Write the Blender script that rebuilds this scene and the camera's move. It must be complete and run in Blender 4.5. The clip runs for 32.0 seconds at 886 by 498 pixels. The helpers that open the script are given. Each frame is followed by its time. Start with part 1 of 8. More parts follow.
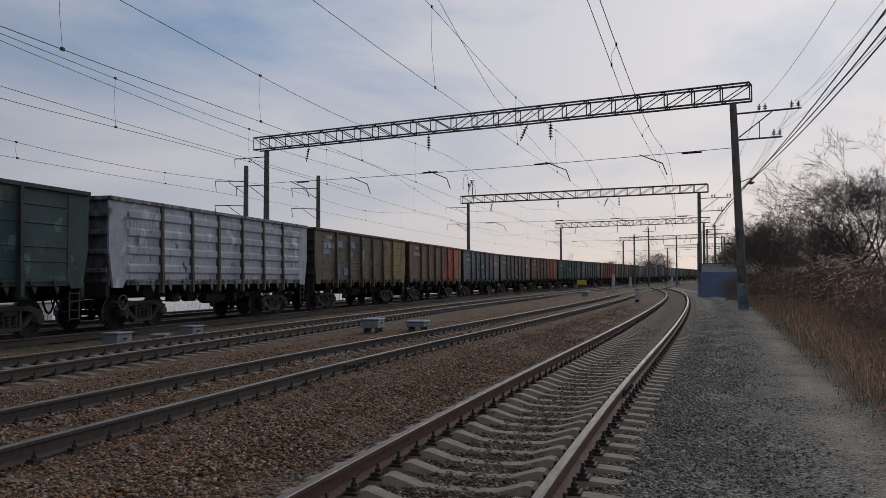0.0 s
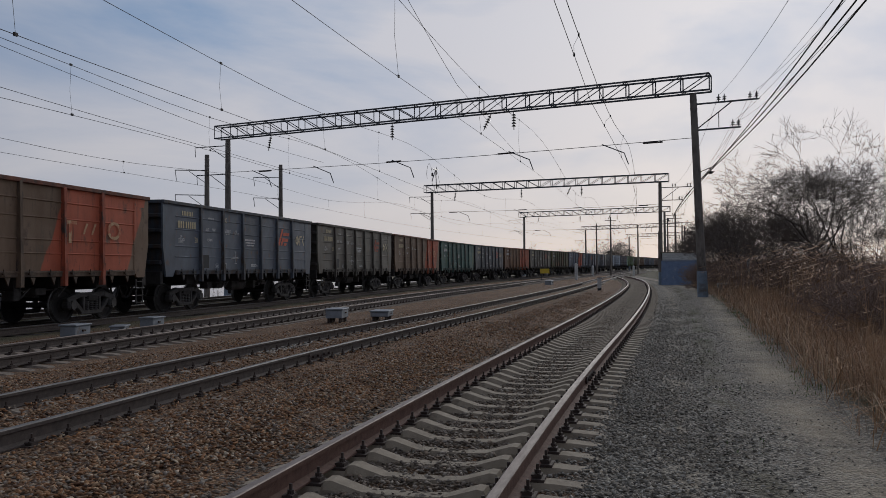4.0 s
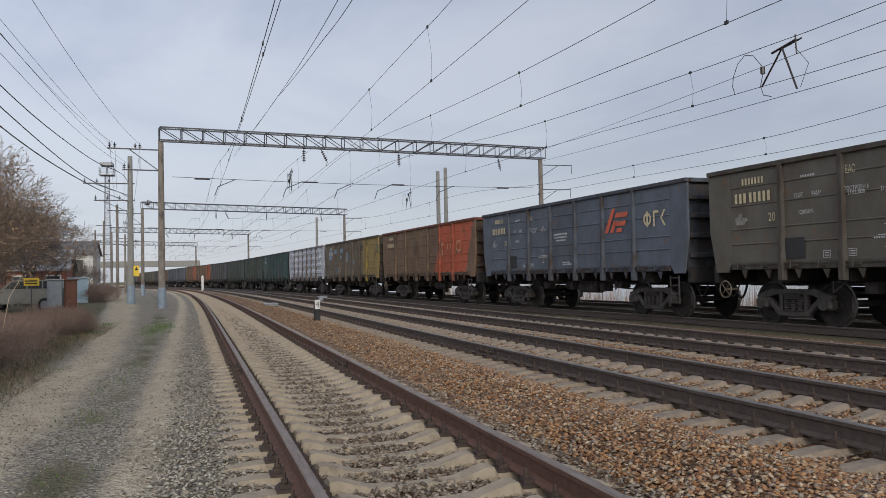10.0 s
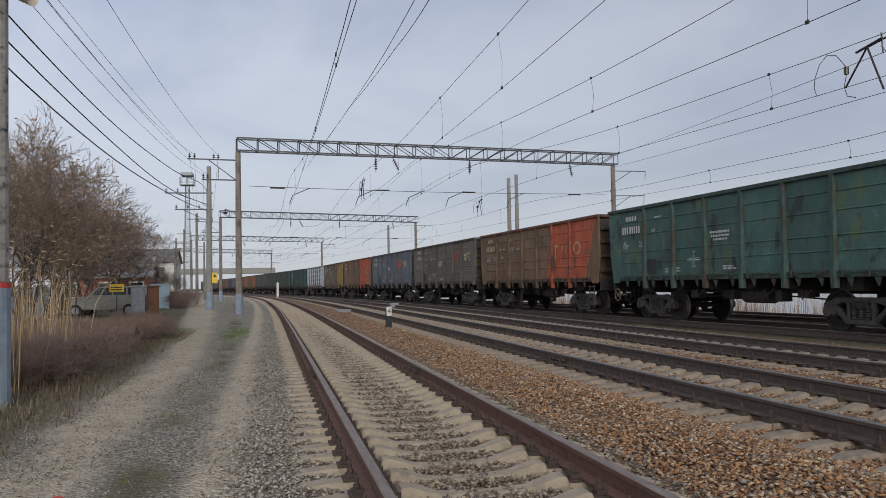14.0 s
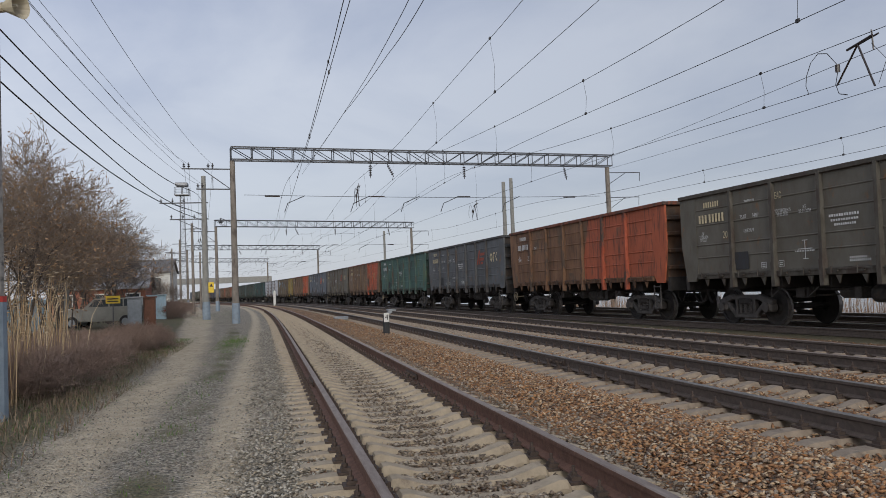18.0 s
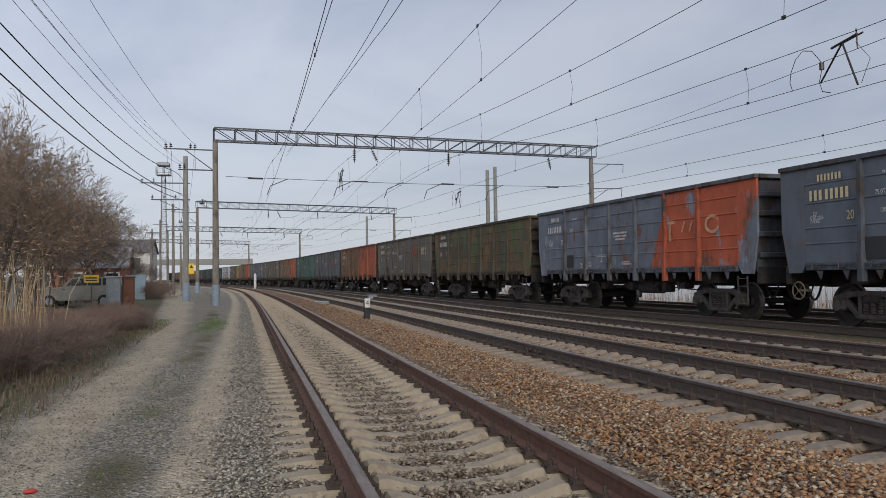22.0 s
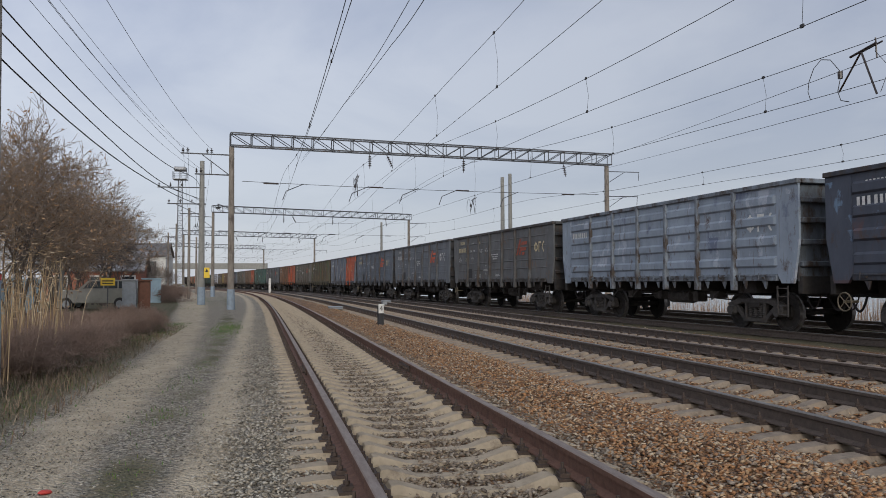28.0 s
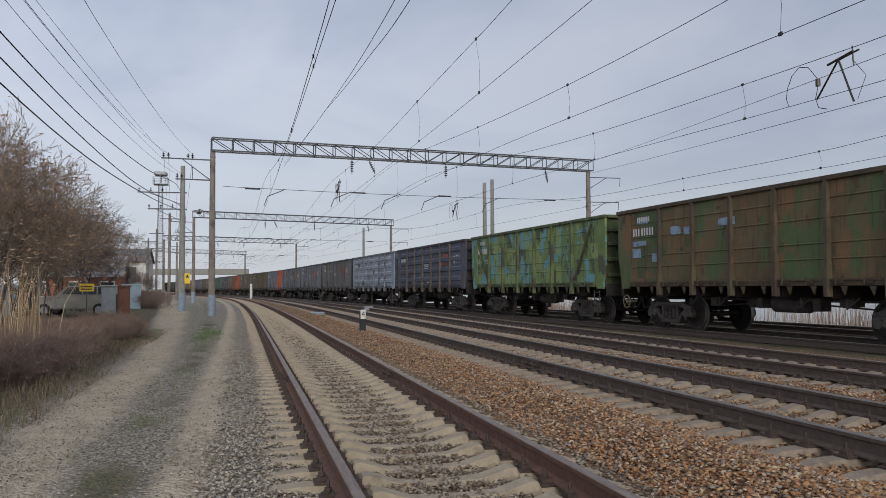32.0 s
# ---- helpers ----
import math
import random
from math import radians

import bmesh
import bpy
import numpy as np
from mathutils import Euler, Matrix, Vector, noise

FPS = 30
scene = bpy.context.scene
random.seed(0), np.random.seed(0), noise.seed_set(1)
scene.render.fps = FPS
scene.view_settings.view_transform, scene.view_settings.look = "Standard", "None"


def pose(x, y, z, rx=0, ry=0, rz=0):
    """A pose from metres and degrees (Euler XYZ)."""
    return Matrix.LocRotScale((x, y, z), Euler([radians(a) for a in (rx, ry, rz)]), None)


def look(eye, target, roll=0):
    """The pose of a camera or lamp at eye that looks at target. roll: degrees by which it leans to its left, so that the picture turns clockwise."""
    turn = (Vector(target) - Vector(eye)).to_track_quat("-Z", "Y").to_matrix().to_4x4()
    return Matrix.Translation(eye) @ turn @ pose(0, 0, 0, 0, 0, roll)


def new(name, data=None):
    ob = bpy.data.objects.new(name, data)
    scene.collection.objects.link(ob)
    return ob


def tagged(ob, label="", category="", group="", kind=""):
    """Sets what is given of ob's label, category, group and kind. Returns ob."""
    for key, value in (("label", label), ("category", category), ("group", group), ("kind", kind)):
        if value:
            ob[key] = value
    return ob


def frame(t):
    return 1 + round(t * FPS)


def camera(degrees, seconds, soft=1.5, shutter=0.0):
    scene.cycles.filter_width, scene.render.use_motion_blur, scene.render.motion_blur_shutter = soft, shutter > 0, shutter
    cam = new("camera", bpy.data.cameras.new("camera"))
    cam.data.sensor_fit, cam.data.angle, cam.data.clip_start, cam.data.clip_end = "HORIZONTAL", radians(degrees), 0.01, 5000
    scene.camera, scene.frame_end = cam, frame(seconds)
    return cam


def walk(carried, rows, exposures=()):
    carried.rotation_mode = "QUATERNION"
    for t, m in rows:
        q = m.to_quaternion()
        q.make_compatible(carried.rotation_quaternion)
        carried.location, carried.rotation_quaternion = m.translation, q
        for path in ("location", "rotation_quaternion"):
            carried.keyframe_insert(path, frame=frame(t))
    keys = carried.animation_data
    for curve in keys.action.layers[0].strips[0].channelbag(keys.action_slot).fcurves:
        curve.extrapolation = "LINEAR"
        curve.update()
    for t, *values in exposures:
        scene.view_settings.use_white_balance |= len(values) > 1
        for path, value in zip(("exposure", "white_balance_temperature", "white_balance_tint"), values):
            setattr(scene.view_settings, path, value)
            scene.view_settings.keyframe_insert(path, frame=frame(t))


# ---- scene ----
cam = camera(56.97, 32.0, soft=0.55, shutter=0.0)


def aim(x, y, z, yaw, pitch, roll):
    """Camera pose: yaw to the left from +y, pitch up, roll."""
    return pose(x, y, z, 0, 0, yaw) @ pose(0, 0, 0, 90 + pitch) @ pose(0, 0, 0, 0, 0, roll)


CAMERA_ROWS = [
    (0.0, 0.00, -0.15, 1.42, -73.22, 2.10, -0.12),
    (0.5, 0.00, -0.15, 1.42, -73.55, 1.96, -0.09),
    (1.0, 0.00, -0.15, 1.42, -73.56, 1.83, -0.23),
    (1.5, 0.00, -0.15, 1.42, -73.57, 1.67, -0.40),
    (2.0, 0.00, -0.15, 1.42, -73.78, 1.57, -0.68),
    (2.5, 0.00, -0.15, 1.42, -74.27, 1.67, -0.30),
    (4.5, 0.00, -0.15, 1.42, -75.91, 1.28, -0.46),
    (5.0, 0.00, -0.15, 1.42, -73.11, 1.37, -0.75),
    (5.5, 0.00, -0.15, 1.42, -68.12, 1.40, -1.02),
    (6.0, 0.00, -0.07, 1.32, -48.06, 1.78, -1.56),
    (6.3, 0.00, -0.05, 1.31, -33.57, 1.70, -0.95),
    (6.5, 0.00, -0.04, 1.32, -23.56, 1.84, -0.52),
    (6.7, 0.00, -0.03, 1.33, -13.74, 2.30, -0.88),
    (7.0, 0.00, -0.02, 1.34, 0.00, 2.39, -1.35),
    (7.2, 0.00, -0.00, 1.32, 7.83, 2.38, -0.92),
    (7.5, 0.00, 0.04, 1.30, 22.84, 2.27, -0.85),
    (7.7, 0.00, 0.06, 1.29, 33.99, 2.79, -1.05),
    (8.0, 0.00, 0.08, 1.27, 47.93, 3.23, -1.11),
    (8.2, 0.00, 0.09, 1.26, 55.56, 3.26, -0.32),
    (8.4, 0.00, 0.10, 1.26, 61.48, 2.71, -0.24),
    (8.5, 0.00, 0.10, 1.26, 63.56, 2.43, -0.53),
    (9.0, 0.00, 0.10, 1.26, 70.91, 1.70, -1.18),
    (9.5, 0.00, 0.10, 1.26, 73.04, 1.92, 0.14),
    (10.0, 0.00, 0.10, 1.26, 74.09, 1.87, -1.12),
    (10.5, 0.00, 0.10, 1.26, 77.93, 2.21, -0.65),
    (11.0, 0.00, 0.10, 1.26, 78.13, 2.92, -0.57),
    (11.5, 0.00, 0.10, 1.26, 78.01, 2.87, -0.73),
    (12.0, 0.00, 0.10, 1.26, 78.03, 2.80, -1.12),
    (12.5, 0.00, 0.10, 1.26, 78.01, 2.70, -1.02),
    (13.0, 0.00, 0.10, 1.26, 78.21, 2.54, -0.83),
    (13.5, 0.00, 0.10, 1.26, 78.63, 2.45, -1.05),
    (14.0, 0.00, 0.10, 1.26, 79.05, 2.47, -1.01),
    (14.5, 0.00, 0.10, 1.26, 79.99, 2.46, -1.24),
    (16.5, 0.00, 0.10, 1.26, 80.31, 2.58, -1.62),
    (17.0, 0.00, 0.10, 1.26, 80.15, 2.58, -1.64),
    (17.5, 0.00, 0.10, 1.26, 79.80, 2.88, -1.65),
    (18.0, 0.00, 0.10, 1.26, 78.77, 2.81, -2.16),
    (18.5, 0.00, 0.10, 1.26, 78.52, 2.72, -1.78),
    (19.0, 0.00, 0.10, 1.26, 77.97, 2.44, -1.13),
    (19.5, 0.00, 0.10, 1.26, 78.20, 2.12, -1.16),
    (20.0, 0.00, 0.10, 1.26, 78.00, 1.95, -1.05),
    (20.5, 0.00, 0.10, 1.26, 77.67, 1.82, -1.10),
    (21.0, 0.00, 0.10, 1.26, 77.44, 1.88, -1.04),
    (21.5, 0.00, 0.10, 1.26, 77.43, 1.89, -0.99),
    (22.0, 0.00, 0.10, 1.26, 77.55, 1.87, -0.81),
    (22.5, 0.00, 0.10, 1.26, 77.97, 1.86, -0.86),
    (23.0, 0.00, 0.10, 1.26, 78.17, 1.91, -0.72),
    (23.5, 0.00, 0.10, 1.26, 78.22, 1.91, -0.50),
    (24.0, 0.00, 0.10, 1.26, 78.28, 1.97, -0.72),
    (24.5, 0.00, 0.10, 1.26, 78.30, 1.95, -0.91),
    (25.0, 0.00, 0.10, 1.26, 78.23, 2.00, -0.71),
    (25.5, 0.00, 0.10, 1.26, 78.18, 2.02, -0.51),
    (27.5, 0.00, 0.10, 1.26, 78.40, 2.28, -0.52),
    (28.0, 0.00, 0.10, 1.26, 78.55, 2.33, -0.23),
    (28.5, 0.00, 0.10, 1.26, 78.53, 2.53, -0.46),
    (29.0, 0.00, 0.10, 1.26, 78.33, 2.78, -0.63),
    (29.5, 0.00, 0.10, 1.26, 77.93, 2.80, -0.52),
    (30.0, 0.00, 0.10, 1.26, 77.44, 2.77, -0.14),
    (30.5, 0.00, 0.10, 1.26, 77.26, 2.63, -0.75),
    (31.0, 0.00, 0.10, 1.26, 77.43, 2.68, -0.03),
    (31.5, 0.00, 0.10, 1.26, 77.40, 2.72, 0.05),
    (32.0, 0.00, 0.10, 1.26, 77.30, 2.71, -0.28),
]
walk(cam, [(r[0], aim(*r[1:])) for r in CAMERA_ROWS],
     exposures=[(0.0, -0.85, 6100, 8), (5.2, -0.85, 6100, 8), (6.0, -0.5, 6050, 8), (7.0, 0.45, 6600, 8), (8.0, 0.3, 6600, 8), (9.2, 0.3, 6500, 7), (11.0, 0.16, 6400, 7), (32.0, 0.16, 6400, 7)])

# ---- world and light: a bright overcast spring afternoon ----
world = bpy.data.worlds.new("world")
scene.world = world
world.use_nodes = True
wn, wl = world.node_tree.nodes, world.node_tree.links
wn.clear()


def wnode(kind, **kw):
    n = wn.new(kind)
    for k, v in kw.items():
        n.inputs[k].default_value = v
    return n
coord = wn.new("ShaderNodeTexCoord")
split = wn.new("ShaderNodeSeparateXYZ")
wl.new(coord.outputs["Generated"], split.inputs[0])
# cloud plane: direction divided by height, so that clouds flatten towards the horizon
lift = wn.new("ShaderNodeMath"); lift.operation = "MAXIMUM"; lift.inputs[1].default_value = 0.0
wl.new(split.outputs["Z"], lift.inputs[0])
lift2 = wn.new("ShaderNodeMath"); lift2.operation = "ADD"; lift2.inputs[1].default_value = 0.16
wl.new(lift.outputs[0], lift2.inputs[0])
plane = wn.new("ShaderNodeVectorMath"); plane.operation = "DIVIDE"
comb = wn.new("ShaderNodeCombineXYZ")
for i in range(3):
    wl.new(lift2.outputs[0], comb.inputs[i])
wl.new(coord.outputs["Generated"], plane.inputs[0]); wl.new(comb.outputs[0], plane.inputs[1])
cloud = wnode("ShaderNodeTexNoise", Scale=0.8, Detail=7.0, Roughness=0.55, Distortion=0.4)
wl.new(plane.outputs[0], cloud.inputs["Vector"])
cramp = wn.new("ShaderNodeValToRGB")
cramp.color_ramp.elements[0].position, cramp.color_ramp.elements[1].position = 0.38, 0.61
cramp.color_ramp.elements[0].color = (0.0, 0.0, 0.0, 1)
cramp.color_ramp.elements[1].color = (1.0, 1.0, 1.0, 1)
wl.new(cloud.outputs["Fac"], cramp.inputs[0])
deck = wn.new("ShaderNodeMix"); deck.data_type = "RGBA"
deck.inputs["A"].default_value = (0.37, 0.405, 0.53, 1)
deck.inputs["B"].default_value = (0.55, 0.57, 0.66, 1)
wl.new(cramp.outputs[0], deck.inputs["Factor"])
# towards the hidden sun the deck breaks up: bluer gaps between warm white banks
deck2 = wn.new("ShaderNodeMix"); deck2.data_type = "RGBA"
deck2.inputs["A"].default_value = (0.29, 0.39, 0.56, 1)
deck2.inputs["B"].default_value = (0.69, 0.655, 0.68, 1)
wl.new(cramp.outputs[0], deck2.inputs["Factor"])
sunward = wn.new("ShaderNodeMapRange")
sunward.inputs["From Min"].default_value, sunward.inputs["From Max"].default_value = 0.35, 0.85
wl.new(split.outputs["X"], sunward.inputs["Value"])
decks = wn.new("ShaderNodeMix"); decks.data_type = "RGBA"
wl.new(sunward.outputs[0], decks.inputs["Factor"]); wl.new(deck.outputs["Result"], decks.inputs["A"]); wl.new(deck2.outputs["Result"], decks.inputs["B"])
# paler band low over the horizon, warmer on the side of the hidden sun (+x)
low = wn.new("ShaderNodeMapRange")
low.inputs["From Min"].default_value, low.inputs["From Max"].default_value = 0.28, 0.0
wl.new(split.outputs["Z"], low.inputs["Value"])
side = wn.new("ShaderNodeMapRange")
side.inputs["From Min"].default_value, side.inputs["From Max"].default_value = -0.2, 1.0
wl.new(split.outputs["X"], side.inputs["Value"])
haze = wn.new("ShaderNodeMix"); haze.data_type = "RGBA"
haze.inputs["A"].default_value = (0.50, 0.515, 0.585, 1)
haze.inputs["B"].default_value = (0.70, 0.62, 0.61, 1)
wl.new(side.outputs[0], haze.inputs["Factor"])
both = wn.new("ShaderNodeMix"); both.data_type = "RGBA"
wl.new(low.outputs[0], both.inputs["Factor"]); wl.new(decks.outputs["Result"], both.inputs["A"]); wl.new(haze.outputs["Result"], both.inputs["B"])
sky = wn.new("ShaderNodeTexSky"); sky.sky_type = "NISHITA"; sky.sun_disc = False
sky.sun_elevation, sky.sun_rotation = radians(20), radians(95)
skyb = wnode("ShaderNodeBackground", Strength=0.012); wl.new(sky.outputs[0], skyb.inputs["Color"])
cloudb = wnode("ShaderNodeBackground", Strength=0.80); gain = wn.new("ShaderNodeMapRange")
gain.inputs["From Min"].default_value, gain.inputs["From Max"].default_value = -0.6, 0.9
gain.inputs["To Min"].default_value, gain.inputs["To Max"].default_value = 0.75, 0.98
wl.new(split.outputs["X"], gain.inputs["Value"])
glow = wn.new("ShaderNodeMath"); glow.operation = "MULTIPLY_ADD"; glow.inputs[1].default_value = 0.38
lee = wn.new("ShaderNodeMapRange")
lee.inputs["From Min"].default_value, lee.inputs["From Max"].default_value = 0.5, -0.6
lee.inputs["To Max"].default_value = 0.30
wl.new(split.outputs["Y"], lee.inputs["Value"])
gsum = wn.new("ShaderNodeMath"); wl.new(gain.outputs[0], gsum.inputs[0]); wl.new(lee.outputs[0], gsum.inputs[1])
wl.new(sunward.outputs[0], glow.inputs[0]); wl.new(gsum.outputs[0], glow.inputs[2]); wl.new(glow.outputs[0], cloudb.inputs["Strength"])
wl.new(both.outputs["Result"], cloudb.inputs["Color"])
addb = wn.new("ShaderNodeAddShader"); wl.new(skyb.outputs[0], addb.inputs[0]); wl.new(cloudb.outputs[0], addb.inputs[1])
wout = wn.new("ShaderNodeOutputWorld"); wl.new(addb.outputs[0], wout.inputs["Surface"])

sun = new("sun", bpy.data.lights.new("sun", "SUN"))
sun.data.energy, sun.data.angle, sun.data.color = 1.5, radians(22), (1.0, 0.93, 0.84)
sun.matrix_world = look((0, 0, 50), (-60, 6, 50 - 22))

# ---- materials ----
MATS = {}


def mat(name, c1, c2, scale=4.0, rough=0.8, metal=0.0, bump=0.25, bscale=40.0, c3=None, c3at=0.62, c3scale=1.2,
        own=False, coords="Object", stretch=(1, 1, 1), spec=0.4, bdist=0.01, patches=(), blocky=0.10, cell=(0.42, 1.0, 0.3), band=None, streak=None):
    """Procedural surface: two base tones by fine noise, stains of c3 by broad noise, relief by finer noise.
    own: the first tone comes from the object's own colour."""
    if name in MATS:
        return MATS[name]
    m = bpy.data.materials.new(name)
    MATS[name] = m
    m.use_nodes = True
    n, l = m.node_tree.nodes, m.node_tree.links
    b = n["Principled BSDF"]
    tc = n.new("ShaderNodeTexCoord")
    mp = n.new("ShaderNodeMapping"); mp.inputs["Scale"].default_value = stretch
    info = n.new("ShaderNodeObjectInfo")
    shift = n.new("ShaderNodeMath"); shift.operation = "MULTIPLY"; shift.inputs[1].default_value = 37.0
    l.new(info.outputs["Random"], shift.inputs[0])
    l.new(tc.outputs[coords], mp.inputs["Vector"])
    l.new(shift.outputs[0], mp.inputs["Location"])
    n1 = n.new("ShaderNodeTexNoise"); n1.inputs["Scale"].default_value = scale; n1.inputs["Detail"].default_value = 8; n1.inputs["Roughness"].default_value = 0.62
    l.new(mp.outputs[0], n1.inputs["Vector"])
    r1 = n.new("ShaderNodeMapRange"); r1.inputs["From Min"].default_value, r1.inputs["From Max"].default_value = 0.34, 0.68
    l.new(n1.outputs["Fac"], r1.inputs["Value"])
    mx = n.new("ShaderNodeMix"); mx.data_type = "RGBA"
    mx.inputs["A"].default_value, mx.inputs["B"].default_value = (*c1, 1), (*c2, 1)
    l.new(r1.outputs[0], mx.inputs["Factor"])
    out = mx.outputs["Result"]
    if own:
        l.new(info.outputs["Color"], mx.inputs["A"])
        mul = n.new("ShaderNodeMix"); mul.data_type = "RGBA"; mul.blend_type = "MULTIPLY"; mul.inputs["Factor"].default_value = 1
        l.new(info.outputs["Color"], mul.inputs["A"]); mul.inputs["B"].default_value = (*c2, 1)
        l.new(mul.outputs["Result"], mx.inputs["B"])
    if band:
        # a slanted band of paint across the end bays: lower start, lower end, slope, colour
        sp = n.new("ShaderNodeSeparateXYZ"); l.new(tc.outputs[coords], sp.inputs[0])
        sl = n.new("ShaderNodeMath"); sl.operation = "MULTIPLY_ADD"; sl.inputs[1].default_value = -band[2]
        l.new(sp.outputs["Z"], sl.inputs[0]); l.new(sp.outputs["X"], sl.inputs[2])
        wob = n.new("ShaderNodeMath"); wob.operation = "MULTIPLY_ADD"; wob.inputs[1].default_value = 0.35
        l.new(n1.outputs["Fac"], wob.inputs[0]); l.new(sl.outputs[0], wob.inputs[2])
        off = -1.42 * band[2] + 0.17
        ga = n.new("ShaderNodeMapRange"); ga.inputs["From Min"].default_value, ga.inputs["From Max"].default_value = band[0] + off - 0.03, band[0] + off + 0.03
        gb = n.new("ShaderNodeMapRange"); gb.inputs["From Min"].default_value, gb.inputs["From Max"].default_value = band[1] + off + 0.03, band[1] + off - 0.03
        l.new(wob.outputs[0], ga.inputs["Value"]); l.new(wob.outputs[0], gb.inputs["Value"])
        gm = n.new("ShaderNodeMath"); gm.operation = "MULTIPLY"; l.new(ga.outputs[0], gm.inputs[0]); l.new(gb.outputs[0], gm.inputs[1])
        bt = n.new("ShaderNodeMix"); bt.data_type = "RGBA"; bt.inputs["A"].default_value = (*band[3], 1)
        bt.inputs["B"].default_value = (band[3][0] * 0.7, band[3][1] * 0.75, band[3][2] * 0.8, 1)
        l.new(r1.outputs[0], bt.inputs["Factor"])
        bx = n.new("ShaderNodeMix"); bx.data_type = "RGBA"
        l.new(gm.outputs[0], bx.inputs["Factor"]); l.new(out, bx.inputs["A"]); l.new(bt.outputs["Result"], bx.inputs["B"])
        out = bx.outputs["Result"]
    for q, (pc, lo, hi, ps) in enumerate(patches):
        # squarish overpainted fields, gathered in places
        sn = n.new("ShaderNodeVectorMath"); sn.operation = "SNAP"; sn.inputs[1].default_value = cell
        l.new(mp.outputs[0], sn.inputs[0])
        wv = n.new("ShaderNodeTexWhiteNoise"); wv.noise_dimensions = "4D"; wv.inputs["W"].default_value = q * 3.7
        l.new(sn.outputs[0], wv.inputs["Vector"])
        pn = n.new("ShaderNodeTexNoise"); pn.noise_dimensions = "4D"; pn.inputs["W"].default_value = q * 5.1 + 2; pn.inputs["Scale"].default_value = ps; pn.inputs["Detail"].default_value = 6; pn.inputs["Roughness"].default_value = 0.65
        l.new(mp.outputs[0], pn.inputs["Vector"])
        ad = n.new("ShaderNodeMath"); ad.operation = "MULTIPLY_ADD"; ad.inputs[1].default_value = blocky
        l.new(wv.outputs["Value"], ad.inputs[0]); l.new(pn.outputs["Fac"], ad.inputs[2])
        pr = n.new("ShaderNodeMapRange"); pr.inputs["From Min"].default_value, pr.inputs["From Max"].default_value = lo - (0.28 - blocky) / 2, hi - (0.28 - blocky) / 2
        l.new(ad.outputs[0], pr.inputs["Value"])
        px = n.new("ShaderNodeMix"); px.data_type = "RGBA"; px.inputs["B"].default_value = (*pc, 1)
        l.new(pr.outputs[0], px.inputs["Factor"]); l.new(out, px.inputs["A"])
        out = px.outputs["Result"]
    if streak:
        # rust runs: narrow upright streaks
        sm = n.new("ShaderNodeMapping"); sm.inputs["Scale"].default_value = (9, 9, 0.8)
        l.new(tc.outputs[coords], sm.inputs["Vector"]); l.new(shift.outputs[0], sm.inputs["Location"])
        st = n.new("ShaderNodeTexNoise"); st.inputs["Scale"].default_value = 1.3; st.inputs["Detail"].default_value = 5
        l.new(sm.outputs[0], st.inputs["Vector"])
        sr = n.new("ShaderNodeMapRange"); sr.inputs["From Min"].default_value, sr.inputs["From Max"].default_value = streak[1], streak[1] + 0.16
        sr.inputs["To Max"].default_value = 0.75
        l.new(st.outputs["Fac"], sr.inputs["Value"])
        sx = n.new("ShaderNodeMix"); sx.data_type = "RGBA"; sx.inputs["B"].default_value = (*streak[0], 1)
        l.new(sr.outputs[0], sx.inputs["Factor"]); l.new(out, sx.inputs["A"])
        out = sx.outputs["Result"]
    if c3:
        n3 = n.new("ShaderNodeTexNoise"); n3.inputs["Scale"].default_value = c3scale; n3.inputs["Detail"].default_value = 10; n3.inputs["Roughness"].default_value = 0.7
        l.new(mp.outputs[0], n3.inputs["Vector"])
        r3 = n.new("ShaderNodeMapRange"); r3.inputs["From Min"].default_value, r3.inputs["From Max"].default_value = c3at - 0.03, c3at + 0.1
        l.new(n3.outputs["Fac"], r3.inputs["Value"])
        m3 = n.new("ShaderNodeMix"); m3.data_type = "RGBA"; m3.inputs["B"].default_value = (*c3, 1)
        l.new(r3.outputs[0], m3.inputs["Factor"]); l.new(out, m3.inputs["A"])
        out = m3.outputs["Result"]
    l.new(out, b.inputs["Base Color"])
    rr = n.new("ShaderNodeMapRange"); rr.inputs["To Min"].default_value, rr.inputs["To Max"].default_value = max(0.05, rough - 0.12), min(1, rough + 0.12)
    l.new(n1.outputs["Fac"], rr.inputs["Value"]); l.new(rr.outputs[0], b.inputs["Roughness"])
    b.inputs["Metallic"].default_value, b.inputs["Specular IOR Level"].default_value = metal, spec
    if bump:
        n2 = n.new("ShaderNodeTexNoise"); n2.inputs["Scale"].default_value = bscale; n2.inputs["Detail"].default_value = 4
        l.new(mp.outputs[0], n2.inputs["Vector"])
        bp = n.new("ShaderNodeBump"); bp.inputs["Strength"].default_value, bp.inputs["Distance"].default_value = bump, bdist
        l.new(n2.outputs["Fac"], bp.inputs["Height"]); l.new(bp.outputs[0], b.inputs["Normal"])
    return m


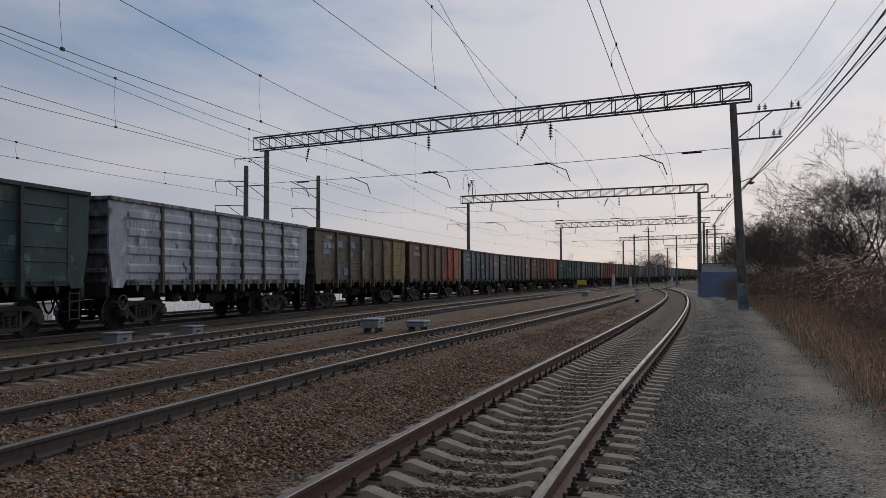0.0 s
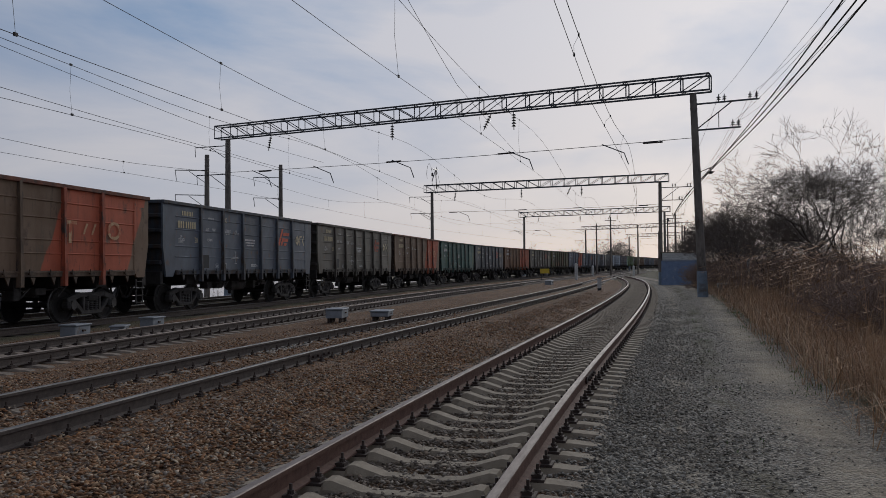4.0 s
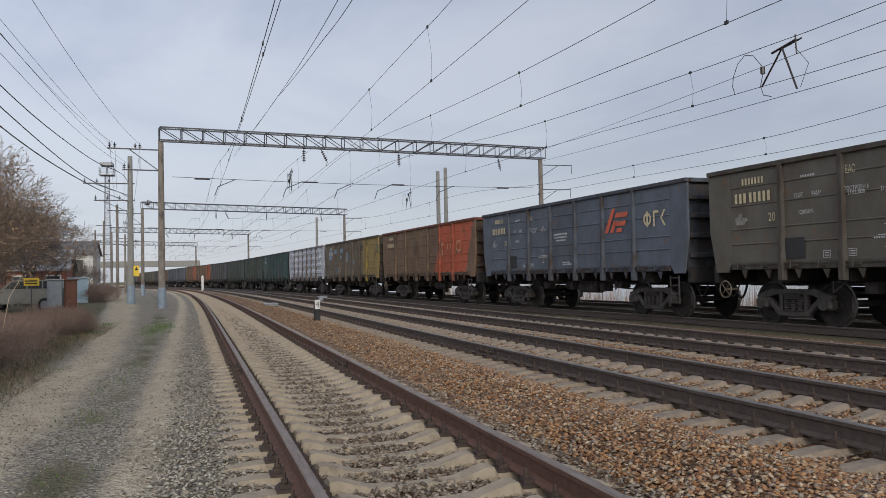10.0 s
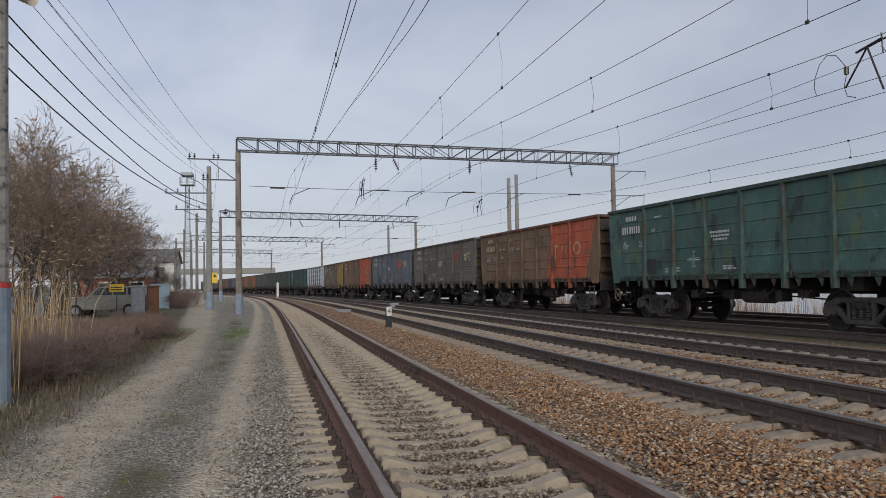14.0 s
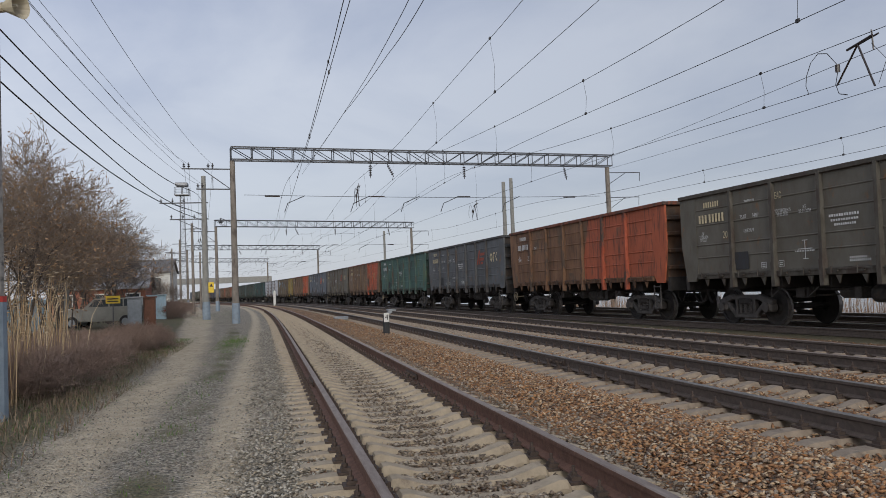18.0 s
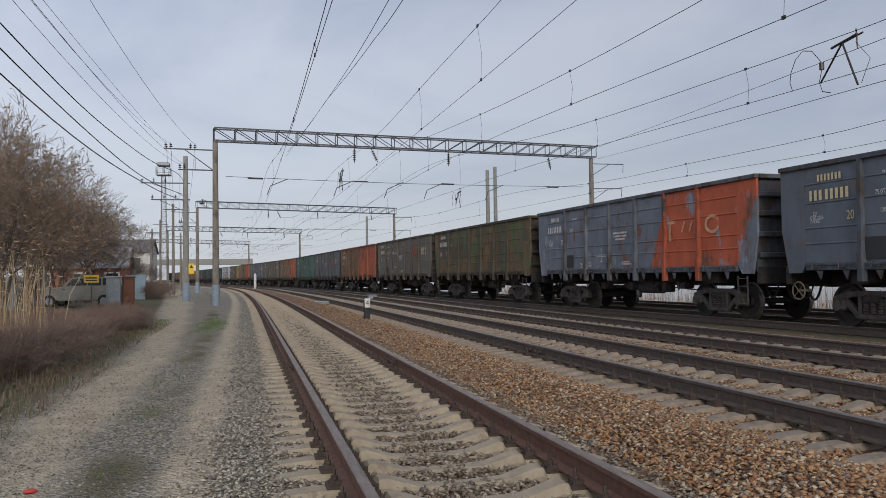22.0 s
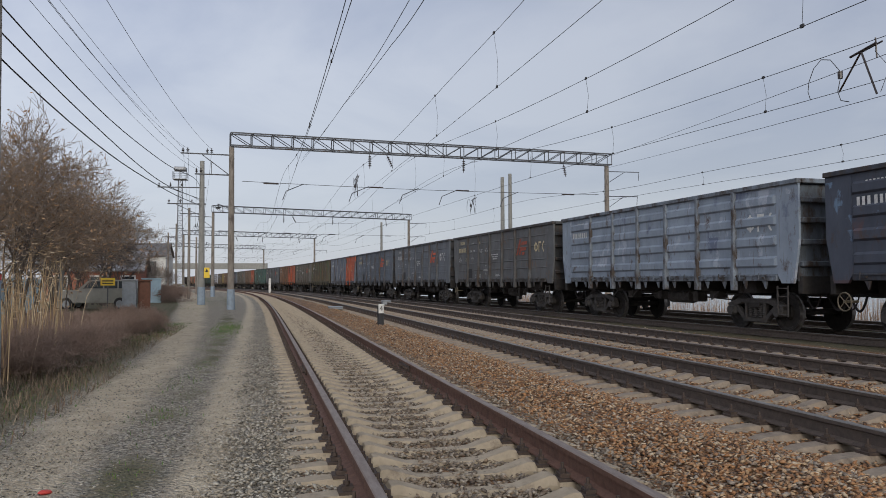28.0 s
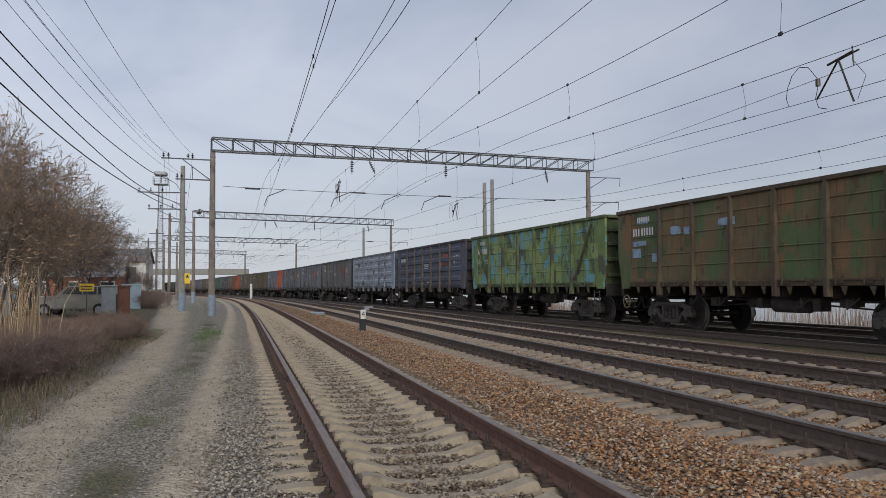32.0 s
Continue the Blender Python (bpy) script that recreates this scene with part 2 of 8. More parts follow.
def stone_mat(name, tones, scale, zones=False):
    """Crushed stone: cells of varied tone with dark joints and relief."""
    m = bpy.data.materials.new(name)
    m.use_nodes = True
    n, l = m.node_tree.nodes, m.node_tree.links
    b = n["Principled BSDF"]
    tc = n.new("ShaderNodeTexCoord")

    def cells(tones, scale):
        v = n.new("ShaderNodeTexVoronoi"); v.inputs["Scale"].default_value = scale; v.inputs["Randomness"].default_value = 1
        l.new(tc.outputs["Object"], v.inputs["Vector"])
        s = n.new("ShaderNodeSeparateColor"); l.new(v.outputs["Color"], s.inputs[0])
        ramp = n.new("ShaderNodeValToRGB"); ramp.color_ramp.interpolation = "CONSTANT"
        while len(ramp.color_ramp.elements) < len(tones):
            ramp.color_ramp.elements.new(0.5)
        for i, t in enumerate(tones):
            ramp.color_ramp.elements[i].position = i / len(tones)
            ramp.color_ramp.elements[i].color = (*t, 1)
        l.new(s.outputs[0], ramp.inputs[0])
        return v, ramp.outputs[0]

    v, col = cells(tones, scale)
    grain = n.new("ShaderNodeTexNoise"); grain.inputs["Scale"].default_value = 1.1; grain.inputs["Detail"].default_value = 8
    l.new(tc.outputs["Object"], grain.inputs["Vector"])
    gm = n.new("ShaderNodeMapRange"); gm.inputs["From Min"].default_value, gm.inputs["From Max"].default_value = 0.3, 0.7
    gm.inputs["To Min"].default_value, gm.inputs["To Max"].default_value = 0.72, 1.15
    l.new(grain.outputs["Fac"], gm.inputs["Value"])
    mul = n.new("ShaderNodeMix"); mul.data_type = "RGBA"; mul.blend_type = "MULTIPLY"; mul.inputs["Factor"].default_value = 1
    l.new(col, mul.inputs["A"]); l.new(gm.outputs[0], mul.inputs["B"])
    out = mul.outputs["Result"]
    height = v.outputs["Distance"]
    if zones:
        at = n.new("ShaderNodeAttribute"); at.attribute_name = "zone"
        sz = n.new("ShaderNodeSeparateColor"); l.new(at.outputs["Color"], sz.inputs[0])
        edge = n.new("ShaderNodeTexNoise"); edge.inputs["Scale"].default_value = 3.0; edge.inputs["Detail"].default_value = 8; edge.inputs["Roughness"].default_value = 0.7
        l.new(tc.outputs["Object"], edge.inputs["Vector"])

        def layer(out, chan, colour, soft=0.28, gain=1.0):
            a = n.new("ShaderNodeMath"); a.operation = "MULTIPLY_ADD"; a.inputs[1].default_value = gain; l.new(edge.outputs["Fac"], a.inputs[0]); l.new(sz.outputs[chan], a.inputs[2])
            r = n.new("ShaderNodeMapRange"); r.inputs["From Min"].default_value, r.inputs["From Max"].default_value = 1.0 - soft, 1.0 + soft
            l.new(a.outputs[0], r.inputs["Value"])
            k = n.new("ShaderNodeMix"); k.data_type = "RGBA"; l.new(r.outputs[0], k.inputs["Factor"]); l.new(out, k.inputs["A"])
            l.new(colour, k.inputs["B"])
            return k.outputs["Result"]

        def tone(c1, c2, scale):
            t = n.new("ShaderNodeTexNoise"); t.inputs["Scale"].default_value = scale; t.inputs["Detail"].default_value = 10; t.inputs["Roughness"].default_value = 0.7
            l.new(tc.outputs["Object"], t.inputs["Vector"])
            r = n.new("ShaderNodeValToRGB"); r.color_ramp.elements[0].position, r.color_ramp.elements[1].position = 0.35, 0.65
            r.color_ramp.elements[0].color, r.color_ramp.elements[1].color = (*c1, 1), (*c2, 1)
            l.new(t.outputs["Fac"], r.inputs[0])
            return r.outputs[0]

        _, gravel = cells(((0.16, 0.141, 0.112), (0.25, 0.222, 0.178), (0.33, 0.296, 0.24), (0.20, 0.176, 0.14), (0.29, 0.247, 0.19), (0.42, 0.38, 0.31), (0.105, 0.093, 0.077)), 36)
        out = layer(out, 0, gravel)
        out = layer(out, 1, tone((0.37, 0.305, 0.215), (0.53, 0.45, 0.335), 3.4))
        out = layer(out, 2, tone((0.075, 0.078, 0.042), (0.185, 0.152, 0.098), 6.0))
    l.new(out, b.inputs["Base Color"])
    b.inputs["Roughness"].default_value = 0.9
    b.inputs["Specular IOR Level"].default_value = 0.25
    bp = n.new("ShaderNodeBump"); bp.invert = True
    bp.inputs["Strength"].default_value, bp.inputs["Distance"].default_value = 1.0, 0.045
    l.new(height, bp.inputs["Height"]); l.new(bp.outputs[0], b.inputs["Normal"])
    MATS[name] = m
    return m


BROWN = ((0.135, 0.07, 0.038), (0.20, 0.105, 0.052), (0.265, 0.145, 0.074), (0.15, 0.098, 0.064), (0.275, 0.172, 0.096), (0.235, 0.118, 0.056), (0.31, 0.212, 0.13), (0.175, 0.135, 0.104))
GROUND = stone_mat("ground_stone", BROWN, 30, zones=True)
CONCRETE = mat("sleeper_concrete", (0.35, 0.288, 0.207), (0.265, 0.216, 0.155), 9, 0.9, bump=0.4, bscale=90, c3=(0.19, 0.15, 0.11), c3at=0.58, c3scale=5)
OLDCONCRETE = mat("old_concrete", (0.265, 0.212, 0.158), (0.185, 0.146, 0.11), 9, 0.9, bump=0.4, bscale=90, c3=(0.12, 0.095, 0.075), c3at=0.58, c3scale=5)
OILED = mat("oiled_sleeper", (0.085, 0.07, 0.058), (0.05, 0.042, 0.036), 9, 0.9, bump=0.4, bscale=60)
RUST = mat("rail_rust", (0.15, 0.078, 0.054), (0.095, 0.05, 0.036), 14, 0.8, 0.15, bump=0.3, bscale=150)
DARKRAIL = mat("rail_dark", (0.105, 0.08, 0.066), (0.066, 0.052, 0.044), 14, 0.7, 0.2, bump=0.3, bscale=150)
RAILTOP = mat("rail_top_worn", (0.25, 0.205, 0.175), (0.17, 0.13, 0.11), 20, 0.6, 0.35, bump=0.1, bscale=200, stretch=(0.2, 1, 1))
RAILBRIGHT = mat("rail_top_bright", (0.20, 0.185, 0.17), (0.13, 0.12, 0.11), 20, 0.58, 0.4, bump=0.05, bscale=200, stretch=(0.2, 1, 1))
CLIP = mat("fastening_iron", (0.085, 0.06, 0.048), (0.05, 0.038, 0.032), 20, 0.75, 0.3)
STEEL = mat("galvanised_dark", (0.10, 0.105, 0.115), (0.06, 0.06, 0.065), 6, 0.6, 0.5, c3=(0.09, 0.05, 0.03), c3at=0.6, c3scale=3)
POST = mat("pole_concrete", (0.215, 0.188, 0.16), (0.15, 0.13, 0.112), 3, 0.9, bump=0.5, bscale=50, c3=(0.085, 0.07, 0.06), c3at=0.54, c3scale=2.2, stretch=(1, 1, 0.5))
PALEPOST = mat("pole_concrete_pale", (0.25, 0.245, 0.225), (0.19, 0.185, 0.17), 3, 0.9, bump=0.5, bscale=50)
BLUEPAINT = mat("blue_grey_paint", (0.23, 0.28, 0.33), (0.16, 0.20, 0.245), 5, 0.7, c3=(0.13, 0.12, 0.11), c3at=0.6)
WIRE = mat("wire", (0.03, 0.03, 0.032), (0.045, 0.04, 0.038), 5, 0.6, 0.4, bump=0)
CERAMIC = mat("insulator_brown", (0.022, 0.015, 0.013), (0.035, 0.024, 0.02), 6, 0.35, bump=0)


def island_stones(name, tones):
    """Loose stones: one tone for each stone."""
    m = bpy.data.materials.new(name)
    m.use_nodes = True
    n, l = m.node_tree.nodes, m.node_tree.links
    b = n["Principled BSDF"]
    g = n.new("ShaderNodeNewGeometry")
    ramp = n.new("ShaderNodeValToRGB"); ramp.color_ramp.interpolation = "CONSTANT"
    while len(ramp.color_ramp.elements) < len(tones):
        ramp.color_ramp.elements.new(0.5)
    for i, t in enumerate(tones):
        ramp.color_ramp.elements[i].position = i / len(tones)
        ramp.color_ramp.elements[i].color = (*t, 1)
    l.new(g.outputs["Random Per Island"], ramp.inputs[0])
    tc = n.new("ShaderNodeTexCoord")
    t = n.new("ShaderNodeTexNoise"); t.inputs["Scale"].default_value = 40; t.inputs["Detail"].default_value = 6
    l.new(tc.outputs["Object"], t.inputs["Vector"])
    r = n.new("ShaderNodeMapRange"); r.inputs["To Min"].default_value, r.inputs["To Max"].default_value = 0.65, 1.35
    l.new(t.outputs["Fac"], r.inputs["Value"])
    mul = n.new("ShaderNodeMix"); mul.data_type = "RGBA"; mul.blend_type = "MULTIPLY"; mul.inputs["Factor"].default_value = 1
    l.new(ramp.outputs[0], mul.inputs["A"]); l.new(r.outputs[0], mul.inputs["B"])
    l.new(mul.outputs["Result"], b.inputs["Base Color"])
    b.inputs["Roughness"].default_value, b.inputs["Specular IOR Level"].default_value = 0.9, 0.25
    MATS[name] = m
    return m


BROWNSTONE = island_stones("brown_stones", [tuple(c * 1.15 for c in t) for t in BROWN] + [(0.40, 0.28, 0.17), (0.08, 0.05, 0.034), (0.27, 0.225, 0.18), (0.36, 0.19, 0.09), (0.44, 0.35, 0.25)])
GREYSTONE = island_stones("grey_stones", ((0.18, 0.162, 0.132), (0.27, 0.244, 0.2), (0.34, 0.311, 0.26), (0.21, 0.18, 0.14), (0.30, 0.256, 0.197), (0.40, 0.365, 0.305), (0.115, 0.102, 0.085)))
CRIBSTONE = island_stones("crib_stones", ((0.16, 0.128, 0.098), (0.20, 0.16, 0.12), (0.25, 0.212, 0.168), (0.165, 0.13, 0.10), (0.225, 0.168, 0.118), (0.32, 0.272, 0.215), (0.11, 0.088, 0.07)))
WHITESTONE = island_stones("limed_stones", ((0.46, 0.44, 0.39), (0.58, 0.56, 0.50), (0.30, 0.27, 0.23), (0.40, 0.36, 0.30), (0.24, 0.18, 0.13)))
REED = island_stones("dry_reed", ((0.33, 0.23, 0.13), (0.42, 0.31, 0.185), (0.25, 0.17, 0.10), (0.36, 0.25, 0.14), (0.46, 0.36, 0.23)))
WEED = island_stones("dry_weed", ((0.15, 0.105, 0.072), (0.21, 0.15, 0.10), (0.12, 0.088, 0.06), (0.27, 0.205, 0.14), (0.11, 0.11, 0.055)))
RUSSET = island_stones("russet_grass", ((0.45, 0.275, 0.155), (0.55, 0.355, 0.205), (0.37, 0.225, 0.13), (0.60, 0.44, 0.29), (0.31, 0.21, 0.14)))
LEAFY = island_stones("dry_leaf", ((0.28, 0.17, 0.095), (0.36, 0.235, 0.14), (0.21, 0.125, 0.07)))
GRASS = island_stones("young_grass", ((0.08, 0.15, 0.03), (0.11, 0.19, 0.045), (0.06, 0.11, 0.025), (0.15, 0.17, 0.06)))
BARK = mat("bark", (0.11, 0.088, 0.073), (0.065, 0.053, 0.046), 6, 0.95, bump=0.5, bscale=30)
BRIAR = mat("briar_twigs", (0.30, 0.21, 0.165), (0.19, 0.135, 0.105), 3, 0.95, bump=0)
STRAW = mat("tangled_straw", (0.52, 0.33, 0.19), (0.38, 0.235, 0.135), 3, 0.95, bump=0)
TANTWIG = mat("tan_twigs", (0.27, 0.205, 0.155), (0.17, 0.13, 0.10), 6, 0.95, bump=0)
TWIG = mat("twigs", (0.17, 0.135, 0.112), (0.105, 0.084, 0.07), 6, 0.95, bump=0)

# ---- plan: track centre lines, x along the line, y across it ----


def spline(points):
    """Natural cubic spline through points of x and y."""
    xs, ys = np.array([p[0] for p in points], float), np.array([p[1] for p in points], float)
    n = len(xs)
    h = np.diff(xs)
    a = np.eye(n)
    r = np.zeros(n)
    for i in range(1, n - 1):
        a[i, i - 1:i + 2] = h[i - 1], 2 * (h[i - 1] + h[i]), h[i]
        r[i] = 6 * ((ys[i + 1] - ys[i]) / h[i] - (ys[i] - ys[i - 1]) / h[i - 1])
    m = np.linalg.solve(a, r)

    def f(x):
        x = np.asarray(x, float)
        k = np.clip(np.searchsorted(xs, x) - 1, 0, n - 2)
        t = np.clip(x, xs[0], xs[-1]) - xs[k]
        s = (ys[k + 1] - ys[k]) / h[k] - h[k] * (2 * m[k] + m[k + 1]) / 6
        y = ys[k] + s * t + m[k] * t ** 2 / 2 + (m[k + 1] - m[k]) * t ** 3 / (6 * h[k])
        first = (ys[1] - ys[0]) / h[0] - h[0] * m[1] / 6
        last = (ys[-1] - ys[-2]) / h[-1] + h[-1] * m[-2] / 6
        return y + np.where(x < xs[0], (x - xs[0]) * first, 0) + np.where(x > xs[-1], (x - xs[-1]) * last, 0)
    return f


Y1 = spline([(-240, -26), (-140, -6.2), (-92, -1.6), (-45, 0.6), (-20, 1.2), (-5, 1.5), (5, 1.62), (20, 1.25), (38, 0.85), (62, 0.78), (80, 1.2), (118, 4.2)])
Y2 = spline([(-240, -22), (-140, -2.4), (-98, 1.8), (-47, 4.65), (-20, 5.5), (-6, 5.9), (0, 6.12), (7, 6.3), (14, 6.35), (25, 5.95), (35, 5.65), (50, 5.35), (80, 5.2), (118, 4.6), (240, -4)])
Y3 = spline([(-240, -18), (-140, 1.4), (-90, 5.2), (-47, 7.95), (-20, 8.95), (-8, 9.65), (0, 10.25), (11, 11.05), (22, 11.6), (46, 12.2), (90, 11.6), (150, 7.5), (260, -2)])
Y4 = spline([(-280, -24), (-200, -9.9), (-140, -0.2), (-105, 5.05), (-85, 7.1), (-62, 9.42), (-48, 10.76), (-32, 12.28), (-17, 13.62), (-4, 14.75), (4, 15.35), (18, 16.2), (32, 16.85), (46, 17.35), (60, 17.8), (78, 18.0), (127, 14.8), (247, 4.4), (320, -4)])


def Y5(x):
    return Y4(x) + 4.3


def Z(x):
    """The line climbs gently far to the +x side."""
    x = np.asarray(x, float)
    return 0.004 * np.clip(x - 70, 0, 200)


def smooth(a, b, x):
    t = np.clip((np.asarray(x, float) - a) / (b - a), 0, 1)
    return t * t * (3 - 2 * t)


def along(fy, x, z=0.0, off=0.0):
    """A point off metres to the +y side of a centre line, and the line's heading there."""
    s = float(fy(x + 0.25) - fy(x - 0.25)) / 0.5
    a = math.atan(s)
    return Vector((x - off * math.sin(a), float(fy(x)) + off * math.cos(a), float(Z(x)) + z)), a


def part(name, bm, material, parent=None, label="", m=None):
    """Links a bmesh (or a finished mesh) as one mesh object under a thing."""
    if isinstance(bm, bpy.types.Mesh):
        me = bm
    else:
        me = bpy.data.meshes.new(name)
        bm.to_mesh(me)
        bm.free()
    if material and not me.materials:
        me.materials.append(material)
    ob = new(name, me)
    if parent:
        ob.parent = parent
    if m is not None:
        ob.matrix_basis = m
    if label:
        ob["label"] = label
    return ob


def quadmesh(name, verts, faces, material, smooth_faces=False):
    me = bpy.data.meshes.new(name)
    me.from_pydata([tuple(v) for v in verts], [], faces)
    me.materials.append(material)
    if smooth_faces:
        me.polygons.foreach_set("use_smooth", [True] * len(me.polygons))
    me.update()
    return me


def box(bm, x0, x1, y0, y1, z0, z1, bevel=0.0, m=None):
    r = bmesh.ops.create_cube(bm, size=1, matrix=Matrix.LocRotScale(((x0 + x1) / 2, (y0 + y1) / 2, (z0 + z1) / 2), None, (x1 - x0, y1 - y0, z1 - z0)))
    vs = r["verts"]
    if bevel:
        es = list({e for v in vs for e in v.link_edges})
        g = bmesh.ops.bevel(bm, geom=es, offset=bevel, segments=1, affect="EDGES")
        vs = list({v for f in g["faces"] for v in f.verts} | {v for v in vs if v.is_valid})
    if m is not None:
        bmesh.ops.transform(bm, matrix=m, verts=[v for v in vs if v.is_valid])
    return vs


def rod(bm, a, b, r, n=6, r2=None, caps=True):
    a, b = Vector(a), Vector(b)
    d = b - a
    q = Vector((0, 0, 1)).rotation_difference(d.normalized()).to_matrix().to_4x4() if d.length > 1e-6 else Matrix()
    bmesh.ops.create_cone(bm, cap_ends=caps, segments=n, radius1=r, radius2=r if r2 is None else r2, depth=d.length,
                          matrix=Matrix.Translation((a + b) / 2) @ q)


def wire(name, points, r, material, parent=None, label="", category=""):
    """A bevelled curve through points."""
    cu = bpy.data.curves.new(name, "CURVE")
    cu.dimensions, cu.bevel_depth, cu.bevel_resolution, cu.use_fill_caps = "3D", r, 0, True
    sp = cu.splines.new("POLY")
    sp.points.add(len(points) - 1)
    for p, q in zip(sp.points, points):
        p.co = (*q, 1)
    cu.materials.append(material)
    ob = new(name, cu)
    if parent:
        ob.parent = parent
    return tagged(ob, label, category)


# ---- ground: one sheet to the horizon ----
def ground_z(x, y):
    v = y - Y1(x)
    z = np.full(np.broadcast(x, y).shape, -0.25)
    z = z + Z(x)
    # the shoulder between the first track and the path, and the rise of the path to the +x side
    z = z - 0.06 * smooth(-1.5, -2.3, v) + 0.03 * smooth(3.0, 4.0, v)
    z = z + 0.34 * smooth(10, 40, x) * smooth(78, 55, x) * smooth(-1.4, -3.2, v)
    # cribs lie lower than the sleepers
    z = z - 0.018 * smooth(1.1, 0.85, np.abs(v)) + 0.02 * np.exp(-((v + 1.3) / 0.2) ** 2)
    z = z - 0.045 * smooth(1.65, 1.25, np.abs(y - Y2(x))) * smooth(3, -5, x) + 0.02 * smooth(1.3, 0.9, np.abs(y - Y2(x))) * smooth(0, 8, x) - 0.035 * smooth(1.65, 1.25, np.abs(y - Y3(x)))
    z = z + 0.25 * smooth(-6, -14, v)
    # humps of ballast between the tracks
    z = z + 0.10 * np.exp(-((v - 2.25) / 0.5) ** 2) + 0.02 * smooth(1.5, 3, v)
    # bank behind the last track, down to the water and up again far off
    b = y - Y5(x)
    z = z - 1.9 * smooth(2.4, 9, b) + 3.0 * smooth(150, 260, b)
    return z


def grid_lines(near, far, step, grow=1.16):
    pts = list(np.arange(-near, near + 1e-6, step))
    d = step
    while pts[-1] < far:
        d *= grow
        pts.append(pts[-1] + d)
        pts.insert(0, pts[0] - d)
    return np.array(pts)


gx = grid_lines(70, 2600, 0.5)
gv = grid_lines(26, 2300, 0.22)
GX, GV = np.meshgrid(gx, gv, indexing="ij")
GY = GV + np.where(np.abs(GX) < 250, Y1(np.clip(GX, -250, 250)), Y1(np.sign(GX) * 250.0)) * np.exp(-(np.abs(GV) / 400) ** 2)
GZ = ground_z(np.clip(GX, -250, 250), GY)
rough = np.array([noise.noise((x * 1.3, v * 1.3, 0.3)) for x, v in zip(GX.ravel(), GV.ravel())]).reshape(GX.shape)
GZ = GZ + rough * np.where(np.abs(GV) < 1.2, 0.012, 0.025) + np.where(np.abs(GV) < 12, 0.0, rough * 0.05)
nx, nv = len(gx), len(gv)
idx = np.arange(nx * nv).reshape(nx, nv)
faces = np.stack([idx[:-1, :-1], idx[1:, :-1], idx[1:, 1:], idx[:-1, 1:]], -1).reshape(-1, 4)
ground_me = quadmesh("ground", np.stack([GX, GY, GZ], -1).reshape(-1, 3), faces.tolist(), GROUND, True)
V = GY - Y1(np.clip(GX, -250, 250))
rough2 = np.array([noise.noise((x * 0.55, v * 0.9, 7.3)) for x, v in zip(GX.ravel(), GV.ravel())]).reshape(GX.shape)
# wheel ruts of the field track; far to the -x side it swings away from the rails
away = np.interp(-GX, [19, 30, 45, 60, 100], [0, 0.6, 1.6, 2.4, 5.2])
rut_far = (np.where(GX > 0, 0.62, 1.1) + 0.35 * rough2 + 0.3 * rough) * np.exp(-((V + 3.42 + away) / (0.46 + 0.22 * away)) ** 2)
rut_near = (np.where(GX > 0, 0.4, 0.95) + 0.3 * rough) * np.exp(-((V + 1.95) / 0.26) ** 2)
verge = -3.85 - 1.1 * away
gravel = np.maximum(smooth(-0.95, -1.5, V), 0.30 * smooth(1.45, 1.1, np.abs(V)))
dirt = np.clip(np.where(V < -1.2, rut_far + rut_near, 0) + 0.55 * smooth(verge - 0.2, verge - 1.0, V), 0, 1)
grass = np.where(V < 0, (0.5 + 0.75 * rough2 + 0.65 * rough) * np.exp(-((V + 2.58 + 0.35 * away - 0.2 * rough) / 0.27) ** 2) + 0.95 * smooth(verge, verge - 0.6, V), 0)
bank = smooth(2.2, 5, GY - Y5(np.clip(GX, -250, 250)))
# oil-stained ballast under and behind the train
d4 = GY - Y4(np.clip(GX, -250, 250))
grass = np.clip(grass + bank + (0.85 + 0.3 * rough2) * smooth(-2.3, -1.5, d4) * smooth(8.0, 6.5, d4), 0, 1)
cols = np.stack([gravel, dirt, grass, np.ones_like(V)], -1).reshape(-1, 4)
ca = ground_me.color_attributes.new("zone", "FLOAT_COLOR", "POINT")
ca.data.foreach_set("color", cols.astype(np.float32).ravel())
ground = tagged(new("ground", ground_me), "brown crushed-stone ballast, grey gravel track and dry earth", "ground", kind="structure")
WATER = mat("water", (0.10, 0.11, 0.11), (0.13, 0.14, 0.14), 0.4, 0.12, bump=0.25, bscale=2.5, stretch=(1, 2.5, 1), bdist=0.05)
wbm = bmesh.new()
for q in ((-900, 12), (900, 12), (900, 330), (-900, 330)):
    wbm.verts.new((q[0], q[1], -1.55))
wbm.faces.new(wbm.verts)
tagged(part("water", wbm, WATER), "pale rippled pond water behind the embankment", "water", kind="structure")

# ---- tracks ----
HEAD = [(-0.0375, -0.008), (-0.03, 0.0), (0.03, 0.0), (0.0375, -0.008), (0.036, -0.04), (0.012, -0.052), (0.009, -0.145), (0.075, -0.166), (0.075, -0.18), (-0.075, -0.18), (-0.075, -0.166), (-0.009, -0.145), (-0.012, -0.052), (-0.036, -0.04)]


